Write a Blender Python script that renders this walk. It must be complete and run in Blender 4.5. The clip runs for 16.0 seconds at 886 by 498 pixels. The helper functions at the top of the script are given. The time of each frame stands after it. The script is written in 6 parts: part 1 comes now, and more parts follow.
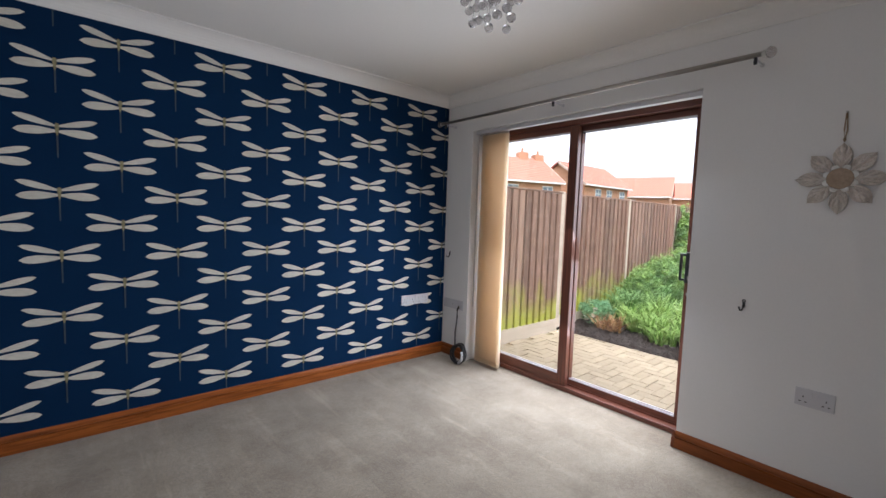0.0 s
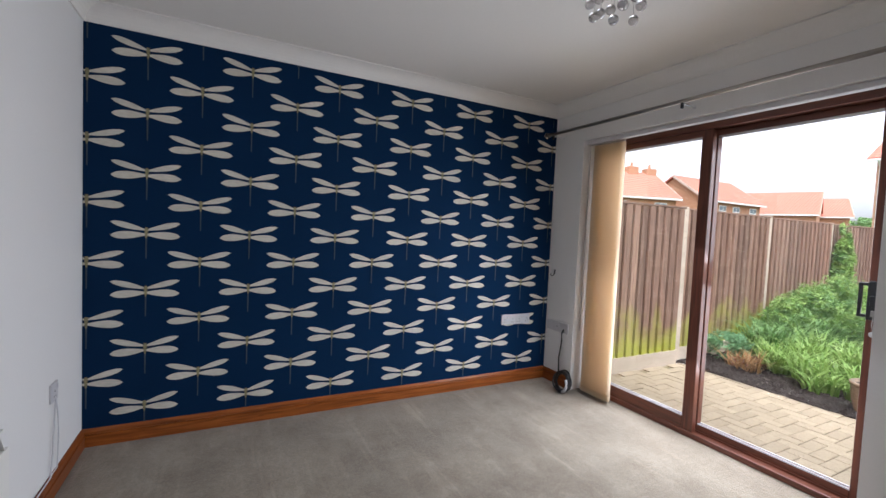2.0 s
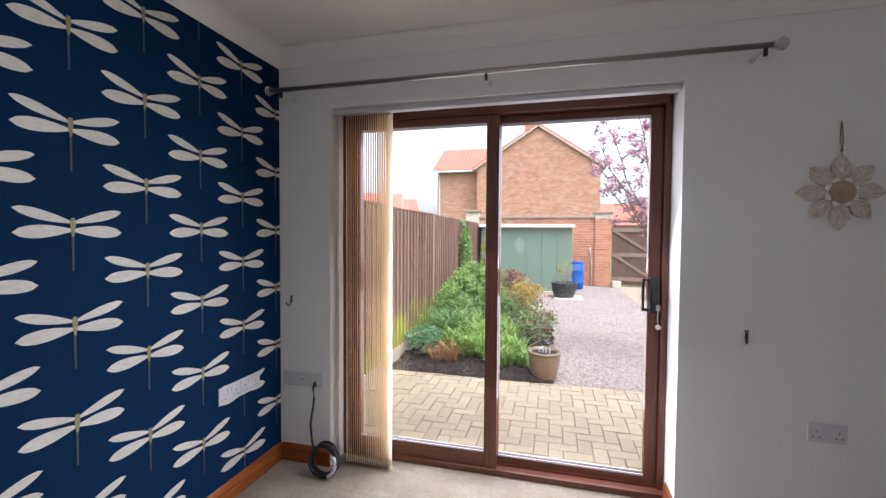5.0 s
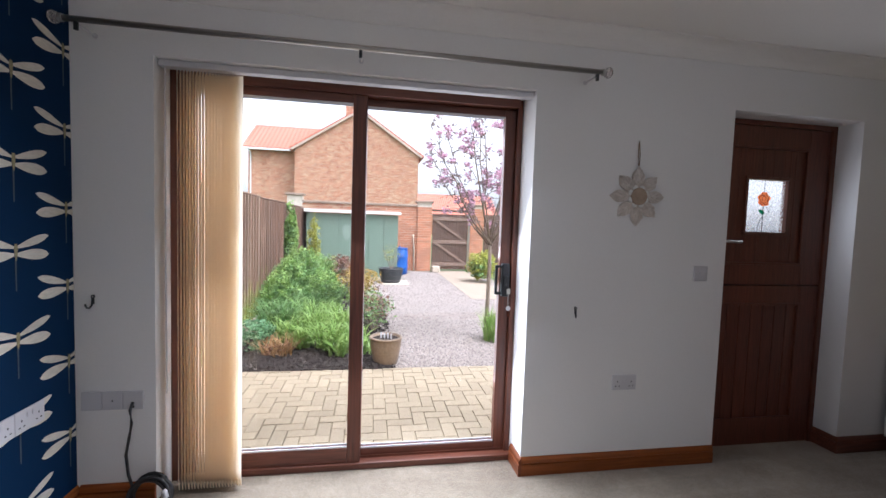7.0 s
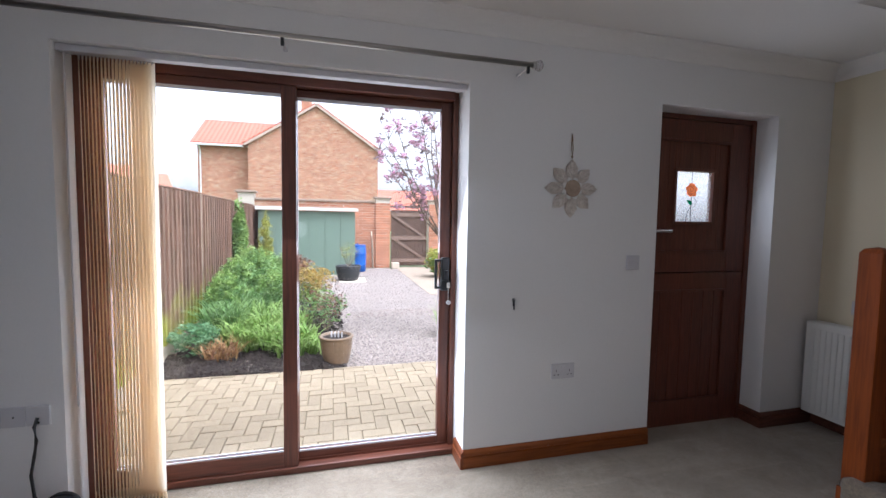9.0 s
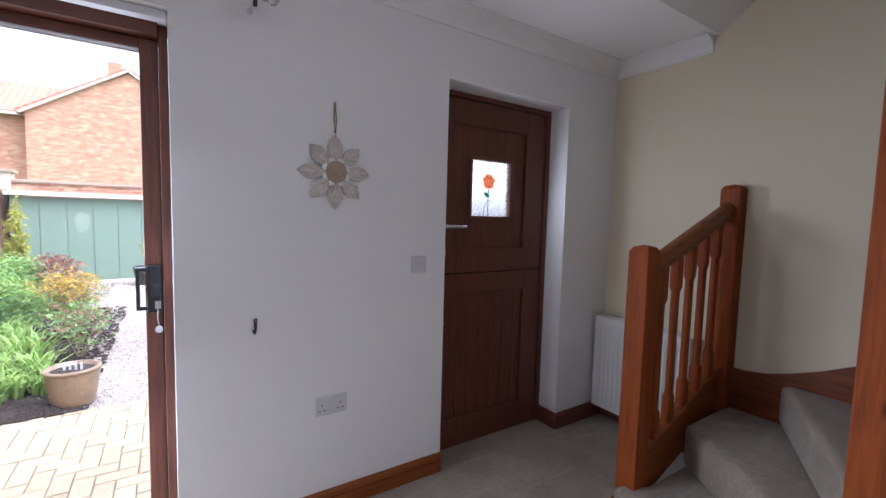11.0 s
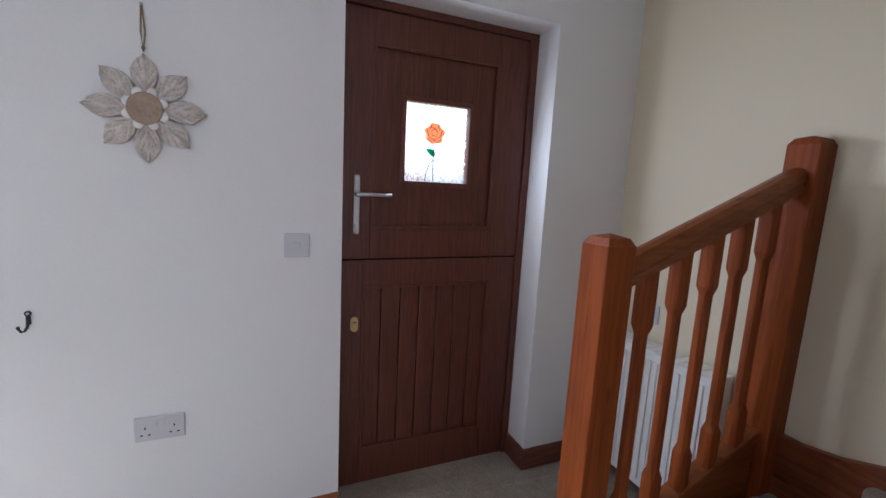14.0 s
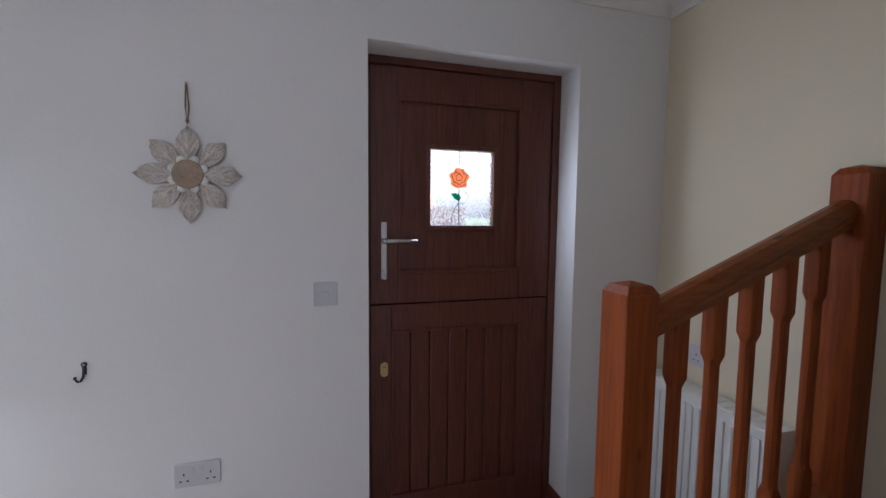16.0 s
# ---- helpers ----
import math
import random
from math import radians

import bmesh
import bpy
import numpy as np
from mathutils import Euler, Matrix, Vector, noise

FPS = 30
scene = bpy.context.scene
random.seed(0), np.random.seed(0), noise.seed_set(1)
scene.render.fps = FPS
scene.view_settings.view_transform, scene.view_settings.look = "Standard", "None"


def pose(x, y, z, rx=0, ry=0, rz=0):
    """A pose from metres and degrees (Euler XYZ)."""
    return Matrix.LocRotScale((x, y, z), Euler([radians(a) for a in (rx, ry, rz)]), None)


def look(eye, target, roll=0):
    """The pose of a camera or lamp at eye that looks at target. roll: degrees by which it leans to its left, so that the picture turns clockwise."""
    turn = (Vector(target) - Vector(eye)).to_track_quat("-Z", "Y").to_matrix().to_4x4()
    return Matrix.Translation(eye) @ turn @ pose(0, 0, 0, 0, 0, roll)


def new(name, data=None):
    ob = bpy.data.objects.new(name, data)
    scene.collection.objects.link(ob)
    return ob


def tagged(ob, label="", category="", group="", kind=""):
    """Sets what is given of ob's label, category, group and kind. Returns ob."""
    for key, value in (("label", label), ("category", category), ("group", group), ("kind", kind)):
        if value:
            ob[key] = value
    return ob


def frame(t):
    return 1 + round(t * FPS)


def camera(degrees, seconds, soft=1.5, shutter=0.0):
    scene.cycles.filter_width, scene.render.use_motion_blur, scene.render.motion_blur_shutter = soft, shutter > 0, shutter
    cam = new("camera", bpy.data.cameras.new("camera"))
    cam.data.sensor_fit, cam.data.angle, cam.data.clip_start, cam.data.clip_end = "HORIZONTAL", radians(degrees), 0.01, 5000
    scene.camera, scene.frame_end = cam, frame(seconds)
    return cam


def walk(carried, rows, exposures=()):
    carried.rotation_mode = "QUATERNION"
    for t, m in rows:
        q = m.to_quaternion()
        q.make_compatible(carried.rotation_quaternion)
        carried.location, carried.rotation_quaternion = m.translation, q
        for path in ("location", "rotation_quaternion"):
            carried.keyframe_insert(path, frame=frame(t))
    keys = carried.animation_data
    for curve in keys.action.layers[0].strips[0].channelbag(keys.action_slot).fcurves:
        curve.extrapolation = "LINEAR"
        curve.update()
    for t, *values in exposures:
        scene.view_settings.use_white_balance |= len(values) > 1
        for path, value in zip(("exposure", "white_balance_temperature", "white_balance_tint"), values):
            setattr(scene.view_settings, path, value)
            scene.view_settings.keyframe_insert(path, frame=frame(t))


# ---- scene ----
cam = camera(92.8, 16.0)
PATH = [
    (0, (0.144, 0.06, 1.315), (1.44, 1.575, 1.157), 1.9),
    (0.5, (0.193, 0.044, 1.314), (1.312, 1.696, 1.185), 2.1),
    (1, (0.2, 0.043, 1.309), (1.146, 1.802, 1.216), 2.2),
    (1.5, (0.199, 0.065, 1.315), (1.074, 1.861, 1.222), 2.3),
    (2, (0.191, 0.189, 1.299), (1.106, 1.965, 1.202), 2.6),
    (2.5, (0.142, 0.407, 1.311), (1.337, 2.008, 1.216), 3.1),
    (3, (0.206, 0.612, 1.3), (1.587, 2.056, 1.207), 2.8),
    (3.5, (0.326, 0.877, 1.328), (1.849, 2.172, 1.252), 2.1),
    (4, (0.362, 1.156, 1.333), (2.083, 2.175, 1.277), 1.7),
    (4.5, (0.46, 1.368, 1.333), (2.328, 2.078, 1.266), 1.0),
    (5, (0.6, 1.533, 1.349), (2.534, 2.042, 1.281), 0.4),
    (7.5, (0.648, 1.803, 1.355), (2.592, 1.360, 1.227), 1.8),
    (8, (0.640, 1.788, 1.348), (2.578, 1.314, 1.217), 1.3),
    (10.5, (0.764, 1.187, 1.354), (2.59, 0.386, 1.196), 0.5),
    (11, (0.95, 0.978, 1.36), (2.621, -0.112, 1.208), 1.5),
    (11.5, (1.059, 0.771, 1.367), (2.67, -0.405, 1.211), 1.7),
    (12, (1.092, 0.514, 1.38), (2.752, -0.593, 1.234), 1.8),
    (12.5, (1.191, 0.33, 1.389), (2.904, -0.691, 1.241), 2.1),
    (13, (1.248, 0.209, 1.394), (2.981, -0.78, 1.251), 2.9),
    (13.5, (1.218, 0.103, 1.367), (2.987, -0.807, 1.161), 3.4),
    (14, (1.192, 0.039, 1.361), (3.012, -0.735, 1.061), 3.0),
    (14.5, (1.168, -0.002, 1.392), (3.035, -0.651, 1.089), 2.3),
    (15, (1.17, -0.02, 1.41), (3.063, -0.604, 1.142), 1.4),
    (15.5, (1.164, -0.032, 1.411), (3.07, -0.603, 1.211), 0.8),
    (16, (1.165, -0.04, 1.414), (3.076, -0.607, 1.256), 0.6),
]
walk(cam, [(t, look(eye, target, roll)) for t, eye, target, roll in PATH],
     exposures=[(0, 1.92, 5850, 12), (1.5, 1.86, 5900, 12), (3, 1.92, 5850, 13), (5, 1.88, 5850, 15), (8, 1.92, 5600, 13), (10.5, 2.05, 5500, 13), (11, 2.5, 5450, 17),
                (11.5, 2.75, 5500, 16), (12, 2.68, 5450, 15), (12.5, 2.68, 5350, 12), (13, 3.1, 5400, 13), (13.5, 3.1, 5400, 12),
                (14, 3.0, 5400, 13), (14.5, 2.65, 5400, 13), (15, 2.45, 5420, 14), (16, 2.53, 5420, 14)])

# ---- plan, in metres ----
EAST, NORTH, WEST, SOUTH = 2.77, 3.105, -0.50, -1.575
CEIL, COVE = 2.395, 0.09
OUT = 3.07                      # outer face of the garden wall
PY0, PY1, PTOP = 0.966, 2.772, 2.064   # patio door opening
DY0, DY1, DTOP = -1.117, -0.222, 2.085  # stable door opening
GROUND = -0.10
DROP = 0.0                      # how far the things that follow are set down

# ---- sky and sun ----
world = bpy.data.worlds.new("overcast_sky")
scene.world = world
world.use_nodes = True
wn = world.node_tree
sky = wn.nodes.new("ShaderNodeTexSky")
sky.sky_type = "NISHITA"
sky.sun_disc = False
sky.sun_elevation, sky.sun_rotation = radians(66), radians(225)
sky.air_density, sky.dust_density, sky.ozone_density = 1.2, 4.0, 2.0
pale = wn.nodes.new("ShaderNodeHueSaturation")
pale.inputs["Saturation"].default_value = 0.12
wn.links.new(sky.outputs[0], pale.inputs["Color"])
wn.links.new(pale.outputs[0], wn.nodes["Background"].inputs["Color"])
wn.nodes["Background"].inputs["Strength"].default_value = 0.12

sun_data = bpy.data.lights.new("sun", "SUN")
sun_data.energy, sun_data.angle, sun_data.color = 0.8, radians(40), (1.0, 0.97, 0.93)
sun = new("sun", sun_data)
sun.matrix_world = look((0, 0, 20), (2.8, 2.8, 11.1))

# skylight through the patio door: from outside on blind and reveals, and from the opening into the room
for name, size, watts, wide, spots in (
        ("patio_skylight", (1.66, 0.90), 4.6, 175, ((3.30, 1.86, 0.62), (3.30, 1.86, 1.52))),
        ("opening_skylight", (1.30, 0.72), 3.9, 178, ((2.80, 1.68, 0.72), (2.80, 1.68, 1.46)))):
    sky_data = bpy.data.lights.new(name, "AREA")
    sky_data.shape, sky_data.size, sky_data.size_y = "RECTANGLE", *size
    sky_data.energy, sky_data.color, sky_data.spread = watts, (0.95, 0.975, 1.0), radians(wide)
    for x, y, z in spots:
        patio_sky = new(name, sky_data)
        patio_sky.matrix_world = look((x, y, z), (x - 1.6, y - 0.12, z - 1.05))

# skylight that comes in through the small pane of the stable door
pane_data = bpy.data.lights.new("pane_skylight", "AREA")
pane_data.shape, pane_data.size, pane_data.size_y = "RECTANGLE", 0.28, 0.32
pane_data.energy, pane_data.color = 0.6, (0.95, 0.97, 1.0)
pane_sky = new("pane_skylight", pane_data)
pane_sky.matrix_world = look((2.890, -0.65, 1.545), (1.2, -0.75, 1.35))


# ---- materials ----
def node_mat(name):
    m = bpy.data.materials.new(name)
    m.use_nodes = True
    n = m.node_tree
    return m, n, n.nodes["Principled BSDF"], n.nodes, n.links


def surface(name, base, rough=0.6, metal=0.0, fine=60.0, fine_amt=0.08, broad=2.5, broad_amt=0.10,
            bump=0.1, bump_dist=0.002, stretch=(1, 1, 1), vary=0.0, tint=None, coat=0.0, sheen=0.0):
    """A surface with grain and broad unevenness; tint is the colour that broad stains lean to."""
    m, n, p, nodes, links = node_mat(name)
    tc = nodes.new("ShaderNodeTexCoord")
    mp = nodes.new("ShaderNodeMapping")
    mp.inputs["Scale"].default_value = stretch
    links.new(tc.outputs["Object"], mp.inputs["Vector"])
    big = nodes.new("ShaderNodeTexNoise")
    big.inputs["Scale"].default_value, big.inputs["Detail"].default_value = broad, 4
    links.new(mp.outputs[0], big.inputs["Vector"])
    small = nodes.new("ShaderNodeTexNoise")
    small.inputs["Scale"].default_value, small.inputs["Detail"].default_value = fine, 5
    links.new(mp.outputs[0], small.inputs["Vector"])
    dark = tint or [c * 0.55 for c in base]
    mix1 = nodes.new("ShaderNodeMix")
    mix1.data_type = "RGBA"
    mix1.inputs["A"].default_value = (*base, 1)
    mix1.inputs["B"].default_value = (*dark, 1)
    r1 = nodes.new("ShaderNodeMapRange")
    r1.inputs["From Min"].default_value, r1.inputs["From Max"].default_value = 0.35, 0.75
    r1.inputs["To Max"].default_value = min(1.0, broad_amt * 3)
    links.new(big.outputs["Fac"], r1.inputs["Value"])
    links.new(r1.outputs[0], mix1.inputs["Factor"])
    hsv = nodes.new("ShaderNodeHueSaturation")
    links.new(mix1.outputs["Result"], hsv.inputs["Color"])
    r2 = nodes.new("ShaderNodeMapRange")
    r2.inputs["From Min"].default_value, r2.inputs["From Max"].default_value = 0.3, 0.7
    r2.inputs["To Min"].default_value, r2.inputs["To Max"].default_value = 1 - fine_amt, 1 + fine_amt
    links.new(small.outputs["Fac"], r2.inputs["Value"])
    if vary:
        oi = nodes.new("ShaderNodeObjectInfo")
        geo = nodes.new("ShaderNodeNewGeometry")
        add = nodes.new("ShaderNodeMath")
        add.operation = "ADD"
        links.new(oi.outputs["Random"], add.inputs[0])
        links.new(geo.outputs["Random Per Island"], add.inputs[1])
        fr = nodes.new("ShaderNodeMath")
        fr.operation = "FRACT"
        links.new(add.outputs[0], fr.inputs[0])
        r3 = nodes.new("ShaderNodeMapRange")
        r3.inputs["To Min"].default_value, r3.inputs["To Max"].default_value = 1 - vary, 1 + vary
        links.new(fr.outputs[0], r3.inputs["Value"])
        mul = nodes.new("ShaderNodeMath")
        mul.operation = "MULTIPLY"
        links.new(r2.outputs[0], mul.inputs[0])
        links.new(r3.outputs[0], mul.inputs[1])
        links.new(mul.outputs[0], hsv.inputs["Value"])
    else:
        links.new(r2.outputs[0], hsv.inputs["Value"])
    links.new(hsv.outputs[0], p.inputs["Base Color"])
    p.inputs["Roughness"].default_value, p.inputs["Metallic"].default_value = rough, metal
    p.inputs["Coat Weight"].default_value = coat
    p.inputs["Coat Roughness"].default_value = 0.25
    p.inputs["Sheen Weight"].default_value = sheen
    if bump:
        b = nodes.new("ShaderNodeBump")
        b.inputs["Strength"].default_value, b.inputs["Distance"].default_value = bump, bump_dist
        links.new(small.outputs["Fac"], b.inputs["Height"])
        links.new(b.outputs[0], p.inputs["Normal"])
    return m


def glass(name, rough=0.0, tint=(1, 1, 1), gloss=0.026):
    """Thin pane: mostly clear, with a faint mirror that grows at a slant."""
    m, n, p, nodes, links = node_mat(name)
    nodes.remove(p)
    tr = nodes.new("ShaderNodeBsdfTransparent")
    tr.inputs[0].default_value = (*tint, 1)
    gl = nodes.new("ShaderNodeBsdfGlossy")
    gl.inputs["Roughness"].default_value = rough
    lw = nodes.new("ShaderNodeLayerWeight")
    lw.inputs["Blend"].default_value = 0.5
    pw = nodes.new("ShaderNodeMath")
    pw.operation = "POWER"
    pw.inputs[1].default_value = 4.0
    links.new(lw.outputs["Facing"], pw.inputs[0])
    fr = nodes.new("ShaderNodeMath")
    fr.operation = "MULTIPLY_ADD"
    fr.inputs[1].default_value, fr.inputs[2].default_value = 0.55, gloss
    links.new(pw.outputs[0], fr.inputs[0])
    mx = nodes.new("ShaderNodeMixShader")
    links.new(fr.outputs[0], mx.inputs[0])
    links.new(tr.outputs[0], mx.inputs[1])
    links.new(gl.outputs[0], mx.inputs[2])
    links.new(mx.outputs[0], nodes["Material Output"].inputs["Surface"])
    return m


def cloth(name, base, through_amt=0.4, rough=0.9, fine=300.0):
    """Cloth or leaf that lets part of the light through."""
    m = surface(name, base, rough=rough, fine=fine, fine_amt=0.06, broad=3, broad_amt=0.06, bump=0.1, bump_dist=0.001)
    nodes, links = m.node_tree.nodes, m.node_tree.links
    p, out = nodes["Principled BSDF"], nodes["Material Output"]
    tl = nodes.new("ShaderNodeBsdfTranslucent")
    tl.inputs[0].default_value = (*base, 1)
    mx = nodes.new("ShaderNodeMixShader")
    mx.inputs[0].default_value = through_amt
    links.new(p.outputs[0], mx.inputs[1])
    links.new(tl.outputs[0], mx.inputs[2])
    links.new(mx.outputs[0], out.inputs["Surface"])
    return m


def leaf_mat(name, base, other, rough=0.55):
    m, n, p, nodes, links = node_mat(name)
    geo = nodes.new("ShaderNodeNewGeometry")
    ramp = nodes.new("ShaderNodeMix")
    ramp.data_type = "RGBA"
    ramp.inputs["A"].default_value, ramp.inputs["B"].default_value = (*base, 1), (*other, 1)
    links.new(geo.outputs["Random Per Island"], ramp.inputs["Factor"])
    links.new(ramp.outputs["Result"], p.inputs["Base Color"])
    p.inputs["Roughness"].default_value = rough
    tl = nodes.new("ShaderNodeBsdfTranslucent")
    links.new(ramp.outputs["Result"], tl.inputs[0])
    mx = nodes.new("ShaderNodeMixShader")
    mx.inputs[0].default_value = 0.35
    links.new(p.outputs[0], mx.inputs[1])
    links.new(tl.outputs[0], mx.inputs[2])
    links.new(mx.outputs[0], nodes["Material Output"].inputs["Surface"])
    return m


def wood(name, base, dark, axis="x", rough=0.4, coat=0.2, knots=0.0, ring=14.0):
    """Stained timber with long grain along one axis and a few knots."""
    m, n, p, nodes, links = node_mat(name)
    tc = nodes.new("ShaderNodeTexCoord")
    mp = nodes.new("ShaderNodeMapping")
    k = {"x": (0.06, 1, 1), "y": (1, 0.06, 1), "z": (1, 1, 0.06)}[axis]
    mp.inputs["Scale"].default_value = k
    links.new(tc.outputs["Object"], mp.inputs["Vector"])
    grain = nodes.new("ShaderNodeTexNoise")
    grain.inputs["Scale"].default_value, grain.inputs["Detail"].default_value = ring * 5, 6
    grain.inputs["Distortion"].default_value = 0.6
    links.new(mp.outputs[0], grain.inputs["Vector"])
    broad = nodes.new("ShaderNodeTexNoise")
    broad.inputs["Scale"].default_value = ring * 0.6
    links.new(mp.outputs[0], broad.inputs["Vector"])
    mix = nodes.new("ShaderNodeMix")
    mix.data_type = "RGBA"
    mix.inputs["A"].default_value, mix.inputs["B"].default_value = (*base, 1), (*dark, 1)
    r = nodes.new("ShaderNodeMapRange")
    r.inputs["From Min"].default_value, r.inputs["From Max"].default_value = 0.38, 0.72
    links.new(grain.outputs["Fac"], r.inputs["Value"])
    links.new(r.outputs[0], mix.inputs["Factor"])
    hsv = nodes.new("ShaderNodeHueSaturation")
    links.new(mix.outputs["Result"], hsv.inputs["Color"])
    r2 = nodes.new("ShaderNodeMapRange")
    r2.inputs["To Min"].default_value, r2.inputs["To Max"].default_value = 0.75, 1.25
    links.new(broad.outputs["Fac"], r2.inputs["Value"])
    links.new(r2.outputs[0], hsv.inputs["Value"])
    last = hsv.outputs[0]
    if knots:
        vo = nodes.new("ShaderNodeTexVoronoi")
        mp2 = nodes.new("ShaderNodeMapping")
        mp2.inputs["Scale"].default_value = {"x": (0.5, 1.6, 1.6), "y": (1.6, 0.5, 1.6), "z": (1.6, 1.6, 0.5)}[axis]
        links.new(tc.outputs["Object"], mp2.inputs["Vector"])
        links.new(mp2.outputs[0], vo.inputs["Vector"])
        vo.inputs["Scale"].default_value = 5
        r3 = nodes.new("ShaderNodeMapRange")
        r3.inputs["From Min"].default_value, r3.inputs["From Max"].default_value = 0.03, 0.09
        r3.inputs["To Min"].default_value, r3.inputs["To Max"].default_value = knots, 0.0
        links.new(vo.outputs["Distance"], r3.inputs["Value"])
        mk = nodes.new("ShaderNodeMix")
        mk.data_type = "RGBA"
        mk.inputs["B"].default_value = (dark[0] * 0.35, dark[1] * 0.3, dark[2] * 0.3, 1)
        links.new(r3.outputs[0], mk.inputs["Factor"])
        links.new(last, mk.inputs["A"])
        last = mk.outputs["Result"]
    links.new(last, p.inputs["Base Color"])
    p.inputs["Roughness"].default_value = rough
    p.inputs["Coat Weight"].default_value, p.inputs["Coat Roughness"].default_value = coat, 0.2
    b = nodes.new("ShaderNodeBump")
    b.inputs["Strength"].default_value, b.inputs["Distance"].default_value = 0.15, 0.001
    links.new(grain.outputs["Fac"], b.inputs["Height"])
    links.new(b.outputs[0], p.inputs["Normal"])
    return m


def carpet_mat(name):
    m, n, p, nodes, links = node_mat(name)
    tc = nodes.new("ShaderNodeTexCoord")
    pile = nodes.new("ShaderNodeTexNoise")
    pile.inputs["Scale"].default_value, pile.inputs["Detail"].default_value = 95, 8
    pile.inputs["Roughness"].default_value = 0.75
    patch = nodes.new("ShaderNodeTexNoise")
    patch.inputs["Scale"].default_value, patch.inputs["Detail"].default_value = 3.0, 7
    patch.inputs["Roughness"].default_value = 0.65
    mp = nodes.new("ShaderNodeMapping")
    mp.inputs["Scale"].default_value, mp.inputs["Rotation"].default_value = (3.2, 0.9, 1), (0, 0, radians(25))
    streak = nodes.new("ShaderNodeTexNoise")
    streak.inputs["Scale"].default_value, streak.inputs["Detail"].default_value = 2.2, 3
    links.new(tc.outputs["Object"], pile.inputs["Vector"])
    links.new(tc.outputs["Object"], patch.inputs["Vector"])
    links.new(tc.outputs["Object"], mp.inputs["Vector"])
    links.new(mp.outputs[0], streak.inputs["Vector"])
    col = nodes.new("ShaderNodeMix")
    col.data_type = "RGBA"
    col.inputs["A"].default_value, col.inputs["B"].default_value = (0.305, 0.248, 0.182, 1), (0.195, 0.150, 0.104, 1)
    r = nodes.new("ShaderNodeMapRange")
    r.inputs["From Min"].default_value, r.inputs["From Max"].default_value = 0.36, 0.66
    links.new(patch.outputs["Fac"], r.inputs["Value"])
    links.new(r.outputs[0], col.inputs["Factor"])
    hsv = nodes.new("ShaderNodeHueSaturation")
    links.new(col.outputs["Result"], hsv.inputs["Color"])
    r2 = nodes.new("ShaderNodeMapRange")
    r2.inputs["From Min"].default_value, r2.inputs["From Max"].default_value = 0.3, 0.7
    r2.inputs["To Min"].default_value, r2.inputs["To Max"].default_value = 0.66, 1.32
    links.new(pile.outputs["Fac"], r2.inputs["Value"])
    r3 = nodes.new("ShaderNodeMapRange")
    r3.inputs["From Min"].default_value, r3.inputs["From Max"].default_value = 0.4, 0.62
    r3.inputs["To Min"].default_value, r3.inputs["To Max"].default_value = 0.95, 1.04
    links.new(streak.outputs["Fac"], r3.inputs["Value"])
    mul = nodes.new("ShaderNodeMath")
    mul.operation = "MULTIPLY"
    links.new(r2.outputs[0], mul.inputs[0])
    links.new(r3.outputs[0], mul.inputs[1])
    # tufts, and thin lines where the pile was brushed over
    tuft = nodes.new("ShaderNodeTexNoise")
    tuft.inputs["Scale"].default_value, tuft.inputs["Detail"].default_value = 38, 3
    links.new(tc.outputs["Object"], tuft.inputs["Vector"])
    r4 = nodes.new("ShaderNodeMapRange")
    r4.inputs["From Min"].default_value, r4.inputs["From Max"].default_value = 0.3, 0.7
    r4.inputs["To Min"].default_value, r4.inputs["To Max"].default_value = 0.90, 1.10
    links.new(tuft.outputs["Fac"], r4.inputs["Value"])
    mul2 = nodes.new("ShaderNodeMath")
    mul2.operation = "MULTIPLY"
    links.new(mul.outputs[0], mul2.inputs[0])
    links.new(r4.outputs[0], mul2.inputs[1])
    last = mul2.outputs[0]
    for turn, sc in ((28, (9, 0.55, 1)), (-52, (7, 0.6, 1))):
        mq = nodes.new("ShaderNodeMapping")
        mq.inputs["Scale"].default_value, mq.inputs["Rotation"].default_value = sc, (0, 0, radians(turn))
        links.new(tc.outputs["Object"], mq.inputs["Vector"])
        ln = nodes.new("ShaderNodeTexNoise")
        ln.inputs["Scale"].default_value, ln.inputs["Detail"].default_value = 2.0, 2
        links.new(mq.outputs[0], ln.inputs["Vector"])
        rl = nodes.new("ShaderNodeMapRange")
        rl.inputs["From Min"].default_value, rl.inputs["From Max"].default_value = 0.60, 0.68
        rl.inputs["To Min"].default_value, rl.inputs["To Max"].default_value = 1.0, 1.16
        links.new(ln.outputs["Fac"], rl.inputs["Value"])
        mm = nodes.new("ShaderNodeMath")
        mm.operation = "MULTIPLY"
        links.new(last, mm.inputs[0])
        links.new(rl.outputs[0], mm.inputs[1])
        last = mm.outputs[0]
    links.new(last, hsv.inputs["Value"])
    links.new(hsv.outputs[0], p.inputs["Base Color"])
    p.inputs["Roughness"].default_value = 1.0
    p.inputs["Sheen Weight"].default_value = 0.3
    b = nodes.new("ShaderNodeBump")
    b.inputs["Strength"].default_value, b.inputs["Distance"].default_value = 0.8, 0.006
    links.new(pile.outputs["Fac"], b.inputs["Height"])
    links.new(b.outputs[0], p.inputs["Normal"])
    return m


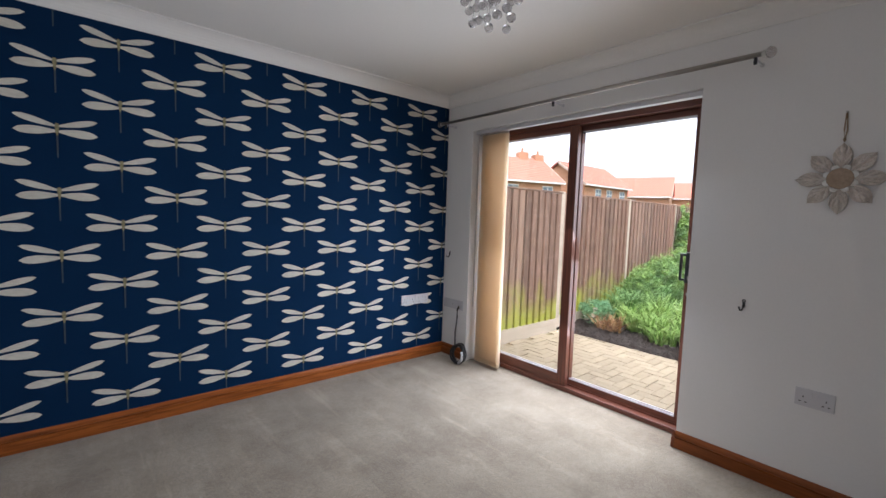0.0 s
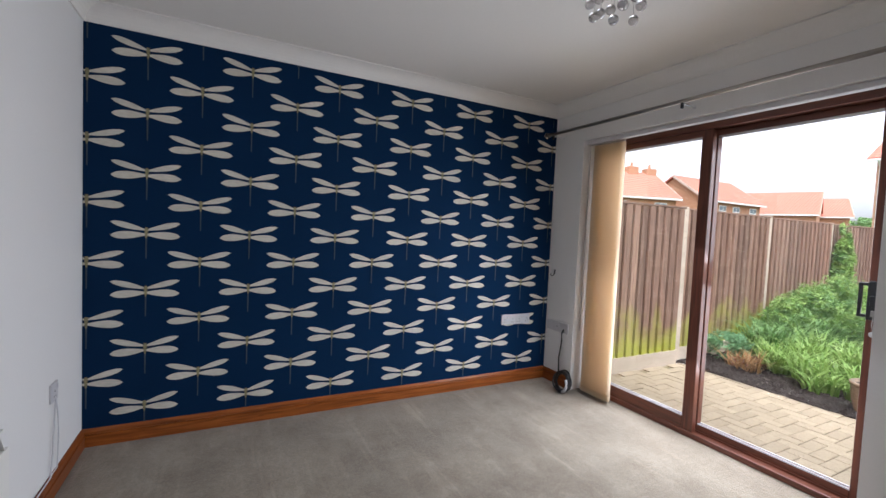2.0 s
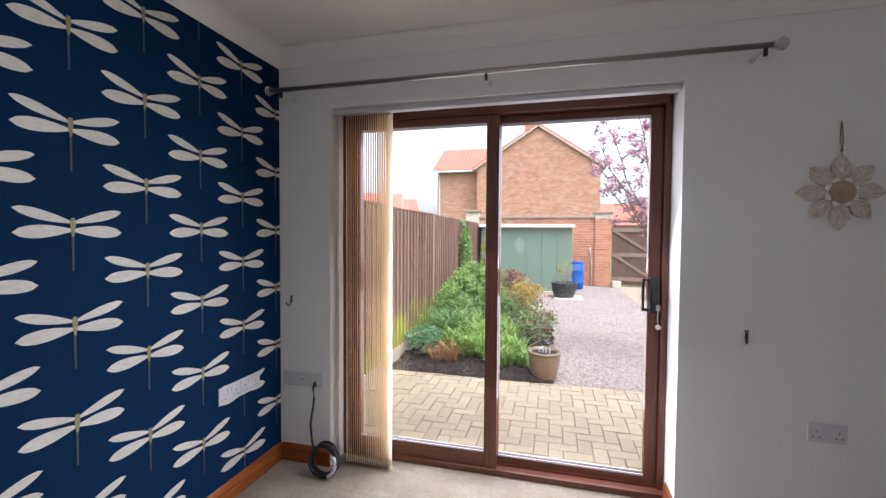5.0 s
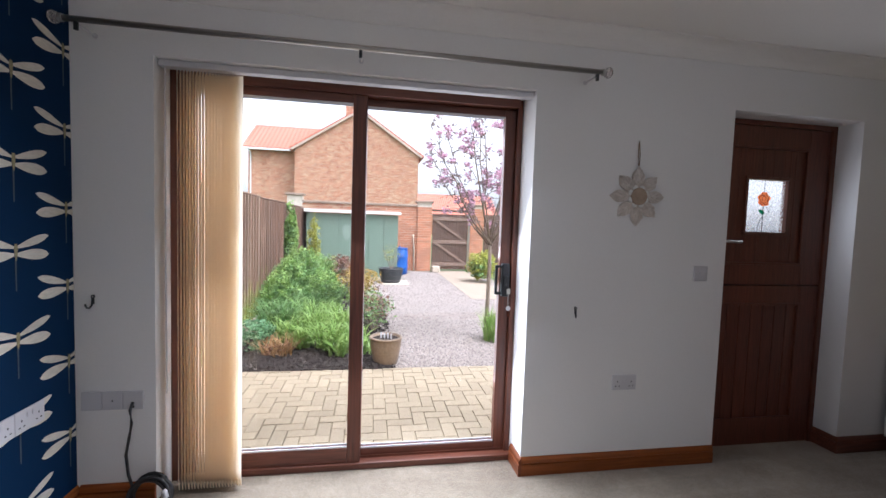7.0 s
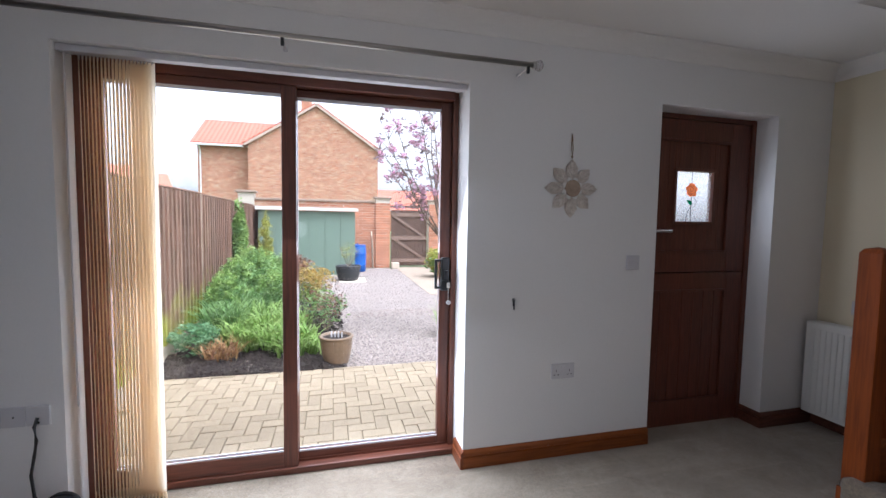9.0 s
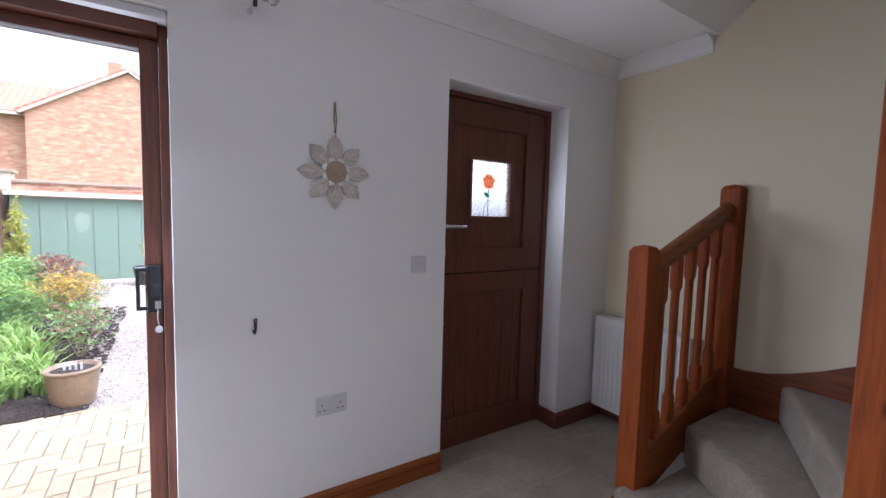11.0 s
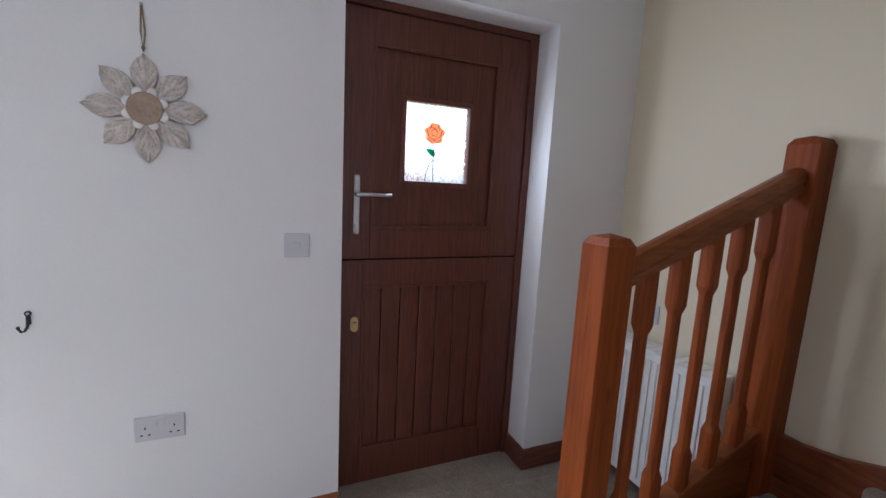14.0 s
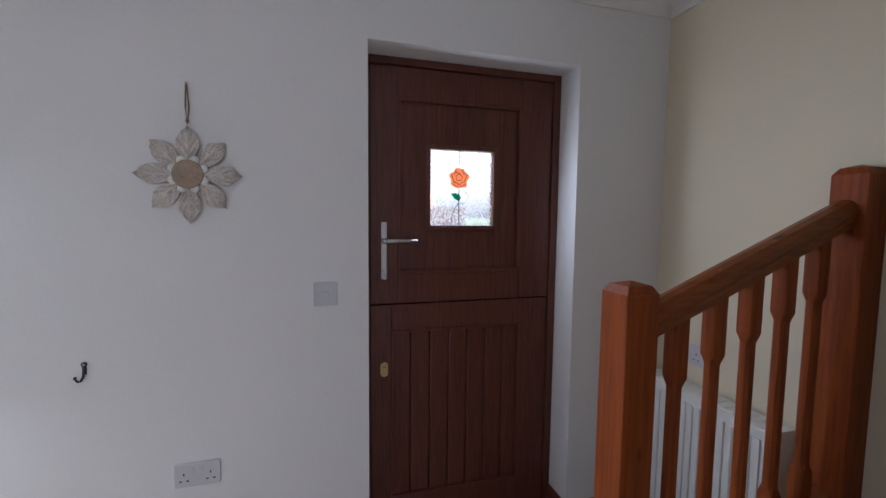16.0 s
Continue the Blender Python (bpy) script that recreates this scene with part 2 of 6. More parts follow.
def brick_mat(name, c1, c2, mortar, scale=1.0, axis="yz"):
    """Brickwork seen from afar: 215 by 65 mm bricks, 10 mm joints."""
    m, n, p, nodes, links = node_mat(name)
    tc = nodes.new("ShaderNodeTexCoord")
    sep = nodes.new("ShaderNodeSeparateXYZ")
    com = nodes.new("ShaderNodeCombineXYZ")
    links.new(tc.outputs["Object"], sep.inputs[0])
    links.new(sep.outputs["XYZ".index(axis[0].upper())], com.inputs[0])
    links.new(sep.outputs["XYZ".index(axis[1].upper())], com.inputs[1])
    br = nodes.new("ShaderNodeTexBrick")
    br.inputs["Color1"].default_value, br.inputs["Color2"].default_value = (*c1, 1), (*c2, 1)
    br.inputs["Mortar"].default_value = (*mortar, 1)
    br.inputs["Scale"].default_value = 1.0
    br.inputs["Mortar Size"].default_value = 0.006 * scale
    br.inputs["Brick Width"].default_value, br.inputs["Row Height"].default_value = 0.225 * scale, 0.075 * scale
    br.inputs["Bias"].default_value = 0.0
    links.new(com.outputs[0], br.inputs["Vector"])
    no = nodes.new("ShaderNodeTexNoise")
    no.inputs["Scale"].default_value, no.inputs["Detail"].default_value = 3.0, 6
    links.new(com.outputs[0], no.inputs["Vector"])
    hsv = nodes.new("ShaderNodeHueSaturation")
    r = nodes.new("ShaderNodeMapRange")
    r.inputs["From Min"].default_value, r.inputs["From Max"].default_value = 0.3, 0.7
    r.inputs["To Min"].default_value, r.inputs["To Max"].default_value = 0.88, 1.12
    links.new(no.outputs["Fac"], r.inputs["Value"])
    links.new(r.outputs[0], hsv.inputs["Value"])
    links.new(br.outputs["Color"], hsv.inputs["Color"])
    # scattered pale and dark bricks, picked brick by brick
    sx = nodes.new("ShaderNodeSeparateXYZ")
    links.new(com.outputs[0], sx.inputs[0])

    def sums(op, one, two):
        k = nodes.new("ShaderNodeMath")
        k.operation = op
        for slot, value in enumerate((one, two)):
            if isinstance(value, (int, float)):
                k.inputs[slot].default_value = value
            else:
                links.new(value, k.inputs[slot])
        return k.outputs[0]
    row = sums("FLOOR", sums("DIVIDE", sx.outputs["Y"], 0.075 * scale), 0)
    cell = sums("FLOOR", sums("ADD", sums("DIVIDE", sx.outputs["X"], 0.225 * scale), sums("MULTIPLY", row, 0.5)), 0)
    pick = nodes.new("ShaderNodeCombineXYZ")
    links.new(cell, pick.inputs[0])
    links.new(row, pick.inputs[1])
    vo = nodes.new("ShaderNodeTexWhiteNoise")
    vo.noise_dimensions = "2D"
    links.new(pick.outputs[0], vo.inputs["Vector"])
    rv = nodes.new("ShaderNodeMapRange")
    rv.inputs["From Min"].default_value, rv.inputs["From Max"].default_value = 0.62, 0.95
    rv.inputs["To Max"].default_value = 0.6
    links.new(vo.outputs["Value"], rv.inputs["Value"])
    pm = nodes.new("ShaderNodeMix")
    pm.data_type = "RGBA"
    pm.inputs["B"].default_value = (0.60, 0.45, 0.30, 1)
    links.new(rv.outputs[0], pm.inputs["Factor"])
    links.new(hsv.outputs[0], pm.inputs["A"])
    links.new(pm.outputs["Result"], p.inputs["Base Color"])
    p.inputs["Roughness"].default_value = 0.9
    b = nodes.new("ShaderNodeBump")
    b.inputs["Strength"].default_value, b.inputs["Distance"].default_value = 0.5, 0.01
    b.invert = True
    links.new(br.outputs["Fac"], b.inputs["Height"])
    links.new(b.outputs[0], p.inputs["Normal"])
    return m


def fence_mat(name):
    """Weathered brown boards, green with algae near the ground."""
    m = surface(name, (0.235, 0.130, 0.088), rough=0.85, fine=40, fine_amt=0.35, broad=4, broad_amt=0.15,
                bump=0.4, bump_dist=0.003, stretch=(1, 1, 0.08), vary=0.22, tint=(0.33, 0.24, 0.18))
    nodes, links = m.node_tree.nodes, m.node_tree.links
    p = nodes["Principled BSDF"]
    src = p.inputs["Base Color"].links[0].from_socket
    tc = nodes.new("ShaderNodeTexCoord")
    sep = nodes.new("ShaderNodeSeparateXYZ")
    links.new(tc.outputs["Object"], sep.inputs[0])
    no = nodes.new("ShaderNodeTexNoise")
    no.inputs["Scale"].default_value, no.inputs["Detail"].default_value = 3.5, 5
    links.new(tc.outputs["Object"], no.inputs["Vector"])
    ad = nodes.new("ShaderNodeMath")
    ad.operation = "MULTIPLY_ADD"
    ad.inputs[1].default_value, ad.inputs[2].default_value = -1.1, 0.55
    links.new(no.outputs["Fac"], ad.inputs[0])
    s2 = nodes.new("ShaderNodeMath")
    s2.operation = "ADD"
    links.new(sep.outputs["Z"], s2.inputs[0])
    links.new(ad.outputs[0], s2.inputs[1])
    r = nodes.new("ShaderNodeMapRange")
    r.inputs["From Min"].default_value, r.inputs["From Max"].default_value = 0.15, 0.62
    r.inputs["To Min"].default_value, r.inputs["To Max"].default_value = 0.95, 0.0
    links.new(s2.outputs[0], r.inputs["Value"])
    mx = nodes.new("ShaderNodeMix")
    mx.data_type = "RGBA"
    mx.inputs["B"].default_value = (0.40, 0.42, 0.05, 1)
    links.new(r.outputs[0], mx.inputs["Factor"])
    links.new(src, mx.inputs["A"])
    links.new(mx.outputs["Result"], p.inputs["Base Color"])
    return m


def tile_roof_mat(name, base, pitch=0.30):
    m = surface(name, base, rough=0.85, fine=9, fine_amt=0.18, broad=0.5, broad_amt=0.1, bump=0.0)
    nodes, links = m.node_tree.nodes, m.node_tree.links
    p = nodes["Principled BSDF"]
    tc = nodes.new("ShaderNodeTexCoord")
    w1 = nodes.new("ShaderNodeTexWave")
    w1.wave_type, w1.bands_direction = "BANDS", "Z"
    w1.inputs["Scale"].default_value = 0.314 / pitch * 1.4
    w2 = nodes.new("ShaderNodeTexWave")
    w2.wave_type, w2.bands_direction = "BANDS", "Y"
    w2.inputs["Scale"].default_value = 0.314 / pitch
    links.new(tc.outputs["Object"], w1.inputs["Vector"])
    links.new(tc.outputs["Object"], w2.inputs["Vector"])
    ad = nodes.new("ShaderNodeMath")
    links.new(w1.outputs["Fac"], ad.inputs[0])
    links.new(w2.outputs["Fac"], ad.inputs[1])
    b = nodes.new("ShaderNodeBump")
    b.inputs["Strength"].default_value, b.inputs["Distance"].default_value = 0.6, 0.06
    links.new(ad.outputs[0], b.inputs["Height"])
    links.new(b.outputs[0], p.inputs["Normal"])
    return m


def obscured_pane(name):
    """Rain-patterned door glass."""
    m, n, p, nodes, links = node_mat(name)
    nodes.remove(p)
    tr = nodes.new("ShaderNodeBsdfTransparent")
    tl = nodes.new("ShaderNodeBsdfTranslucent")
    tl.inputs[0].default_value = (0.78, 0.80, 0.84, 1)
    no = nodes.new("ShaderNodeTexVoronoi")
    tc = nodes.new("ShaderNodeTexCoord")
    mp = nodes.new("ShaderNodeMapping")
    mp.inputs["Scale"].default_value = (1, 1, 0.6)
    links.new(tc.outputs["Object"], mp.inputs["Vector"])
    links.new(mp.outputs[0], no.inputs["Vector"])
    no.inputs["Scale"].default_value = 110
    r = nodes.new("ShaderNodeMapRange")
    r.inputs["From Max"].default_value = 0.8
    r.inputs["To Min"].default_value, r.inputs["To Max"].default_value = 0.42, 0.92
    links.new(no.outputs["Distance"], r.inputs["Value"])
    mx = nodes.new("ShaderNodeMixShader")
    links.new(r.outputs[0], mx.inputs[0])
    links.new(tl.outputs[0], mx.inputs[1])
    links.new(tr.outputs[0], mx.inputs[2])
    links.new(mx.outputs[0], nodes["Material Output"].inputs["Surface"])
    return m


M_WALL = surface("white_wall_paint", (0.80, 0.79, 0.78), rough=0.8, fine=120, fine_amt=0.012, broad=1.2, broad_amt=0.02, bump=0.06, bump_dist=0.002, tint=(0.72, 0.70, 0.68))
M_CREAM = surface("cream_wall_paint", (0.74, 0.66, 0.49), rough=0.8, fine=120, fine_amt=0.012, broad=1.2, broad_amt=0.02, bump=0.06, bump_dist=0.002, tint=(0.68, 0.60, 0.44))
M_CEIL = surface("ceiling_paint", (0.80, 0.78, 0.75), rough=0.9, fine=90, fine_amt=0.01, broad=1.5, broad_amt=0.02, bump=0.05, tint=(0.74, 0.72, 0.68))
M_COVE = surface("coving_paint", (0.82, 0.80, 0.77), rough=0.75, fine=60, fine_amt=0.01, broad_amt=0.02, bump=0.04, tint=(0.75, 0.73, 0.7))
M_NAVY = surface("navy_wallpaper", (0.0022, 0.021, 0.066), rough=0.85, fine=350, fine_amt=0.10, broad=1.5, broad_amt=0.06, bump=0.12, bump_dist=0.0006)
M_NAVY.node_tree.nodes["Principled BSDF"].inputs["Specular IOR Level"].default_value = 0.12
M_WING = surface("cream_print", (0.66, 0.62, 0.54), rough=0.65, fine=140, fine_amt=0.10, broad=14, broad_amt=0.12, bump=0.05, stretch=(0.25, 1, 1), tint=(0.45, 0.42, 0.36))
M_BODY = surface("olive_print", (0.30, 0.26, 0.14), rough=0.65, fine=200, fine_amt=0.3, broad=20, broad_amt=0.2, bump=0)
M_TAIL = surface("dim_print", (0.045, 0.065, 0.085), rough=0.65, fine=200, fine_amt=0.3, broad=20, broad_amt=0.2, bump=0)
M_CARPET = carpet_mat("grey_beige_carpet")
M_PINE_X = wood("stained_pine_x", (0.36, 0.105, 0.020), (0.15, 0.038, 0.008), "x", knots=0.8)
# same stain as above; the dimmer light on side skirting is in the colour
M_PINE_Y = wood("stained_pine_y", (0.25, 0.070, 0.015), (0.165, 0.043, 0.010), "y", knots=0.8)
M_PINE_D = wood("darker_pine", (0.22, 0.062, 0.022), (0.11, 0.03, 0.011), "x", knots=0.8)
M_PINE_Z = wood("stained_pine_z", (0.27, 0.062, 0.010), (0.16, 0.034, 0.007), "z", knots=0.9, rough=0.55, coat=0.05)
for m_ in (M_PINE_X, M_PINE_Y, M_PINE_D, M_PINE_Z):
    m_.node_tree.nodes["Principled BSDF"].inputs["Specular IOR Level"].default_value = 0.18
M_RED_X = wood("mahogany_frame", (0.155, 0.046, 0.024), (0.080, 0.023, 0.012), "z", rough=0.45, coat=0.15)
M_RED_Y = wood("mahogany_rail", (0.155, 0.046, 0.024), (0.080, 0.023, 0.012), "y", rough=0.45, coat=0.15)
M_DOOR = wood("dark_red_door", (0.135, 0.036, 0.018), (0.068, 0.019, 0.010), "z", rough=0.45, coat=0.1, ring=20)
M_PLASTIC = surface("white_plastic", (0.60, 0.59, 0.61), rough=0.35, fine=200, fine_amt=0.01, broad_amt=0.01, bump=0)
# near-black that paints the shade inside holes, slots and the heater outlet
M_HOLE = surface("slot_shade", (0.02, 0.02, 0.02), rough=0.8, bump=0, broad_amt=0, fine_amt=0.01)
M_ENAMEL = surface("white_enamel", (0.80, 0.79, 0.75), rough=0.35, fine=50, fine_amt=0.01, broad=3, broad_amt=0.02, bump=0.02)
M_CHROME = surface("chrome", (0.55, 0.54, 0.52), rough=0.30, metal=1.0, fine=80, fine_amt=0.05, broad_amt=0.05, bump=0)
M_BRASS = surface("brass", (0.62, 0.47, 0.24), rough=0.28, metal=1.0, fine=80, fine_amt=0.05, broad_amt=0.05, bump=0)
M_STEEL = surface("brushed_steel", (0.42, 0.40, 0.37), rough=0.35, metal=0.9, fine=120, fine_amt=0.08, broad_amt=0.08, bump=0.02, stretch=(1, 0.05, 1))
M_BLACK = surface("black_metal", (0.018, 0.018, 0.02), rough=0.4, fine=100, fine_amt=0.2, broad_amt=0.1, bump=0.05)
M_CABLE = surface("black_cable", (0.022, 0.020, 0.020), rough=0.5, fine=100, fine_amt=0.1, bump=0)
M_BLIND = cloth("cream_blind_fabric", (0.93, 0.83, 0.68), 0.60)
M_CLEAR = glass("window_glass")
M_RAIN = obscured_pane("rain_glass")
M_CRYSTAL = surface("smoked_glass_ball", (0.80, 0.78, 0.78), rough=0.04, metal=0.0, fine=20, fine_amt=0.05, broad_amt=0.1, bump=0)
M_CRYSTAL.node_tree.nodes["Principled BSDF"].inputs["Transmission Weight"].default_value = 0.8
M_WIRE = surface("silver_wire", (0.6, 0.59, 0.57), rough=0.25, metal=1.0, bump=0)
M_ROSE = cloth("red_glass", (0.95, 0.25, 0.09), 0.85, rough=0.2)
M_ROSELINE = surface("dark_red_line", (0.42, 0.02, 0.008), rough=0.4, bump=0)
M_LEAFG = cloth("green_glass", (0.005, 0.22, 0.09), 0.5, rough=0.2)
M_LEAD = surface("lead_line", (0.05, 0.05, 0.055), rough=0.5, metal=0.5, bump=0)
# darker wood colour that paints the shade in the carved grooves
M_GROOVE = surface("shaded_groove", (0.60, 0.53, 0.47), rough=0.9, fine=160, fine_amt=0.15, broad=30, broad_amt=0.15, bump=0.2)
M_CARVE = surface("whitewashed_wood", (0.74, 0.68, 0.62), rough=0.8, fine=160, fine_amt=0.10, broad=30, broad_amt=0.22, bump=0.3, bump_dist=0.001, tint=(0.42, 0.34, 0.27))
M_CORE = surface("pale_brown_wood", (0.40, 0.30, 0.22), rough=0.8, fine=100, fine_amt=0.15, broad=20, broad_amt=0.15, bump=0.2)
M_SISAL = surface("jute_cord", (0.28, 0.20, 0.12), rough=0.9, fine=500, fine_amt=0.3, bump=0.5)


# ---- helpers for meshes ----
ORG = {}


def thing(name, at, label, category, group="", kind=""):
    """An empty at a thing's base that holds its parts."""
    ob = new(name)
    ob.location = (at[0], at[1], at[2] + DROP)
    ob.empty_display_size = 0.1
    ORG[ob] = Vector(at)
    return tagged(ob, label, category, group, kind)


def finish(name, bm, material, smooth):
    me = bpy.data.meshes.new(name)
    bm.to_mesh(me)
    bm.free()
    for k in (material if isinstance(material, (list, tuple)) else [material]):
        me.materials.append(k)
    if smooth:
        for poly in me.polygons:
            poly.use_smooth = True
    return me


def part(name, bm, material, parent, label="", smooth=False):
    """One mesh, given in world metres, as a part of a thing or of a part."""
    o = ORG[parent]
    bmesh.ops.translate(bm, verts=bm.verts, vec=-o)
    ob = new(name, finish(name, bm, material, smooth))
    ob.parent = parent
    ORG[ob] = o
    return tagged(ob, label)


def single(name, bm, material, label, category="", group="", kind="", smooth=False, at=(0, 0, 0)):
    """One mesh that is a thing by itself."""
    bmesh.ops.translate(bm, verts=bm.verts, vec=-Vector(at))
    ob = new(name, finish(name, bm, material, smooth))
    ob.location = (at[0], at[1], at[2] + DROP)
    ORG[ob] = Vector(at)
    return tagged(ob, label, category, group, kind)


def box(bm, x0, x1, y0, y1, z0, z1, bevel=0.0, seg=2, mi=0):
    t = bmesh.new()
    bmesh.ops.create_cube(t, size=1)
    for v in t.verts:
        v.co = Vector(((x0 + x1) / 2 + v.co.x * (x1 - x0), (y0 + y1) / 2 + v.co.y * (y1 - y0), (z0 + z1) / 2 + v.co.z * (z1 - z0)))
    if bevel:
        bmesh.ops.bevel(t, geom=t.edges[:], offset=bevel, segments=seg, affect="EDGES", profile=0.5)
    for f in t.faces:
        f.material_index = mi
    merge(bm, t)
    return bm


def merge(bm, t):
    me = bpy.data.meshes.new("tmp")
    t.to_mesh(me)
    t.free()
    bm.from_mesh(me)
    bpy.data.meshes.remove(me)


def B(*a, **k):
    return box(bmesh.new(), *a, **k)


def tube(bm, pts, r, seg=10, caps=True):
    """A round bar through points; r is one radius or one for each point."""
    pts = [Vector(p) for p in pts]
    rs = r if isinstance(r, (list, tuple)) else [r] * len(pts)
    rings, up = [], Vector((0, 0, 1))
    for i, p in enumerate(pts):
        d = (pts[min(i + 1, len(pts) - 1)] - pts[max(i - 1, 0)]).normalized()
        side = d.cross(up)
        if side.length < 0.05:
            side = d.cross(Vector((1, 0, 0)))
        side.normalize()
        top = side.cross(d)
        rings.append([bm.verts.new(p + rs[i] * (math.cos(a) * side + math.sin(a) * top))
                      for a in (2 * math.pi * k / seg for k in range(seg))])
    for a, b in zip(rings, rings[1:]):
        for k in range(seg):
            bm.faces.new((a[k], a[(k + 1) % seg], b[(k + 1) % seg], b[k]))
    if caps:
        bm.faces.new(rings[0][::-1])
        bm.faces.new(rings[-1])
    return bm


def lathe(bm, profile, at, axis="z", seg=24):
    """A turned shape: (radius, height) pairs round an axis."""
    at = Vector(at)
    rings = []
    for r, h in profile:
        ring = []
        for k in range(seg):
            a = 2 * math.pi * k / seg
            c, s_ = r * math.cos(a), r * math.sin(a)
            ring.append(bm.verts.new(at + Vector({"z": (c, s_, h), "x": (h, c, s_), "y": (s_, h, c)}[axis])))
        rings.append(ring)
    for a, b in zip(rings, rings[1:]):
        for k in range(seg):
            bm.faces.new((a[k], a[(k + 1) % seg], b[(k + 1) % seg], b[k]))
    bm.faces.new(rings[0][::-1])
    bm.faces.new(rings[-1])
    bmesh.ops.recalc_face_normals(bm, faces=bm.faces)
    return bm


def prism(bm, poly, axis, a, b, bevel=0.0, seg=2):
    """A flat outline pushed along an axis from a to b. poly: pairs in the other two axes, in order."""
    t = bmesh.new()

    def at(u, v, w):
        return {"x": (w, u, v), "y": (u, w, v), "z": (u, v, w)}[axis]
    lo = [t.verts.new(at(u, v, a)) for u, v in poly]
    hi = [t.verts.new(at(u, v, b)) for u, v in poly]
    t.faces.new(lo)
    t.faces.new(hi)
    for i in range(len(poly)):
        j = (i + 1) % len(poly)
        t.faces.new((lo[i], lo[j], hi[j], hi[i]))
    bmesh.ops.recalc_face_normals(t, faces=t.faces)
    if bevel:
        bmesh.ops.bevel(t, geom=t.edges[:], offset=bevel, segments=seg, affect="EDGES", profile=0.5)
    merge(bm, t)
    return bm


def ball(bm, at, r, seg=16, rings=10, squash=(1, 1, 1)):
    t = bmesh.new()
    bmesh.ops.create_uvsphere(t, u_segments=seg, v_segments=rings, radius=r)
    for v in t.verts:
        v.co = Vector((v.co.x * squash[0], v.co.y * squash[1], v.co.z * squash[2])) + Vector(at)
    merge(bm, t)
    return bm


# ---- floor, walls, ceiling ----
bm = B(WEST - 0.2, EAST, SOUTH - 0.2, NORTH + 0.2, -0.12, 0.0)
box(bm, EAST, EAST + 0.20, PY0, PY1, -0.12, -0.002)
box(bm, EAST, EAST + 0.20, DY0, DY1, -0.12, -0.001)
single("floor", bm, M_CARPET, "grey-beige cut-pile carpet with faint patches", "floor", kind="structure")

single("wall_north", B(WEST - 0.2, OUT, NORTH, NORTH + 0.2, -0.12, 2.9), M_WALL, "plastered wall behind navy wallpaper", "wall", kind="structure")
single("wall_west", B(WEST - 0.2, WEST, SOUTH - 0.2, NORTH, -0.12, 4.2), M_WALL, "white painted plaster wall", "wall", kind="structure")
single("wall_south", B(WEST, OUT, SOUTH - 0.2, SOUTH, -0.12, 4.2), M_CREAM, "cream painted plaster wall behind the stairs", "wall", kind="structure")
bm = bmesh.new()
box(bm, EAST, OUT, PY1, NORTH, -0.12, 2.9)
box(bm, EAST, OUT, PY0, PY1, PTOP, 2.9)
box(bm, EAST, OUT, DY1, PY0, -0.12, 2.9)
box(bm, EAST, OUT, DY0, DY1, DTOP - 0.03, 2.9)
box(bm, EAST, OUT, SOUTH, DY0, -0.12, 2.9)
single("wall_east", bm, M_WALL, "white painted garden wall with two door openings", "wall", kind="structure")

# ceiling, with the stairwell open above the stairs
WELL_X, WELL_Y = 2.14, -0.72
bm = B(WEST, EAST, WELL_Y, NORTH, CEIL, CEIL + 0.2)
box(bm, WELL_X, EAST, SOUTH, WELL_Y, CEIL, CEIL + 0.2)
single("ceiling", bm, M_CEIL, "smooth off-white painted ceiling", "ceiling", kind="structure")
bm = prism(bmesh.new(), [(WELL_X, CEIL + 0.002), (WELL_X - 1.2, CEIL + 0.85), (WELL_X - 1.2, CEIL + 1.0), (WELL_X, CEIL + 0.19)], "y", SOUTH, WELL_Y)
single("stair_soffit", bm, M_CEIL, "sloping plaster soffit over the stairwell", "ceiling", kind="structure")
bm = B(WEST, WELL_X, WELL_Y, WELL_Y + 0.1, CEIL + 0.2, 4.2)
box(bm, WEST - 0.2, EAST, SOUTH - 0.2, WELL_Y + 0.1, 4.2, 4.3)
box(bm, WELL_X - 1.2, WELL_X - 1.1, SOUTH, WELL_Y, CEIL + 1.0, 4.2)
single("stairwell_enclosure", bm, M_CEIL, "plain plaster upper part of the stairwell", "wall", kind="structure")
single("stair_side_wall", B(WEST, 1.17, -0.76, -0.66, 0.0, CEIL), M_WALL, "plain white wall beside the stairs", "wall", kind="structure")


def cove_outline(n=7):
    """Hollow quarter curve, as (out from wall, down from ceiling) pairs."""
    pts = [(0, 0), (COVE, 0), (COVE, 0.008)]
    for i in range(n + 1):
        a = math.pi / 2 * i / n
        pts.append((COVE - (COVE - 0.008) * math.sin(a), 0.008 + (COVE - 0.008) * (1 - math.cos(a))))
    return pts + [(0, COVE)]


cv = cove_outline()
single("coving_north", prism(bmesh.new(), [(NORTH - o, CEIL - d) for o, d in cv], "x", WEST, EAST), M_COVE, "white hollow plaster coving", "coving", kind="structure", smooth=False)
single("coving_east", prism(bmesh.new(), [(EAST - o, CEIL - d) for o, d in cv], "y", SOUTH, NORTH), M_COVE, "white hollow plaster coving", "coving", kind="structure")
single("coving_west", prism(bmesh.new(), [(WEST + o, CEIL - d) for o, d in cv], "y", -0.66, NORTH), M_COVE, "white hollow plaster coving", "coving", kind="structure")
single("coving_south", prism(bmesh.new(), [(SOUTH + o, CEIL - d) for o, d in cv], "x", WELL_X + 0.03, EAST), M_COVE, "white hollow plaster coving, cut off at the stairwell", "coving", kind="structure")

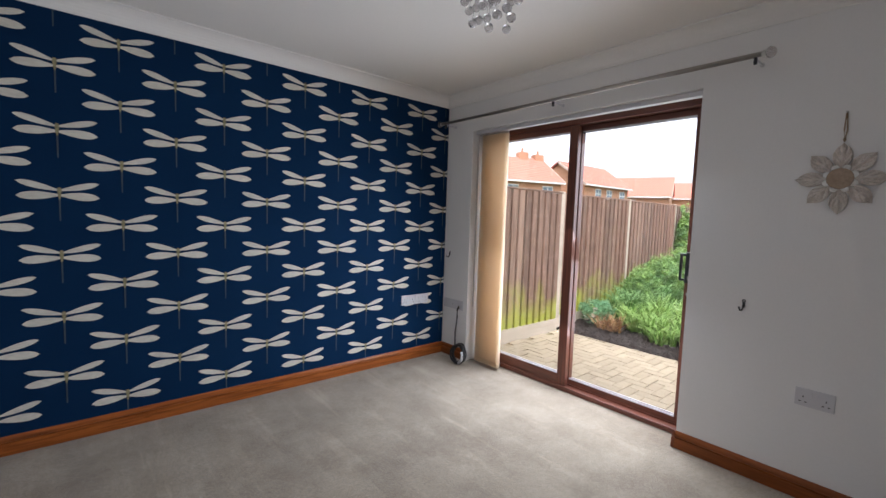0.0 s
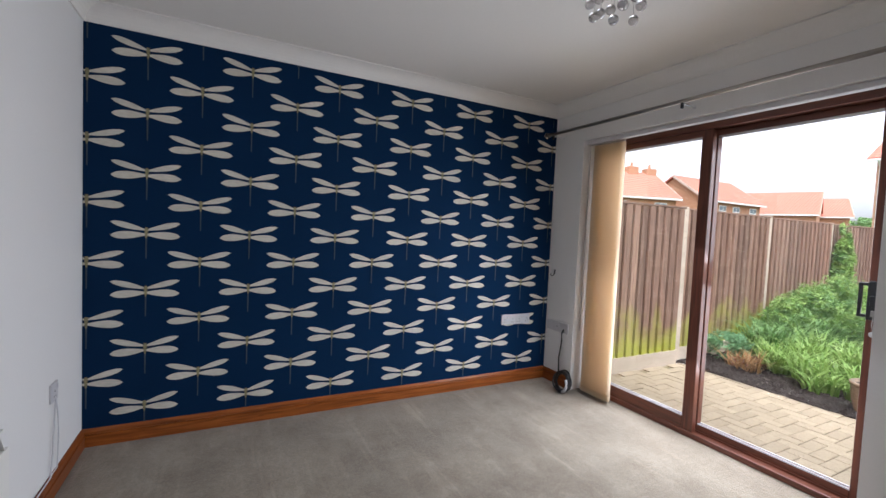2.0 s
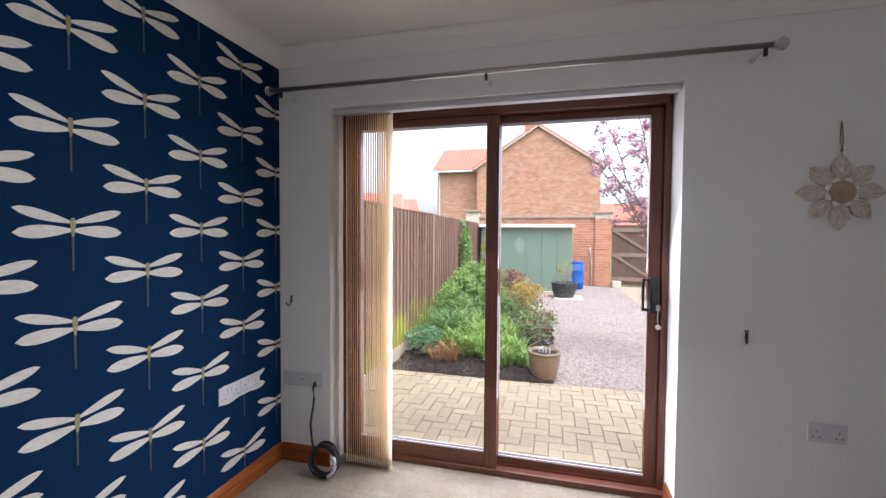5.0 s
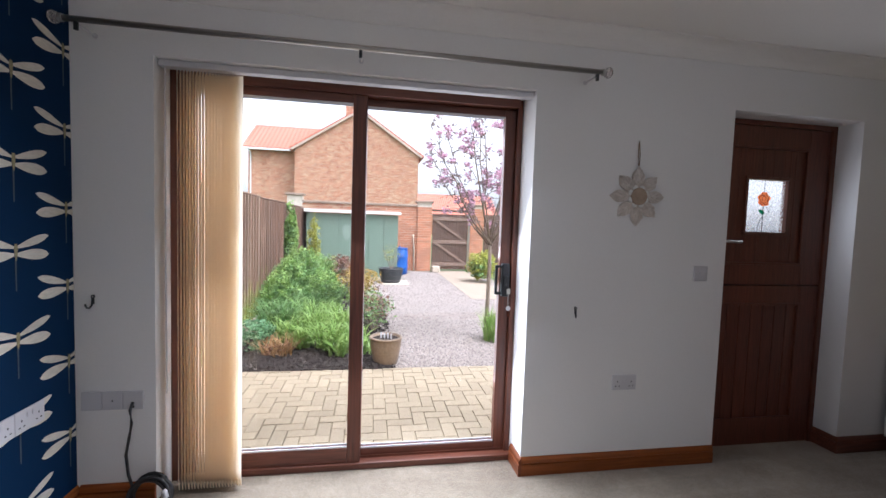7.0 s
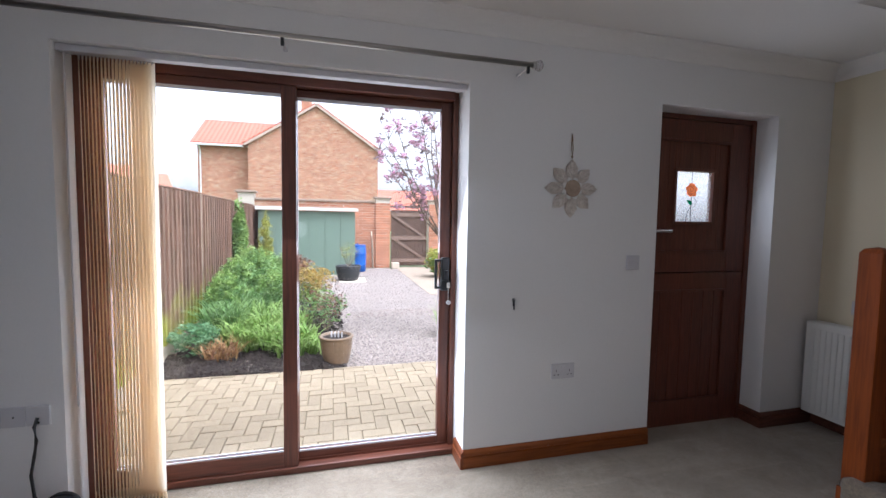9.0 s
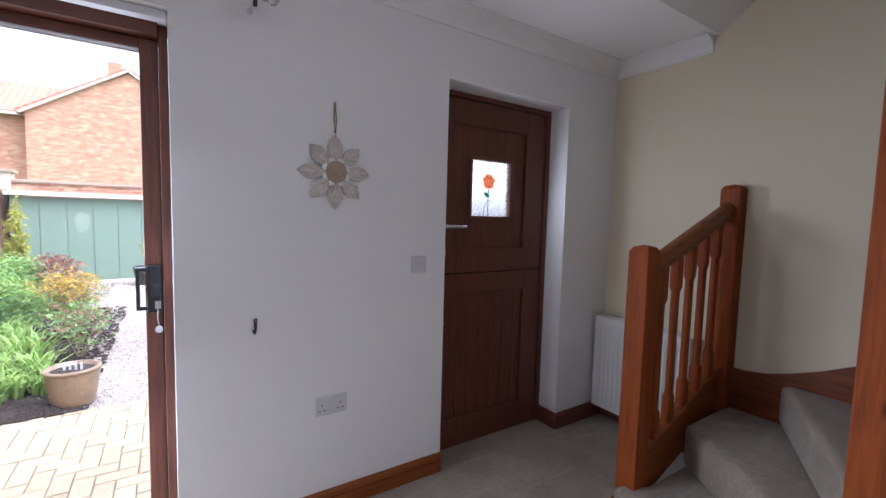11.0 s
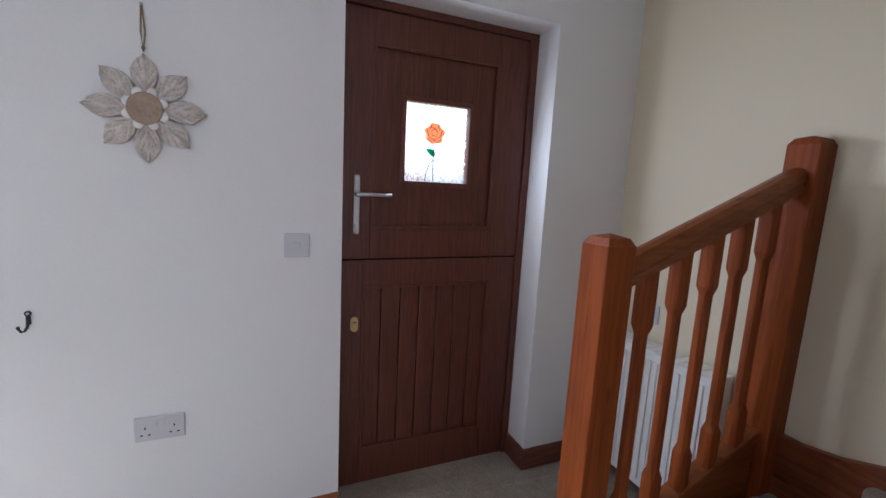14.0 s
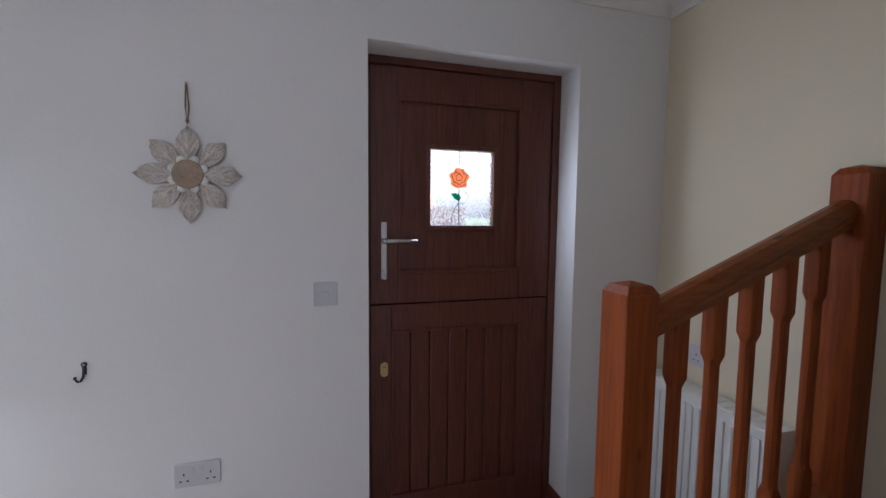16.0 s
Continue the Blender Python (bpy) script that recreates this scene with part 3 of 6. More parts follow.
# skirting
SK_H, SK_T = 0.100, 0.018
sk = [(0, 0), (SK_T, 0), (SK_T, 0.060), (SK_T - 0.007, 0.063), (SK_T - 0.007, 0.068), (SK_T - 0.001, 0.072), (SK_T - 0.004, 0.086), (SK_T - 0.011, SK_H - 0.003), (SK_T - 0.014, SK_H), (0, SK_H)]


def skirt(name, wall, sign, axis, a, b, material):
    bm = prism(bmesh.new(), [(wall + sign * o, h + 0.001) for o, h in sk], axis, a, b)
    return single(name, bm, material, "orange-stained pine skirting board", "skirting", kind="structure")


# one pine stain all round; boards in dimmer light get darker copies
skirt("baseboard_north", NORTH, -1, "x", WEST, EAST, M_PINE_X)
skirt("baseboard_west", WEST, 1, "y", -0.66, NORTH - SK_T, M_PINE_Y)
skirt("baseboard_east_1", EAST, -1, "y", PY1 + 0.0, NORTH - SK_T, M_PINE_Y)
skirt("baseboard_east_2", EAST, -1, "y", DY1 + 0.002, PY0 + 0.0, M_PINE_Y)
# dim south end: shade painted in with the still darker door-rail colour
skirt("baseboard_east_3", EAST, -1, "y", SOUTH + SK_T, DY0 - 0.002, M_RED_Y)
skirt("baseboard_south", SOUTH, 1, "x", 2.07, EAST, M_RED_Y)
skirt("baseboard_reveal_1", PY0, 1, "x", EAST - SK_T, 2.916, M_PINE_D)
skirt("baseboard_reveal_2", DY0, 1, "x", EAST - SK_T, 2.915, M_RED_Y)

# ---- navy wallpaper with rows of dragonflies ----
wp_top = CEIL - COVE
paper = thing("wallpaper", (1.1, NORTH, 0.1), "navy blue wallpaper with rows of cream dragonflies", "wallpaper", kind="structure")
part("paper", B(WEST + 0.001, EAST - 0.001, NORTH - 0.003, NORTH, SK_H - 0.01, wp_top), M_NAVY, paper)


def wing(bm, x, z, side, tip_x, tip_z, root_z, fat, y):
    """A long rounded wing outline from the body out to its tip."""
    n = 9
    up, lo = [], []
    for i in range(n + 1):
        t = i / n
        w = fat * (math.sin(math.pi * min(1, t * 0.93 + 0.07)) ** 0.6) * (0.55 + 0.6 * t)
        cx, cz = x + side * (0.006 + tip_x * t), z + root_z + tip_z * t
        up.append((cx, cz + w / 2))
        lo.append((cx, cz - w / 2))
    outline = up + lo[::-1]
    bm.faces.new([bm.verts.new((u, y, v)) for u, v in outline])


def clip(bm):
    for co, no in (((WEST + 0.002, 0, 0), (-1, 0, 0)), ((EAST - 0.002, 0, 0), (1, 0, 0)), ((0, 0, wp_top), (0, 0, 1)), ((0, 0, SK_H), (0, 0, -1))):
        bmesh.ops.bisect_plane(bm, geom=bm.verts[:] + bm.edges[:] + bm.faces[:], plane_co=co, plane_no=no, clear_outer=True)
    return bm


yw = NORTH - 0.0055


def add_face(bm, pts, mi):
    bm.faces.new([bm.verts.new(p) for p in pts]).material_index = mi


for k in range(-2, 13):
    cx = -0.214 + 0.2672 * k
    for j in range(-8, 2):
        cz = 2.203 + 0.334 * j - (0.167 if k % 2 else 0.0)
        if not 0.0 < cz < 2.45:
            continue
        bm = bmesh.new()
        for side in (-1, 1):
            wing(bm, cx, cz, side, 0.160, 0.041, 0.014, 0.038, yw)
            wing(bm, cx, cz, side, 0.160, -0.008, -0.013, 0.049, yw)
        add_face(bm, [(cx + a, yw - 0.0015, cz + b) for a, b in ((-0.006, 0.028), (0.006, 0.028), (0.009, 0.012), (0.006, -0.02), (0.003, -0.035), (-0.003, -0.035), (-0.006, -0.02), (-0.009, 0.012))], 1)
        add_face(bm, [(cx + a, yw, cz + b) for a, b in ((-0.004, -0.03), (0.004, -0.03), (0.003, -0.15), (-0.003, -0.15))], 2)
        clip(bm)
        if bm.faces:
            part("dragonfly_print", bm, [M_WING, M_BODY, M_TAIL], paper)
        else:
            bm.free()

# ---- sliding patio door ----
DROP = 0.0
patio = thing("door_1", (2.97, 1.87, 0.0), "mahogany-brown framed sliding glass patio door, shut", "patio door", kind="structure")
FX0, FX1 = 2.922, 3.060
part("jamb", B(2.958, FX1, PY0 + 0.001, PY0 + 0.032, 0, PTOP - 0.001, 0.003), M_RED_X, patio)
part("jamb", B(FX0, FX1, PY1 - 0.05, PY1 - 0.001, 0, PTOP - 0.001, 0.003), M_RED_X, patio)
part("head", B(FX0, FX1, PY0 + 0.032, PY1 - 0.05, 2.012, PTOP - 0.001, 0.003), M_RED_Y, patio)
bm = B(FX0 - 0.004, FX1 + 0.03, PY0 + 0.003, PY1 - 0.05, 0.0, 0.034, 0.004)
box(bm, 2.974, 2.981, PY0 + 0.034, PY1 - 0.05, 0.034, 0.046)
part("sill", bm, M_RED_Y, patio)


def leaf(name, x0, x1, y0, y1, z0, z1, gy0, gy1, gz0, gz1):
    """A glazed leaf: two stiles, two rails and a pane."""
    sash = part(name, B(x0, x1, y0, gy0, z0, z1, 0.004), M_RED_X, patio)
    part("stile", B(x0, x1, gy1, y1, z0, z1, 0.004), M_RED_X, sash)
    part("bottom_rail", B(x0 + 0.001, x1 - 0.001, gy0, gy1, z0, gz0, 0.004), M_RED_Y, sash)
    part("top_rail", B(x0 + 0.001, x1 - 0.001, gy0, gy1, gz1, z1, 0.004), M_RED_Y, sash)
    bead = bmesh.new()
    for xx in (x0 + 0.004, x1 - 0.010):
        box(bead, xx, xx + 0.006, gy0, gy1, gz0, gz0 + 0.008)
        box(bead, xx, xx + 0.006, gy0, gy1, gz1 - 0.008, gz1)
    part("bead", bead, M_PLASTIC, sash, "pale glazing bead")
    g = part("pane", B((x0 + x1) / 2 - 0.003, (x0 + x1) / 2 + 0.003, gy0, gy1, gz0, gz1), M_CLEAR, sash, "clear glass pane")
    g.visible_shadow = False
    return sash


fixed = leaf("fixed_leaf", 2.930, 2.973, 1.830, PY1 - 0.051, 0.035, 2.011, 1.902, 2.66, 0.118, 1.968)
slide = leaf("sliding_leaf", 2.983, 3.028, PY0 + 0.033, 1.900, 0.036, 2.011, 1.060, 1.828, 0.082, 1.972)
# inside and outside pulls, lock and keys
hy = 1.030
bm = B(2.955, 2.983, hy - 0.024, hy + 0.024, 0.95, 1.14, 0.006)
box(bm, 2.938, 2.957, hy - 0.016, hy + 0.010, 1.015, 1.07, 0.005)
part("handle", bm, M_BLACK, slide, "black metal lock case")
bm = B(2.966, 2.982, hy + 0.022, hy + 0.060, 1.115, 1.130, 0.003)
box(bm, 2.966, 2.982, hy + 0.022, hy + 0.060, 0.960, 0.975, 0.003)
box(bm, 2.964, 2.984, hy + 0.046, hy + 0.060, 0.960, 1.130, 0.004)
part("pull", bm, M_BLACK, slide, "black metal pull bracket")
ky = hy - 0.012
keys = thing("key_ring", (2.945, ky, 0.88), "small key with a round fob hanging in the lock", "key")
bm = tube(bmesh.new(), [(2.957, ky, 0.985), (2.933, ky, 0.985)], 0.006)
box(bm, 2.929, 2.937, ky - 0.010, ky + 0.010, 0.97, 1.0, 0.002)
part("key", bm, M_STEEL, keys)
bm = tube(bmesh.new(), [(2.933, ky, 0.972), (2.933, ky + 0.002, 0.93), (2.934, ky - 0.002, 0.90)], 0.002, 6)
part("chain", bm, M_STEEL, keys)
part("fob", lathe(bmesh.new(), [(0.004, -0.004), (0.013, -0.003), (0.013, 0.003), (0.004, 0.004)], (2.934, ky - 0.002, 0.886), "x", 16), M_PLASTIC, keys, "pale round fob")

# ---- vertical blind, drawn to one side ----
blind = thing("vertical_blind", (2.845, 2.58, 0.05), "cream fabric vertical blind drawn into a stack", "blind")
part("headrail", B(2.80, 2.85, PY0 + 0.004, PY1 - 0.004, 2.032, PTOP - 0.002, 0.004), M_PLASTIC, blind, "white aluminium headrail")
N_SLAT = 21
ang = radians(27)
ux, uy = math.cos(ang), math.sin(ang)
for i in range(N_SLAT):
    yy = 2.430 + 0.0138 * i
    a = ang + radians(4.0 - 0.3 * i + random.uniform(-1.5, 1.5))
    dx, dy = math.cos(a) * 0.0465, math.sin(a) * 0.0465
    bm = bmesh.new()
    cols = []
    for t in (-1, -0.5, 0, 0.5, 1):
        bow = 0.003 * (1 - t * t)
        px, py = 2.846 + dx * t - dy / 0.0465 * bow, yy + dy * t + dx / 0.0465 * bow
        cols.append([bm.verts.new((px, py, z)) for z in (0.045, 0.7, 1.4, 2.02)])
    for c0, c1 in zip(cols, cols[1:]):
        for r0 in range(3):
            bm.faces.new((c0[r0], c1[r0], c1[r0 + 1], c0[r0 + 1]))
    slat = part("slat", bm, M_BLIND, blind, smooth=True)
    part("weight", prism(bmesh.new(), [(2.846 - dx - uy * 0.002, yy - dy + ux * 0.002), (2.846 + dx - uy * 0.002, yy + dy + ux * 0.002), (2.846 + dx + uy * 0.002, yy + dy - ux * 0.002), (2.846 - dx + uy * 0.002, yy - dy - ux * 0.002)], "z", 0.022, 0.055), M_BLIND, slat)
    part("hanger", B(2.842, 2.850, yy - 0.002, yy + 0.002, 2.015, 2.034), M_PLASTIC, slat)
chain_bm = tube(bmesh.new(), [(2.815, 2.745, 2.035), (2.815, 2.747, 1.2), (2.815, 2.745, 0.5)], 0.003, 6)
tube(chain_bm, [(2.825, 2.748, 2.035), (2.825, 2.750, 1.2), (2.825, 2.748, 0.5)], 0.003, 6)
part("control_chain", chain_bm, M_PLASTIC, blind, "thin control chain")

# ---- curtain pole ----
DROP = -0.03
PX, PZ = 2.645, 2.168
pole = thing("curtain_pole", (PX, 1.85, PZ), "brushed steel curtain pole with crystal finials on three brackets", "curtain pole")
part("pole", tube(bmesh.new(), [(PX, 0.665, PZ), (PX, 3.058, PZ)], 0.0125, 14), M_STEEL, pole, smooth=True)
for yy in (0.643, 3.080):
    bm = lathe(bmesh.new(), [(0.008, -0.022), (0.022, -0.013), (0.028, 0.0), (0.022, 0.013), (0.008, 0.022)], (PX, yy, PZ), "y", 10)
    part("finial", bm, M_CRYSTAL, pole, "faceted crystal finial")
    part("collar", lathe(bmesh.new(), [(0.016, -0.008), (0.017, 0), (0.016, 0.008)], (PX, yy + (0.026 if yy < 1 else -0.026), PZ), "y", 14), M_CHROME, pole)
for yy in (0.702, 1.862, 3.0):
    holder = part("bracket", B(PX - 0.007, PX + 0.007, yy - 0.007, yy + 0.007, PZ - 0.044, PZ - 0.010, 0.002), M_BLACK, pole, "dark steel bracket clip")
    bm = tube(bmesh.new(), [(EAST, yy, PZ - 0.016), (PX + 0.005, yy, PZ - 0.016)], 0.005, 8)
    lathe(bm, [(0.011, -0.005), (0.011, 0.0)], (EAST - 0.001, yy, PZ - 0.016), "x", 14)
    part("bracket_arm", bm, M_PLASTIC, holder, "pale bracket arm")

# ---- stable door ----
DX = 2.925
sdoor = thing("door_2", (DX + 0.03, -0.67, 0.0), "dark red-brown wooden stable door, shut", "stable door", kind="structure")
part("jamb", B(DX - 0.012, OUT - 0.01, DY1 - 0.022, DY1 - 0.001, 0, DTOP, 0.003), M_DOOR, sdoor)
part("jamb", B(DX - 0.012, OUT - 0.01, DY0 + 0.001, DY0 + 0.035, 0, DTOP, 0.003), M_DOOR, sdoor)
part("head", B(DX - 0.012, OUT - 0.01, DY0 + 0.035, DY1 - 0.022, DTOP - 0.03, DTOP - 0.001, 0.003), M_DOOR, sdoor)
part("threshold", B(DX - 0.02, OUT, DY0 + 0.035, DY1 - 0.022, 0.0, 0.02, 0.003), M_DOOR, sdoor)
L0, L1 = DY0 + 0.038, DY1 - 0.025


def framed(bm, y0, y1, z0, z1, py0, py1, pz0, pz1):
    """Stiles and rails round an opening."""
    box(bm, DX, DX + 0.05, y0, py0, z0, z1, 0.003)
    box(bm, DX, DX + 0.05, py1, y1, z0, z1, 0.003)
    box(bm, DX, DX + 0.05, py0, py1, z0, pz0, 0.003)
    box(bm, DX, DX + 0.05, py0, py1, pz1, z1, 0.003)
    return bm


def bead_ring(bm, y0, y1, z0, z1, w=0.014, d=0.006):
    for a in ((y0, y1, z0, z0 + w), (y0, y1, z1 - w, z1), (y0, y0 + w, z0 + w, z1 - w), (y1 - w, y1, z0 + w, z1 - w)):
        box(bm, DX + 0.004 - d, DX + 0.014, a[0], a[1], a[2], a[3], 0.002)
    return bm


UP0, UP1, UZ0, UZ1 = -0.93, -0.362, 1.195, 1.93
upper = part("upper_leaf", framed(bmesh.new(), L0, L1, 1.068, DTOP - 0.033, UP0, UP1, UZ0, UZ1), M_DOOR, sdoor)
GY0, GY1, GZ0, GZ1 = -0.800, -0.501, 1.395, 1.732
bm = bmesh.new()
n_b = 7
bw = (UP1 - UP0) / n_b
for i in range(n_b):
    y0, y1 = UP0 + bw * i, UP0 + bw * (i + 1)
    cut = sorted({y0, y1, *(g for g in (GY0 - 0.008, GY1 + 0.008) if y0 < g < y1)})
    for a, b in zip(cut, cut[1:]):
        inner = GY0 - 0.01 < (a + b) / 2 < GY1 + 0.01
        for z0, z1 in ([(UZ0, GZ0 - 0.008), (GZ1 + 0.008, UZ1)] if inner else [(UZ0, UZ1)]):
            part("board", B(DX + 0.014, DX + 0.04, a + 0.0003, b - 0.0003, z0, z1, 0.002), M_DOOR, upper)
# unseen outer sheets, added to stop daylight between the boards
for a in ((UP0, GY0, UZ0, UZ1), (GY1, UP1, UZ0, UZ1), (GY0, GY1, UZ0, GZ0), (GY0, GY1, GZ1, UZ1)):
    part("leak_stop_panel", B(DX + 0.0405, DX + 0.049, a[0], a[1], a[2], a[3]), M_DOOR, upper)
# unseen lip, added to block light in the slit between the leaves
part("leak_stop_lip", B(DX + 0.046, DX + 0.062, L0, L1, 1.04, 1.10), M_DOOR, upper)
part("moulding", bead_ring(bmesh.new(), UP0, UP1, UZ0, UZ1), M_DOOR, upper)
bm = bmesh.new()
for a in ((GY0 - 0.014, GY1 + 0.014, GZ0 - 0.014, GZ0 + 0.006), (GY0 - 0.014, GY1 + 0.014, GZ1 - 0.004, GZ1 + 0.014), (GY0 - 0.014, GY0 + 0.004, GZ0 + 0.006, GZ1 - 0.004), (GY1 - 0.004, GY1 + 0.014, GZ0 + 0.006, GZ1 - 0.004)):
    box(bm, DX + 0.002, DX + 0.046, a[0], a[1], a[2], a[3], 0.003)
part("glazing_bead", bm, M_RED_X, upper, "timber bead round the pane")
pane = part("pane", B(DX + 0.024, DX + 0.030, GY0, GY1, GZ0, GZ1), M_RAIN, upper, "rain-patterned glass pane")
pane.visible_shadow = False
# rose of coloured glass on the pane
gx = DX + 0.0215
rc = (-0.640, 1.608)
petals = bmesh.new()
petals.faces.new([petals.verts.new((gx, rc[0] + r * math.cos(a), rc[1] + r * math.sin(a))) for r, a in
                  ((0.040 + 0.007 * abs(math.sin(2.5 * (2 * math.pi * i / 60 + 0.3))) + 0.003 * math.sin(5.0 * i / 7), 2 * math.pi * i / 60) for i in range(60))])
rose = part("rose", petals, M_ROSE, pane, "red glass rose")
lead = bmesh.new()
outline = bmesh.new()
for pts in ([(0.0, 0.02), (0.016, 0.01), (0.012, -0.008), (-0.006, -0.010), (-0.014, 0.006), (-0.002, 0.022), (0.02, 0.026)],
            [(-0.036, 0.020), (-0.026, -0.012), (0.0, -0.026), (0.026, -0.014), (0.036, 0.018)],
            [(-0.030, -0.024), (-0.010, -0.038), (0.0, -0.026), (0.014, -0.038), (0.030, -0.022)],
            [(-0.012, 0.036), (-0.024, 0.016)], [(0.014, 0.036), (0.026, 0.014)]):
    tube(outline, [(gx - 0.001, rc[0] + a, rc[1] + b) for a, b in pts], 0.0021, 5)
tube(lead, [(gx, rc[0], rc[1] - 0.046), (gx, rc[0] + 0.002, 1.50), (gx, rc[0] - 0.001, GZ0 + 0.006)], 0.0022, 5)
tube(lead, [(gx, rc[0] + 0.002, 1.50), (gx, rc[0] + 0.022, 1.47), (gx, rc[0] + 0.034, 1.43), (gx, rc[0] + 0.036, GZ0 + 0.006)], 0.0018, 5)
tube(lead, [(gx, rc[0] + 0.001, 1.654), (gx, rc[0] + 0.001, GZ1 - 0.004)], 0.0016, 5)
tube(lead, [(gx, rc[0] - 0.02, 1.56), (gx, rc[0] - 0.045, 1.53), (gx, rc[0] - 0.03, 1.50), (gx, rc[0], 1.495)], 0.0014, 5)
part("petal_outline", outline, M_ROSELINE, rose, "dark red petal outlines")
part("lead_line", lead, M_LEAD, pane, "dark lead lines")
bm = bmesh.new()
bm.faces.new([bm.verts.new((gx - 0.0005, rc[0] + a, 1.525 + b)) for a, b in ((0.0, -0.018), (0.022, -0.006), (0.038, 0.016), (0.018, 0.018), (-0.002, 0.012), (-0.008, -0.004))])
part("leaf", bm, M_LEAFG, pane, "green glass leaf")

LP0, LP1, LZ0, LZ1 = -0.945, -0.335, 0.19, 0.95
lower = part("lower_leaf", framed(bmesh.new(), L0, L1, 0.022, 1.062, LP0, LP1, LZ0, LZ1), M_DOOR, sdoor)
bw = (LP1 - LP0) / 7
for i in range(7):
    y0 = LP0 + bw * i
    part("board", B(DX + 0.012, DX + 0.04, y0 + 0.0015, y0 + bw - 0.0015, LZ0, LZ1, 0.005), M_DOOR, lower)
# unseen sheet and bar, added to block light through boards and under the leaf
part("leak_stop_panel", B(DX + 0.0405, DX + 0.049, LP0, LP1, LZ0, LZ1), M_DOOR, lower)
part("leak_stop_bar", B(DX + 0.052, DX + 0.075, L0, L1, 0.0, 0.06), M_DOOR, lower)
part("moulding", bead_ring(bmesh.new(), LP0, LP1, LZ0, LZ1), M_DOOR, lower)
hb = -0.304
plate = part("handle_plate", B(DX - 0.008, DX, hb - 0.0125, hb + 0.0125, 1.175, 1.415, 0.004), M_CHROME, upper, "tall chrome back plate")
bm = lathe(bmesh.new(), [(0.012, -0.045), (0.012, -0.008)], (DX, hb, 1.337), "x", 12)
tube(bm, [(DX - 0.043, hb, 1.337), (DX - 0.046, hb - 0.05, 1.338), (DX - 0.044, hb - 0.10, 1.336), (DX - 0.042, hb - 0.135, 1.337)], [0.010, 0.009, 0.008, 0.009], 10)
part("lever", bm, M_CHROME, plate, smooth=True)
bm = lathe(bmesh.new(), [(0.010, -0.022), (0.011, -0.008)], (DX, hb, 1.205), "x", 12)
box(bm, DX - 0.03, DX - 0.02, hb - 0.005, hb + 0.005, 1.175, 1.205, 0.002)
part("lock_turn", bm, M_CHROME, plate)
bm = bmesh.new()
prism(bm, [(hb + 0.016 * math.cos(a), 0.785 + (0.016 if math.sin(a) > 0 else -0.016) + 0.016 * math.sin(a)) for a in (2 * math.pi * i / 20 for i in range(20))], "x", DX - 0.008, DX)
esc = part("escutcheon", bm, M_BRASS, lower, "brass lock escutcheon")
bm = lathe(bmesh.new(), [(0.009, -0.02), (0.009, -0.008)], (DX, hb, 0.79), "x", 12)
box(bm, DX - 0.024, DX - 0.018, hb - 0.011, hb + 0.011, 0.782, 0.798, 0.002)
part("lock_turn", bm, M_BRASS, esc)

# ---- stairs: three winders round the inner newel ----
NA, NB, NC = (2.010, -0.768), (1.998, -1.536), (1.24, -0.70)
RISE = 0.204


stairs = thing("staircase", (1.6, -1.1, 0.0), "carpeted winder stairs with stained pine balustrade", "staircase")
s1 = [(1.255, -0.665), (2.030, -0.665), (2.045, -0.715), (1.965, -0.82), (1.965, -1.24), (1.255, -0.80)]
s2 = [(1.36, -0.700), (1.972, -1.135), (1.972, -1.572), (1.60, -1.572), (1.24, -0.78)]
s3 = [(1.262, -0.690), (1.740, -1.572), (1.10, -1.572), (1.19, -0.76)]
s4 = [(1.20, -0.765), (1.22, -1.572), (0.55, -1.572), (0.55, -0.765)]
for i, poly in enumerate((s1, s2, s3, s4)):
    z = RISE * (i + 1)
    bm = prism(bmesh.new(), poly, "z", 0.001 if i == 0 else z - RISE - 0.01, z - 0.0005 * i, bevel=0.036, seg=5)
    part("step", bm, M_CARPET, stairs, "grey-beige carpeted winder step", smooth=True)
part("riser_board", B(1.965, 2.045, -0.72, -0.676, 0.0, 0.15, 0.003), M_PINE_Z, stairs)


def newel(at, z0, z1, w=0.094):
    bm = B(at[0] - w / 2, at[0] + w / 2, at[1] - w / 2, at[1] + w / 2, z0, z1 - 0.026, 0.004)
    h = w / 2 - 0.003
    base = [bm.verts.new((at[0] + sx * h, at[1] + sy * h, z1 - 0.027)) for sx, sy in ((-1, -1), (1, -1), (1, 1), (-1, 1))]
    h2 = h - 0.010
    mid = [bm.verts.new((at[0] + sx * h2, at[1] + sy * h2, z1 - 0.010)) for sx, sy in ((-1, -1), (1, -1), (1, 1), (-1, 1))]
    top = bm.verts.new((at[0], at[1], z1))
    for i in range(4):
        j = (i + 1) % 4
        bm.faces.new((base[i], base[j], mid[j], mid[i]))
        bm.faces.new((mid[i], mid[j], top))
    return bm


part("newel_post", newel(NA, 0.0, 1.292), M_PINE_Z, stairs, "square pine newel post with a low pyramid cap")
part("newel_post", newel(NB, 0.0, 1.602), M_PINE_Z, stairs, "square pine newel post with a low pyramid cap")
part("newel_post", newel(NC, 0.0, 2.05), M_PINE_Z, stairs, "tall square pine newel post")
RX = 2.006
ya, yb = NA[1] - 0.047, NB[1] + 0.047


def rake(y, za, zb):
    return za + (zb - za) * (ya - y) / (ya - yb)


def raked(x0, x1, za0, zb0, za1, zb1, bevel=0.004):
    return prism(bmesh.new(), [(ya, za0), (yb, zb0), (yb, zb1), (ya, za1)], "x", x0, x1, bevel)


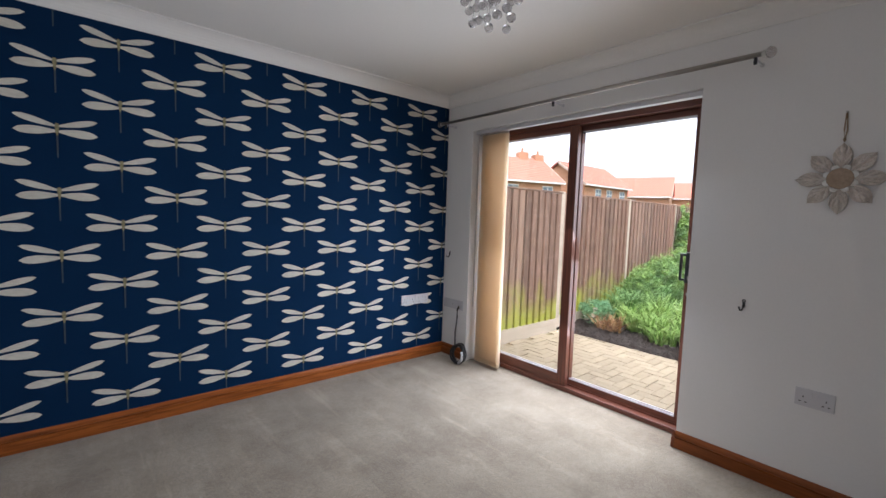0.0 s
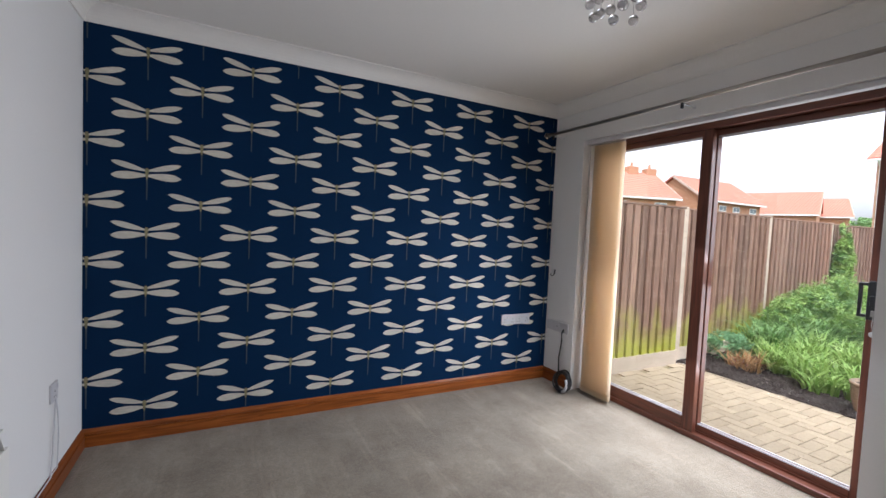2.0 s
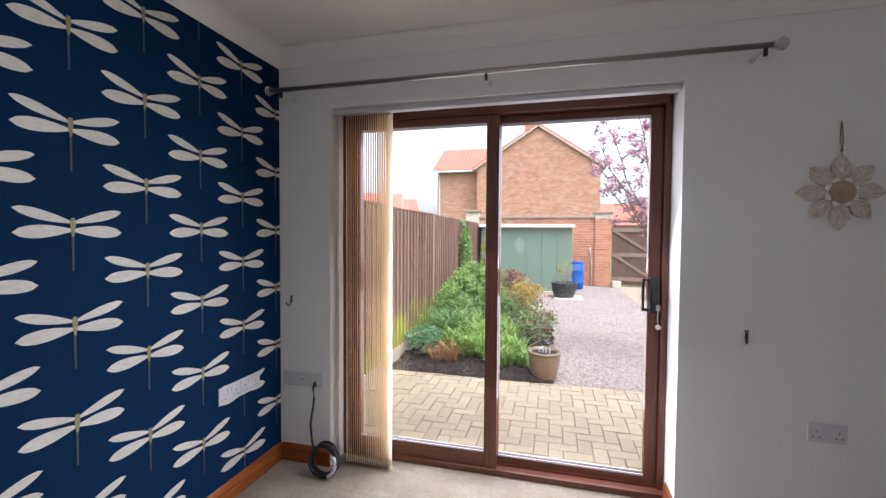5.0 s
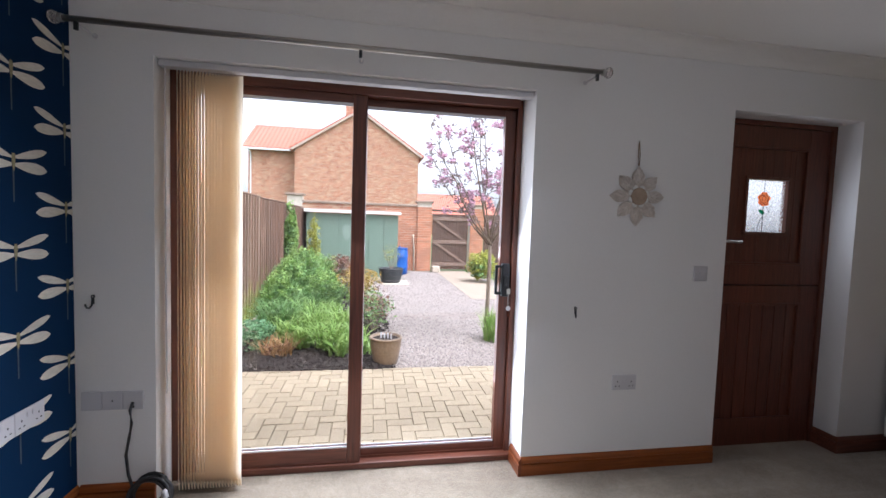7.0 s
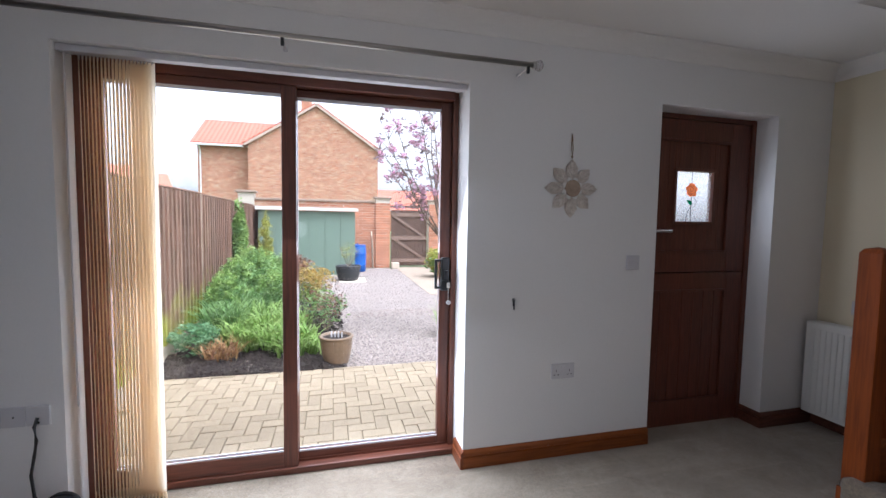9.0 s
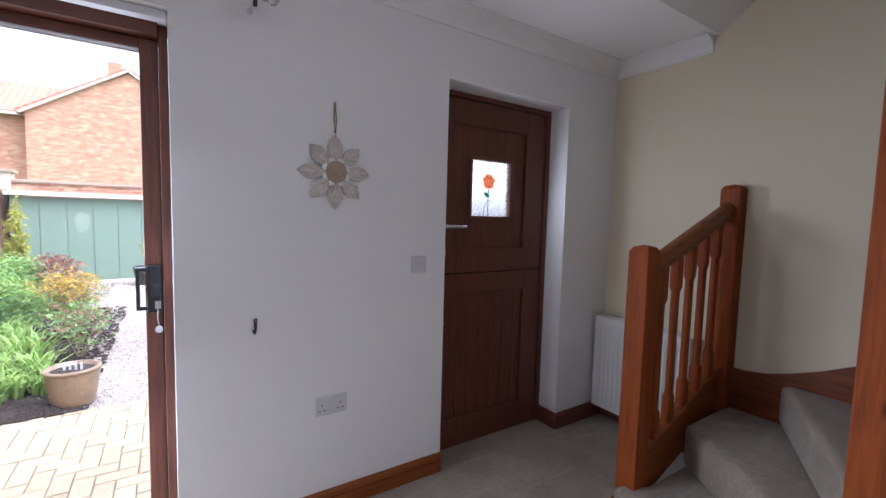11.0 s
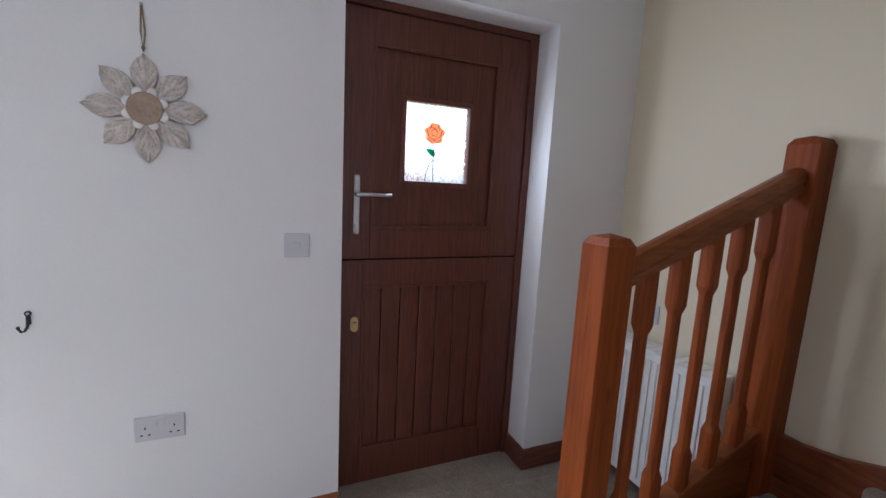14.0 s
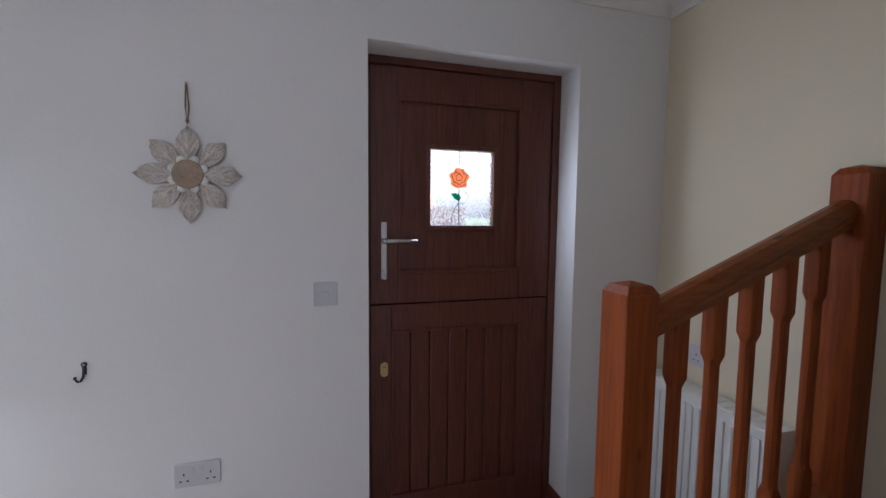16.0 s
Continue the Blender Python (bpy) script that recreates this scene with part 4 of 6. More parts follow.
# handrail: rounded top on a narrower foot
HA, HB = 1.152, 1.424
sect = [(-0.029, 0.0), (0.029, 0.0), (0.032, 0.018), (0.030, 0.028), (0.036, 0.040), (0.034, 0.060), (0.020, 0.074), (0, 0.078), (-0.020, 0.074), (-0.034, 0.060), (-0.036, 0.040), (-0.030, 0.028), (-0.032, 0.018)]
bm = bmesh.new()
r0 = [bm.verts.new((RX + u, ya, HA + v)) for u, v in sect]
r1 = [bm.verts.new((RX + u, yb, HB + v)) for u, v in sect]
for i in range(len(sect)):
    j = (i + 1) % len(sect)
    bm.faces.new((r0[i], r0[j], r1[j], r1[i]))
bm.faces.new(r0[::-1])
bm.faces.new(r1)
bmesh.ops.recalc_face_normals(bm, faces=bm.faces)
part("handrail", bm, M_PINE_Y, stairs)
BA, BB = 0.345, 0.630
part("base_rail", raked(RX - 0.03, RX + 0.03, BA - 0.035, BB - 0.035, BA, BB), M_PINE_Y, stairs)
part("string_board", raked(RX - 0.016, RX + 0.016, 0.10, 0.37, BA - 0.034, BB - 0.034), M_PINE_Y, stairs)


def spindle(y):
    """A square baluster, chamfered to a rounder middle."""
    zb, zt = rake(y, BA, BB) - 0.012, rake(y, HA, HB) + 0.012
    bm = bmesh.new()
    w, n = 0.0205, 0.0165
    lvl = [(zb, w, 1.0), (zb + 0.125, w, 1.0), (zb + 0.150, n, 0.55), (zt - 0.190, n, 0.55), (zt - 0.165, w, 1.0), (zt, w, 1.0)]
    rings = []
    for z, h, sq in lvl:
        k = h * 0.92 if sq == 1.0 else h * 0.5
        ring = [(h, k), (k, h), (-k, h), (-h, k), (-h, -k), (-k, -h), (k, -h), (h, -k)]
        rings.append([bm.verts.new((RX + a, y + b, z)) for a, b in ring])
    for a, b in zip(rings, rings[1:]):
        for i in range(8):
            bm.faces.new((a[i], a[(i + 1) % 8], b[(i + 1) % 8], b[i]))
    bm.faces.new(rings[0][::-1])
    bm.faces.new(rings[-1])
    return bm


for i in range(5):
    part("spindle", spindle(-0.913 - 0.1215 * i), M_PINE_Z, stairs)
# wall string that rises with the winders
top = [(1.975, 0.620), (1.90, 0.618), (1.80, 0.634), (1.70, 0.668), (1.58, 0.720), (1.45, 0.790), (1.20, 0.93), (0.6, 1.24)]
outline = [(1.975, 0.10)] + top + [(0.6, 0.3)]
part("wall_string", prism(bmesh.new(), outline[::-1], "y", SOUTH + 0.001, SOUTH + 0.026), M_PINE_D, stairs, "curved pine wall string")

# ---- radiator on the cream wall ----
rad = thing("radiator", (2.43, -1.53, 0.12), "white enamelled panel radiator behind the balustrade", "radiator")
RX0, RX1, RZ0, RZ1 = 2.125, 2.750, 0.13, 0.742
rad_front = part("front_panel", B(RX0, RX1, -1.462, -1.452, RZ0, RZ1, 0.004), M_ENAMEL, rad)
n_r = 17
for i in range(n_r):
    x = RX0 + 0.03 + (RX1 - RX0 - 0.06) * (i + 0.5) / n_r
    part("flute", B(x - 0.011, x + 0.011, -1.452, -1.4455, RZ0 + 0.03, RZ1 - 0.035, 0.003), M_ENAMEL, rad_front)
part("back_panel", B(RX0, RX1, -1.555, -1.545, RZ0, RZ1, 0.004), M_ENAMEL, rad)
bm = B(RX0, RX1, -1.556, -1.451, RZ1, RZ1 + 0.004)
for i in range(15):
    x = RX0 + 0.03 + i * 0.0395
    box(bm, x, x + 0.03, -1.545, -1.462, RZ1 + 0.002, RZ1 + 0.0065)
part("top_grille", bm, M_ENAMEL, rad)
for x in (RX0, RX1 - 0.003):
    part("side_panel", B(x, x + 0.003, -1.55, -1.455, RZ0 + 0.01, RZ1), M_ENAMEL, rad)
bm = tube(bmesh.new(), [(RX0 + 0.02, -1.52, RZ0 + 0.03), (RX0 - 0.02, -1.52, RZ0 + 0.03), (RX0 - 0.03, -1.52, RZ0 + 0.02), (RX0 - 0.03, -1.52, 0.0)], 0.0075, 8)
lathe(bm, [(0.013, 0.0), (0.016, 0.01), (0.016, 0.05), (0.010, 0.06)], (RX0 - 0.03, -1.52, RZ0 + 0.03), "z", 12)
part("valve", bm, M_CHROME, rad, "chrome valve and pipe")
for x in (RX0 + 0.1, RX1 - 0.1):
    part("bracket", B(x - 0.02, x + 0.02, SOUTH, -1.553, RZ0 + 0.06, RZ1 - 0.06), M_ENAMEL, rad)


# ---- sockets, switch and plates ----
def face_plate(at, normal, up=Vector((0, 0, 1)), w=0.146, h=0.086, kind="double"):
    """A white face plate; at: its middle on the wall."""
    n = Vector(normal)
    side = up.cross(n)
    names = {"double": ("double_socket", "white plastic double wall socket with switches", "socket"),
             "switch": ("light_switch", "white plastic light switch", "light switch"),
             "blank": ("blank_plate", "plain white plastic wall plate", "wall plate"),
             "aerial": ("aerial_plate", "white plastic aerial plate with a dark hole", "wall plate"),
             "cable": ("cable_plate", "white plastic cable outlet plate", "wall plate"),
             "single": ("single_socket", "white plastic single wall socket with a plug", "socket")}
    nm, lb, cat = names[kind]
    t = thing(nm, at, lb, cat)
    rot = Matrix((side, n, up)).transposed().to_4x4()

    def put(name, bm, m, parent, label=""):
        bmesh.ops.transform(bm, matrix=Matrix.Translation(at) @ rot, verts=bm.verts)
        return part(name, bm, m, parent, label)
    pl = put("plate", B(-w / 2, w / 2, 0, 0.009, -h / 2, h / 2, 0.003), M_PLASTIC, t)
    if kind in ("double", "single"):
        for cx in ((-0.042, 0.042) if kind == "double" else (0.0,)):
            hole = bmesh.new()
            for a, b, ww, hh in ((0, 0.012, 0.004, 0.009), (-0.011, -0.012, 0.008, 0.0045), (0.011, -0.012, 0.008, 0.0045)):
                box(hole, cx + a - ww / 2, cx + a + ww / 2, 0.0088, 0.0096, b - hh / 2 - 0.008, b + hh / 2 - 0.008)
            put("pin_hole", hole, M_HOLE, t, "dark pin holes")
        for cx in ((-0.013, 0.013) if kind == "double" else (0.028,)):
            put("rocker", B(cx - 0.006, cx + 0.006, 0.008, 0.0125, 0.008, 0.030, 0.002), M_PLASTIC, t)
    elif kind == "switch":
        put("rocker", B(-0.013, 0.013, 0.008, 0.0125, -0.010, 0.010, 0.002), M_PLASTIC, t)
        for cx in (-0.03, 0.03):
            put("screw", lathe(bmesh.new(), [(0.003, 0.009), (0.003, 0.0098)], (cx, 0, 0), "y", 8), M_CHROME, t)
    elif kind == "aerial":
        put("hole", lathe(bmesh.new(), [(0.004, 0.009), (0.004, 0.0098)], (0, 0, 0), "y", 10), M_HOLE, t)
    elif kind == "cable":
        put("hole", lathe(bmesh.new(), [(0.006, 0.009), (0.006, 0.0098)], (0, 0, -0.03), "y", 10), M_HOLE, t)
    return t


face_plate((EAST, 0.376, 0.531), (-1, 0, 0))
face_plate((EAST, -0.063, 1.151), (-1, 0, 0), w=0.086, kind="switch")
face_plate((EAST, 3.035, 0.525), (-1, 0, 0), w=0.085, kind="blank")
face_plate((EAST, 2.949, 0.525), (-1, 0, 0), w=0.085, kind="aerial")
face_plate((EAST, 2.863, 0.525), (-1, 0, 0), w=0.085, kind="cable")
face_plate((2.352, NORTH - 0.003, 0.578), (0, -1, 0))
face_plate((2.499, NORTH - 0.003, 0.578), (0, -1, 0))
face_plate((2.53, SOUTH, 0.865), (0, 1, 0), w=0.086, kind="single")
DROP = 0.0
face_plate((WEST, 2.665, 0.475), (1, 0, 0), w=0.086, kind="single")
DROP = -0.03

DROP = -0.004
# cable out of the plate, down to a loop on the carpet
coil = thing("cable_coil", (2.66, 2.83, 0.0), "black cable hanging from a wall plate into a loose coil", "cable")
cable = [(EAST - 0.012, 2.863, 0.492), (EAST - 0.030, 2.866, 0.46), (EAST - 0.035, 2.858, 0.40), (EAST - 0.028, 2.872, 0.33), (EAST - 0.030, 2.885, 0.25), (EAST - 0.04, 2.870, 0.16), (EAST - 0.06, 2.845, 0.12)]
part("lead", tube(bmesh.new(), cable, 0.0065, 8), M_CABLE, coil, smooth=True)
bm = bmesh.new()
random.seed(7)
cc = Vector((2.685, 2.750, 0.095))
loops = []
for i in range(110):
    a = 2 * math.pi * i / 20 + 1.9
    r = 0.078 + 0.008 * math.sin(i * 0.37)
    off = 0.018 * math.sin(i * 0.21)
    loops.append(cc + Vector((off + 0.25 * r * math.sin(a) - 0.02, r * math.cos(a), r * math.sin(a) * 0.97)))
tube(bm, loops, 0.0078, 6)
part("coil", bm, M_CABLE, coil, smooth=True)
bm = bmesh.new()
tape = []
for i in range(12):
    a = radians(150 + 8.5 * i)
    tape.append(cc + Vector((-0.05, 0.079 * math.cos(a), 0.079 * math.sin(a))))
tube(bm, tape, 0.011, 6)
part("sleeve", bm, M_PLASTIC, coil, "white sleeve on the cable", smooth=True)


DROP = -0.03


# ---- coat hooks ----
def coat_hook(y, z):
    t = thing("coat_hook", (EAST, y, z), "small black iron coat hook", "hook", "coat hooks")
    bm = lathe(bmesh.new(), [(0.0085, -0.004), (0.0085, 0.0)], (EAST - 0.001, y, z + 0.022), "x", 14)
    box(bm, EAST - 0.006, EAST - 0.001, y - 0.006, y + 0.006, z - 0.012, z + 0.024, 0.002)
    plate_ = part("plate", bm, M_BLACK, t)
    part("screw", lathe(bmesh.new(), [(0.004, -0.006), (0.004, -0.004)], (EAST - 0.001, y, z + 0.022), "x", 10), M_STEEL, plate_)
    bm = tube(bmesh.new(), [(EAST - 0.005, y, z + 0.018), (EAST - 0.008, y, z - 0.002), (EAST - 0.011, y + 0.001, z - 0.017), (EAST - 0.020, y + 0.004, z - 0.027), (EAST - 0.028, y + 0.009, z - 0.026), (EAST - 0.034, y + 0.012, z - 0.015)], [0.0048, 0.0044, 0.004, 0.0036, 0.0033, 0.0033], 8)
    ball(bm, (EAST - 0.035, y + 0.012, z - 0.011), 0.005, 10, 6)
    part("prong", bm, M_BLACK, t, smooth=True)


coat_hook(0.69, 0.93)
coat_hook(3.025, 0.985)

# ---- carved wooden flower ----
flower = thing("wall_flower", (EAST, 0.367, 1.57), "whitewashed carved wooden flower hung on a jute cord", "wall decoration")
fc = Vector((EAST - 0.006, 0.367, 1.57))


def petal(angle, length, width, lift):
    """A carved leaf with a raised midrib and side veins."""
    bm = bmesh.new()
    n, m = 26, 14
    ca, sa = math.cos(angle), math.sin(angle)
    grid = []
    for i in range(n + 1):
        t = i / n
        w = width * (0.34 + 0.66 * math.sin(math.pi * min(1, t ** 1.25)) ** 0.85) * (1 - t ** 7) + 0.0015
        row = []
        for j in range(m + 1):
            s = 2 * j / m - 1
            u = 0.035 + (length - 0.035) * t
            v = s * w / 2
            vein = 0.011 * (0.5 + 0.5 * math.sin((t * 1.0 - abs(s) * 0.55) * 24 + 1.3 * math.sin(angle * 3 + s * 2))) ** 2 * min(1, abs(s) * 4)
            h = 0.004 + 0.013 * math.exp(-(s * 7.0) ** 2) + 0.006 * abs(s) * (1 - t) + vein * (1 - abs(s) * 0.3) + lift * math.sin(math.pi * t)
            row.append(bm.verts.new(fc + Vector((-h, u * ca - v * sa, u * sa + v * ca))))
        grid.append(row)
    for i_, (a, b) in enumerate(zip(grid, grid[1:])):
        for j in range(m):
            f = bm.faces.new((a[j], a[j + 1], b[j + 1], b[j]))
            t, s = (i_ + 0.5) / n, 2 * (j + 0.5) / m - 1
            # faces low between the veins get the painted groove shade
            if abs(s) > 0.12 and math.sin((t - abs(s) * 0.55) * 24 + 1.3 * math.sin(angle * 3 + s * 2)) < -0.6 and abs(s) < 0.9:
                f.material_index = 1
    rim = [r[0] for r in grid] + grid[-1][1:] + [r[-1] for r in grid[::-1][1:]] + grid[0][1:-1][::-1]
    back = [bm.verts.new((EAST - 0.003, v.co.y, v.co.z)) for v in rim]
    for i in range(len(rim)):
        j = (i + 1) % len(rim)
        bm.faces.new((rim[i], rim[j], back[j], back[i]))
    bmesh.ops.recalc_face_normals(bm, faces=bm.faces)
    return bm


for i in range(8):
    part("petal", petal(radians(90 + 45 * i), 0.160 if i % 2 == 0 else 0.154, 0.066, 0.005), [M_CARVE, M_GROOVE], flower, smooth=True)
for i in range(8):
    a = radians(90 + 22.5 + 45 * i)
    bm = ball(bmesh.new(), fc + Vector((-0.016, 0.049 * math.cos(a), 0.049 * math.sin(a))), 0.0155, 12, 8, (0.5, 1, 1))
    part("bead", bm, M_ENAMEL, flower, "pale round bead", smooth=True)
part("centre", lathe(bmesh.new(), [(0.045, -0.028), (0.047, -0.025), (0.047, 0.0)], (fc.x, fc.y, fc.z), "x", 32), M_CORE, flower, "flat pale brown disc")
bm = tube(bmesh.new(), [(EAST - 0.012, 0.367, 1.735), (EAST - 0.008, 0.372, 1.79), (EAST - 0.006, 0.369, 1.865)], 0.0026, 6)
tube(bm, [(EAST - 0.012, 0.367, 1.735), (EAST - 0.008, 0.361, 1.79), (EAST - 0.006, 0.367, 1.865)], 0.0026, 6)
ball(bm, (EAST - 0.011, 0.367, 1.745), 0.006, 8, 6)
part("cord", bm, M_SISAL, flower, "twisted jute cord")
part("pin", ball(bmesh.new(), (EAST - 0.006, 0.368, 1.868), 0.005, 8, 6), M_CHROME, flower)

DROP = 0.0

# ---- ceiling light with hanging glass balls ----
lamp = thing("ceiling_light", (1.48, 1.37, CEIL), "chrome ceiling light with hanging smoked glass balls", "ceiling light")
lc = Vector((1.48, 1.37, 0))
part("canopy", lathe(bmesh.new(), [(0.11, 0.0), (0.11, -0.02), (0.10, -0.03), (0.02, -0.032)], (lc.x, lc.y, CEIL), "z", 32), M_CHROME, lamp, smooth=False)
random.seed(11)
spots = [(0.0, 0.0, 2.097)]
for i in range(22):
    a = i * 2.399
    r = 0.028 + 0.10 * math.sqrt((i + 0.5) / 22)
    spots.append((r * math.cos(a), r * math.sin(a), 2.112 + 0.12 * random.random() + 0.02 * (r > 0.1)))
for a, b, z in spots:
    drop = part("glass_ball", ball(bmesh.new(), (lc.x + a, lc.y + b, z + 0.02), 0.0195, 16, 10), M_CRYSTAL, lamp, smooth=True)
    part("wire", tube(bmesh.new(), [(lc.x + a, lc.y + b, z + 0.039), (lc.x + a * 0.7, lc.y + b * 0.7, CEIL - 0.03)], 0.0011, 5), M_WIRE, drop)

# ---- storage heater on the far side ----
DROP = 0.0
heat = thing("wall_heater", (WEST + 0.06, 1.55, 0.1), "white electric wall heater with an open louvre top", "heater")
HX0, HX1, HY0, HY1, HZ0, HZ1 = WEST + 0.012, WEST + 0.105, 1.15, 1.925, 0.10, 0.685
part("body", B(HX0, HX1, HY0, HY1, HZ0, HZ1 - 0.12, 0.004), M_ENAMEL, heat)
part("top", prism(bmesh.new(), [(HX0, HZ1 - 0.012), (HX1 - 0.03, HZ1 - 0.012), (HX1 - 0.026, HZ1), (HX0, HZ1)], "y", HY0, HY1), M_ENAMEL, heat)
# sheet added behind the ribs so that the outlet looks deep in shade
part("back", B(HX0, HX0 + 0.045, HY0, HY1 - 0.005, HZ1 - 0.119, HZ1 - 0.0125), M_HOLE, heat, "near-black sheet painting the shade inside the outlet")
for y in np.arange(HY0, HY1 + 0.001, 0.062):
    y = min(y, HY1 - 0.004)
    part("grille_rib", prism(bmesh.new(), [(HX0 + 0.012, HZ1 - 0.12), (HX1, HZ1 - 0.12), (HX1 - 0.028, HZ1 - 0.012), (HX0 + 0.012, HZ1 - 0.012)], "y", y, y + 0.004), M_ENAMEL, heat)
part("grille_bar", prism(bmesh.new(), [(HX0 + 0.04, HZ1 - 0.07), (HX1 - 0.012, HZ1 - 0.07), (HX1 - 0.013, HZ1 - 0.064), (HX0 + 0.04, HZ1 - 0.064)], "y", HY0, HY1), M_ENAMEL, heat)
for y in (HY0 + 0.1, HY1 - 0.1):
    part("bracket", B(WEST, HX0, y - 0.02, y + 0.02, 0.3, 0.4), M_ENAMEL, heat)
bm = tube(bmesh.new(), [(WEST + 0.012, 2.665, 0.44), (WEST + 0.012, 2.64, 0.33), (WEST + 0.01, 2.63, 0.2), (WEST + 0.012, 2.60, SK_H + 0.006), (WEST + 0.012, 2.2, SK_H + 0.006), (WEST + 0.03, 1.88, SK_H + 0.006), (WEST + 0.06, 1.87, 0.12)], 0.0035, 6)
tube(bm, [(WEST + 0.012, 2.668, 0.44), (WEST + 0.012, 2.69, 0.36), (WEST + 0.012, 2.70, 0.25), (WEST + 0.012, 2.68, SK_H + 0.012), (WEST + 0.012, 2.6, SK_H + 0.012)], 0.003, 6)
part("flex", bm, M_PLASTIC, heat, "white flex to the wall socket")

# ---- garden materials ----
M_PAVE = surface("buff_block_paving", (0.39, 0.315, 0.215), rough=0.9, fine=70, fine_amt=0.14, broad=4, broad_amt=0.14, bump=0.4, bump_dist=0.003, vary=0.09, tint=(0.30, 0.24, 0.15))
M_JOINT = surface("mossy_joint_sand", (0.27, 0.205, 0.125), rough=1.0, fine=90, fine_amt=0.3, broad=5, broad_amt=0.2, bump=0.3, tint=(0.11, 0.12, 0.04))
M_GRAVEL = surface("pinkish_gravel", (0.31, 0.265, 0.24), rough=0.9, fine=60, fine_amt=0.15, broad=2, broad_amt=0.1, bump=0.2, vary=0.35)
M_GBED = surface("gravel_bed", (0.30, 0.25, 0.22), rough=1.0, fine=55, fine_amt=0.35, broad=3, broad_amt=0.1, bump=0.8, bump_dist=0.01)
M_SOIL = surface("dark_soil", (0.030, 0.021, 0.017), rough=1.0, fine=45, fine_amt=0.4, broad=8, broad_amt=0.2, bump=0.9, bump_dist=0.02)
M_FENCE = fence_mat("weathered_fence")
M_CONC = surface("pale_concrete", (0.62, 0.52, 0.41), rough=0.9, fine=80, fine_amt=0.12, broad=4, broad_amt=0.15, bump=0.3, tint=(0.3, 0.28, 0.2))
M_SHED = surface("green_shed_paint", (0.17, 0.235, 0.18), rough=0.6, fine=40, fine_amt=0.08, broad=3, broad_amt=0.12, bump=0.15, stretch=(1, 1, 0.15), tint=(0.17, 0.26, 0.19), vary=0.05)
M_PATCH = surface("pale_green", (0.25, 0.32, 0.26), rough=0.7, fine=40, fine_amt=0.12, broad=9, broad_amt=0.3, bump=0.1, tint=(0.20, 0.27, 0.21))
M_WHITE = surface("white_fascia", (0.75, 0.75, 0.73), rough=0.5, fine=40, fine_amt=0.04, broad=2, broad_amt=0.05, bump=0)
M_BRICK = brick_mat("red_brickwork", (0.52, 0.24, 0.14), (0.36, 0.145, 0.085), (0.52, 0.42, 0.32))
M_BRICKX = brick_mat("red_brickwork_side", (0.52, 0.24, 0.14), (0.36, 0.145, 0.085), (0.52, 0.42, 0.32), axis="xz")
M_BRK = surface("red_brick", (0.50, 0.20, 0.115), rough=0.9, fine=60, fine_amt=0.18, broad=6, broad_amt=0.15, bump=0.4, vary=0.2, tint=(0.5, 0.3, 0.17))
M_MORTAR = surface("mortar", (0.66, 0.58, 0.48), rough=1.0, fine=90, fine_amt=0.2, bump=0.3)
M_VERGE = surface("verge_mortar", (0.55, 0.42, 0.34), rough=0.9, fine=20, fine_amt=0.1, broad=2, broad_amt=0.1, bump=0)
M_ROOF = tile_roof_mat("orange_pantiles", (0.50, 0.165, 0.108))
M_CAPST = surface("capping_stone", (0.35, 0.26, 0.20), rough=0.9, fine=60, fine_amt=0.15, broad=3, broad_amt=0.15, bump=0.3)
M_GATE = surface("brown_gate", (0.12, 0.070, 0.050), rough=0.8, fine=40, fine_amt=0.2, broad=3, broad_amt=0.1, bump=0.3, stretch=(1, 1, 0.1), vary=0.12)
M_BRACE = surface("weathered_brace", (0.24, 0.16, 0.12), rough=0.8, fine=40, fine_amt=0.2, broad=3, broad_amt=0.1, bump=0.3)
M_POT = surface("brown_glazed_pot", (0.25, 0.170, 0.105), rough=0.35, fine=40, fine_amt=0.15, broad=8, broad_amt=0.2, bump=0.15, coat=0.3)
M_BPOT = surface("black_plastic_pot", (0.035, 0.038, 0.042), rough=0.5, fine=60, fine_amt=0.1, bump=0.1)
M_BLUE = surface("blue_plastic", (0.01, 0.10, 0.42), rough=0.4, fine=30, fine_amt=0.06, bump=0)
M_BARK = surface("grey_brown_bark", (0.24, 0.18, 0.13), rough=0.9, fine=60, fine_amt=0.25, broad=8, broad_amt=0.2, bump=0.5, stretch=(1, 1, 0.2))
L_LILY = leaf_mat("strap_leaf", (0.20, 0.35, 0.07), (0.38, 0.50, 0.16))
L_DEEP = leaf_mat("deep_leaf", (0.13, 0.26, 0.08), (0.28, 0.42, 0.16))
L_BLUE = leaf_mat("grey_green_leaf", (0.15, 0.31, 0.15), (0.26, 0.44, 0.23))
L_LIME = leaf_mat("lime_leaf", (0.34, 0.38, 0.06), (0.50, 0.47, 0.11))
L_GOLD = leaf_mat("golden_leaf", (0.55, 0.30, 0.06), (0.40, 0.36, 0.09))
L_RUST = leaf_mat("rust_leaf", (0.32, 0.13, 0.10), (0.22, 0.16, 0.09))
L_STRAW = leaf_mat("dry_straw", (0.45, 0.27, 0.12), (0.32, 0.19, 0.09))
L_BLOOM = leaf_mat("pink_blossom", (0.80, 0.54, 0.66), (0.66, 0.40, 0.53))
L_DARK = leaf_mat("purple_leaf", (0.27, 0.21, 0.22), (0.36, 0.29, 0.28))
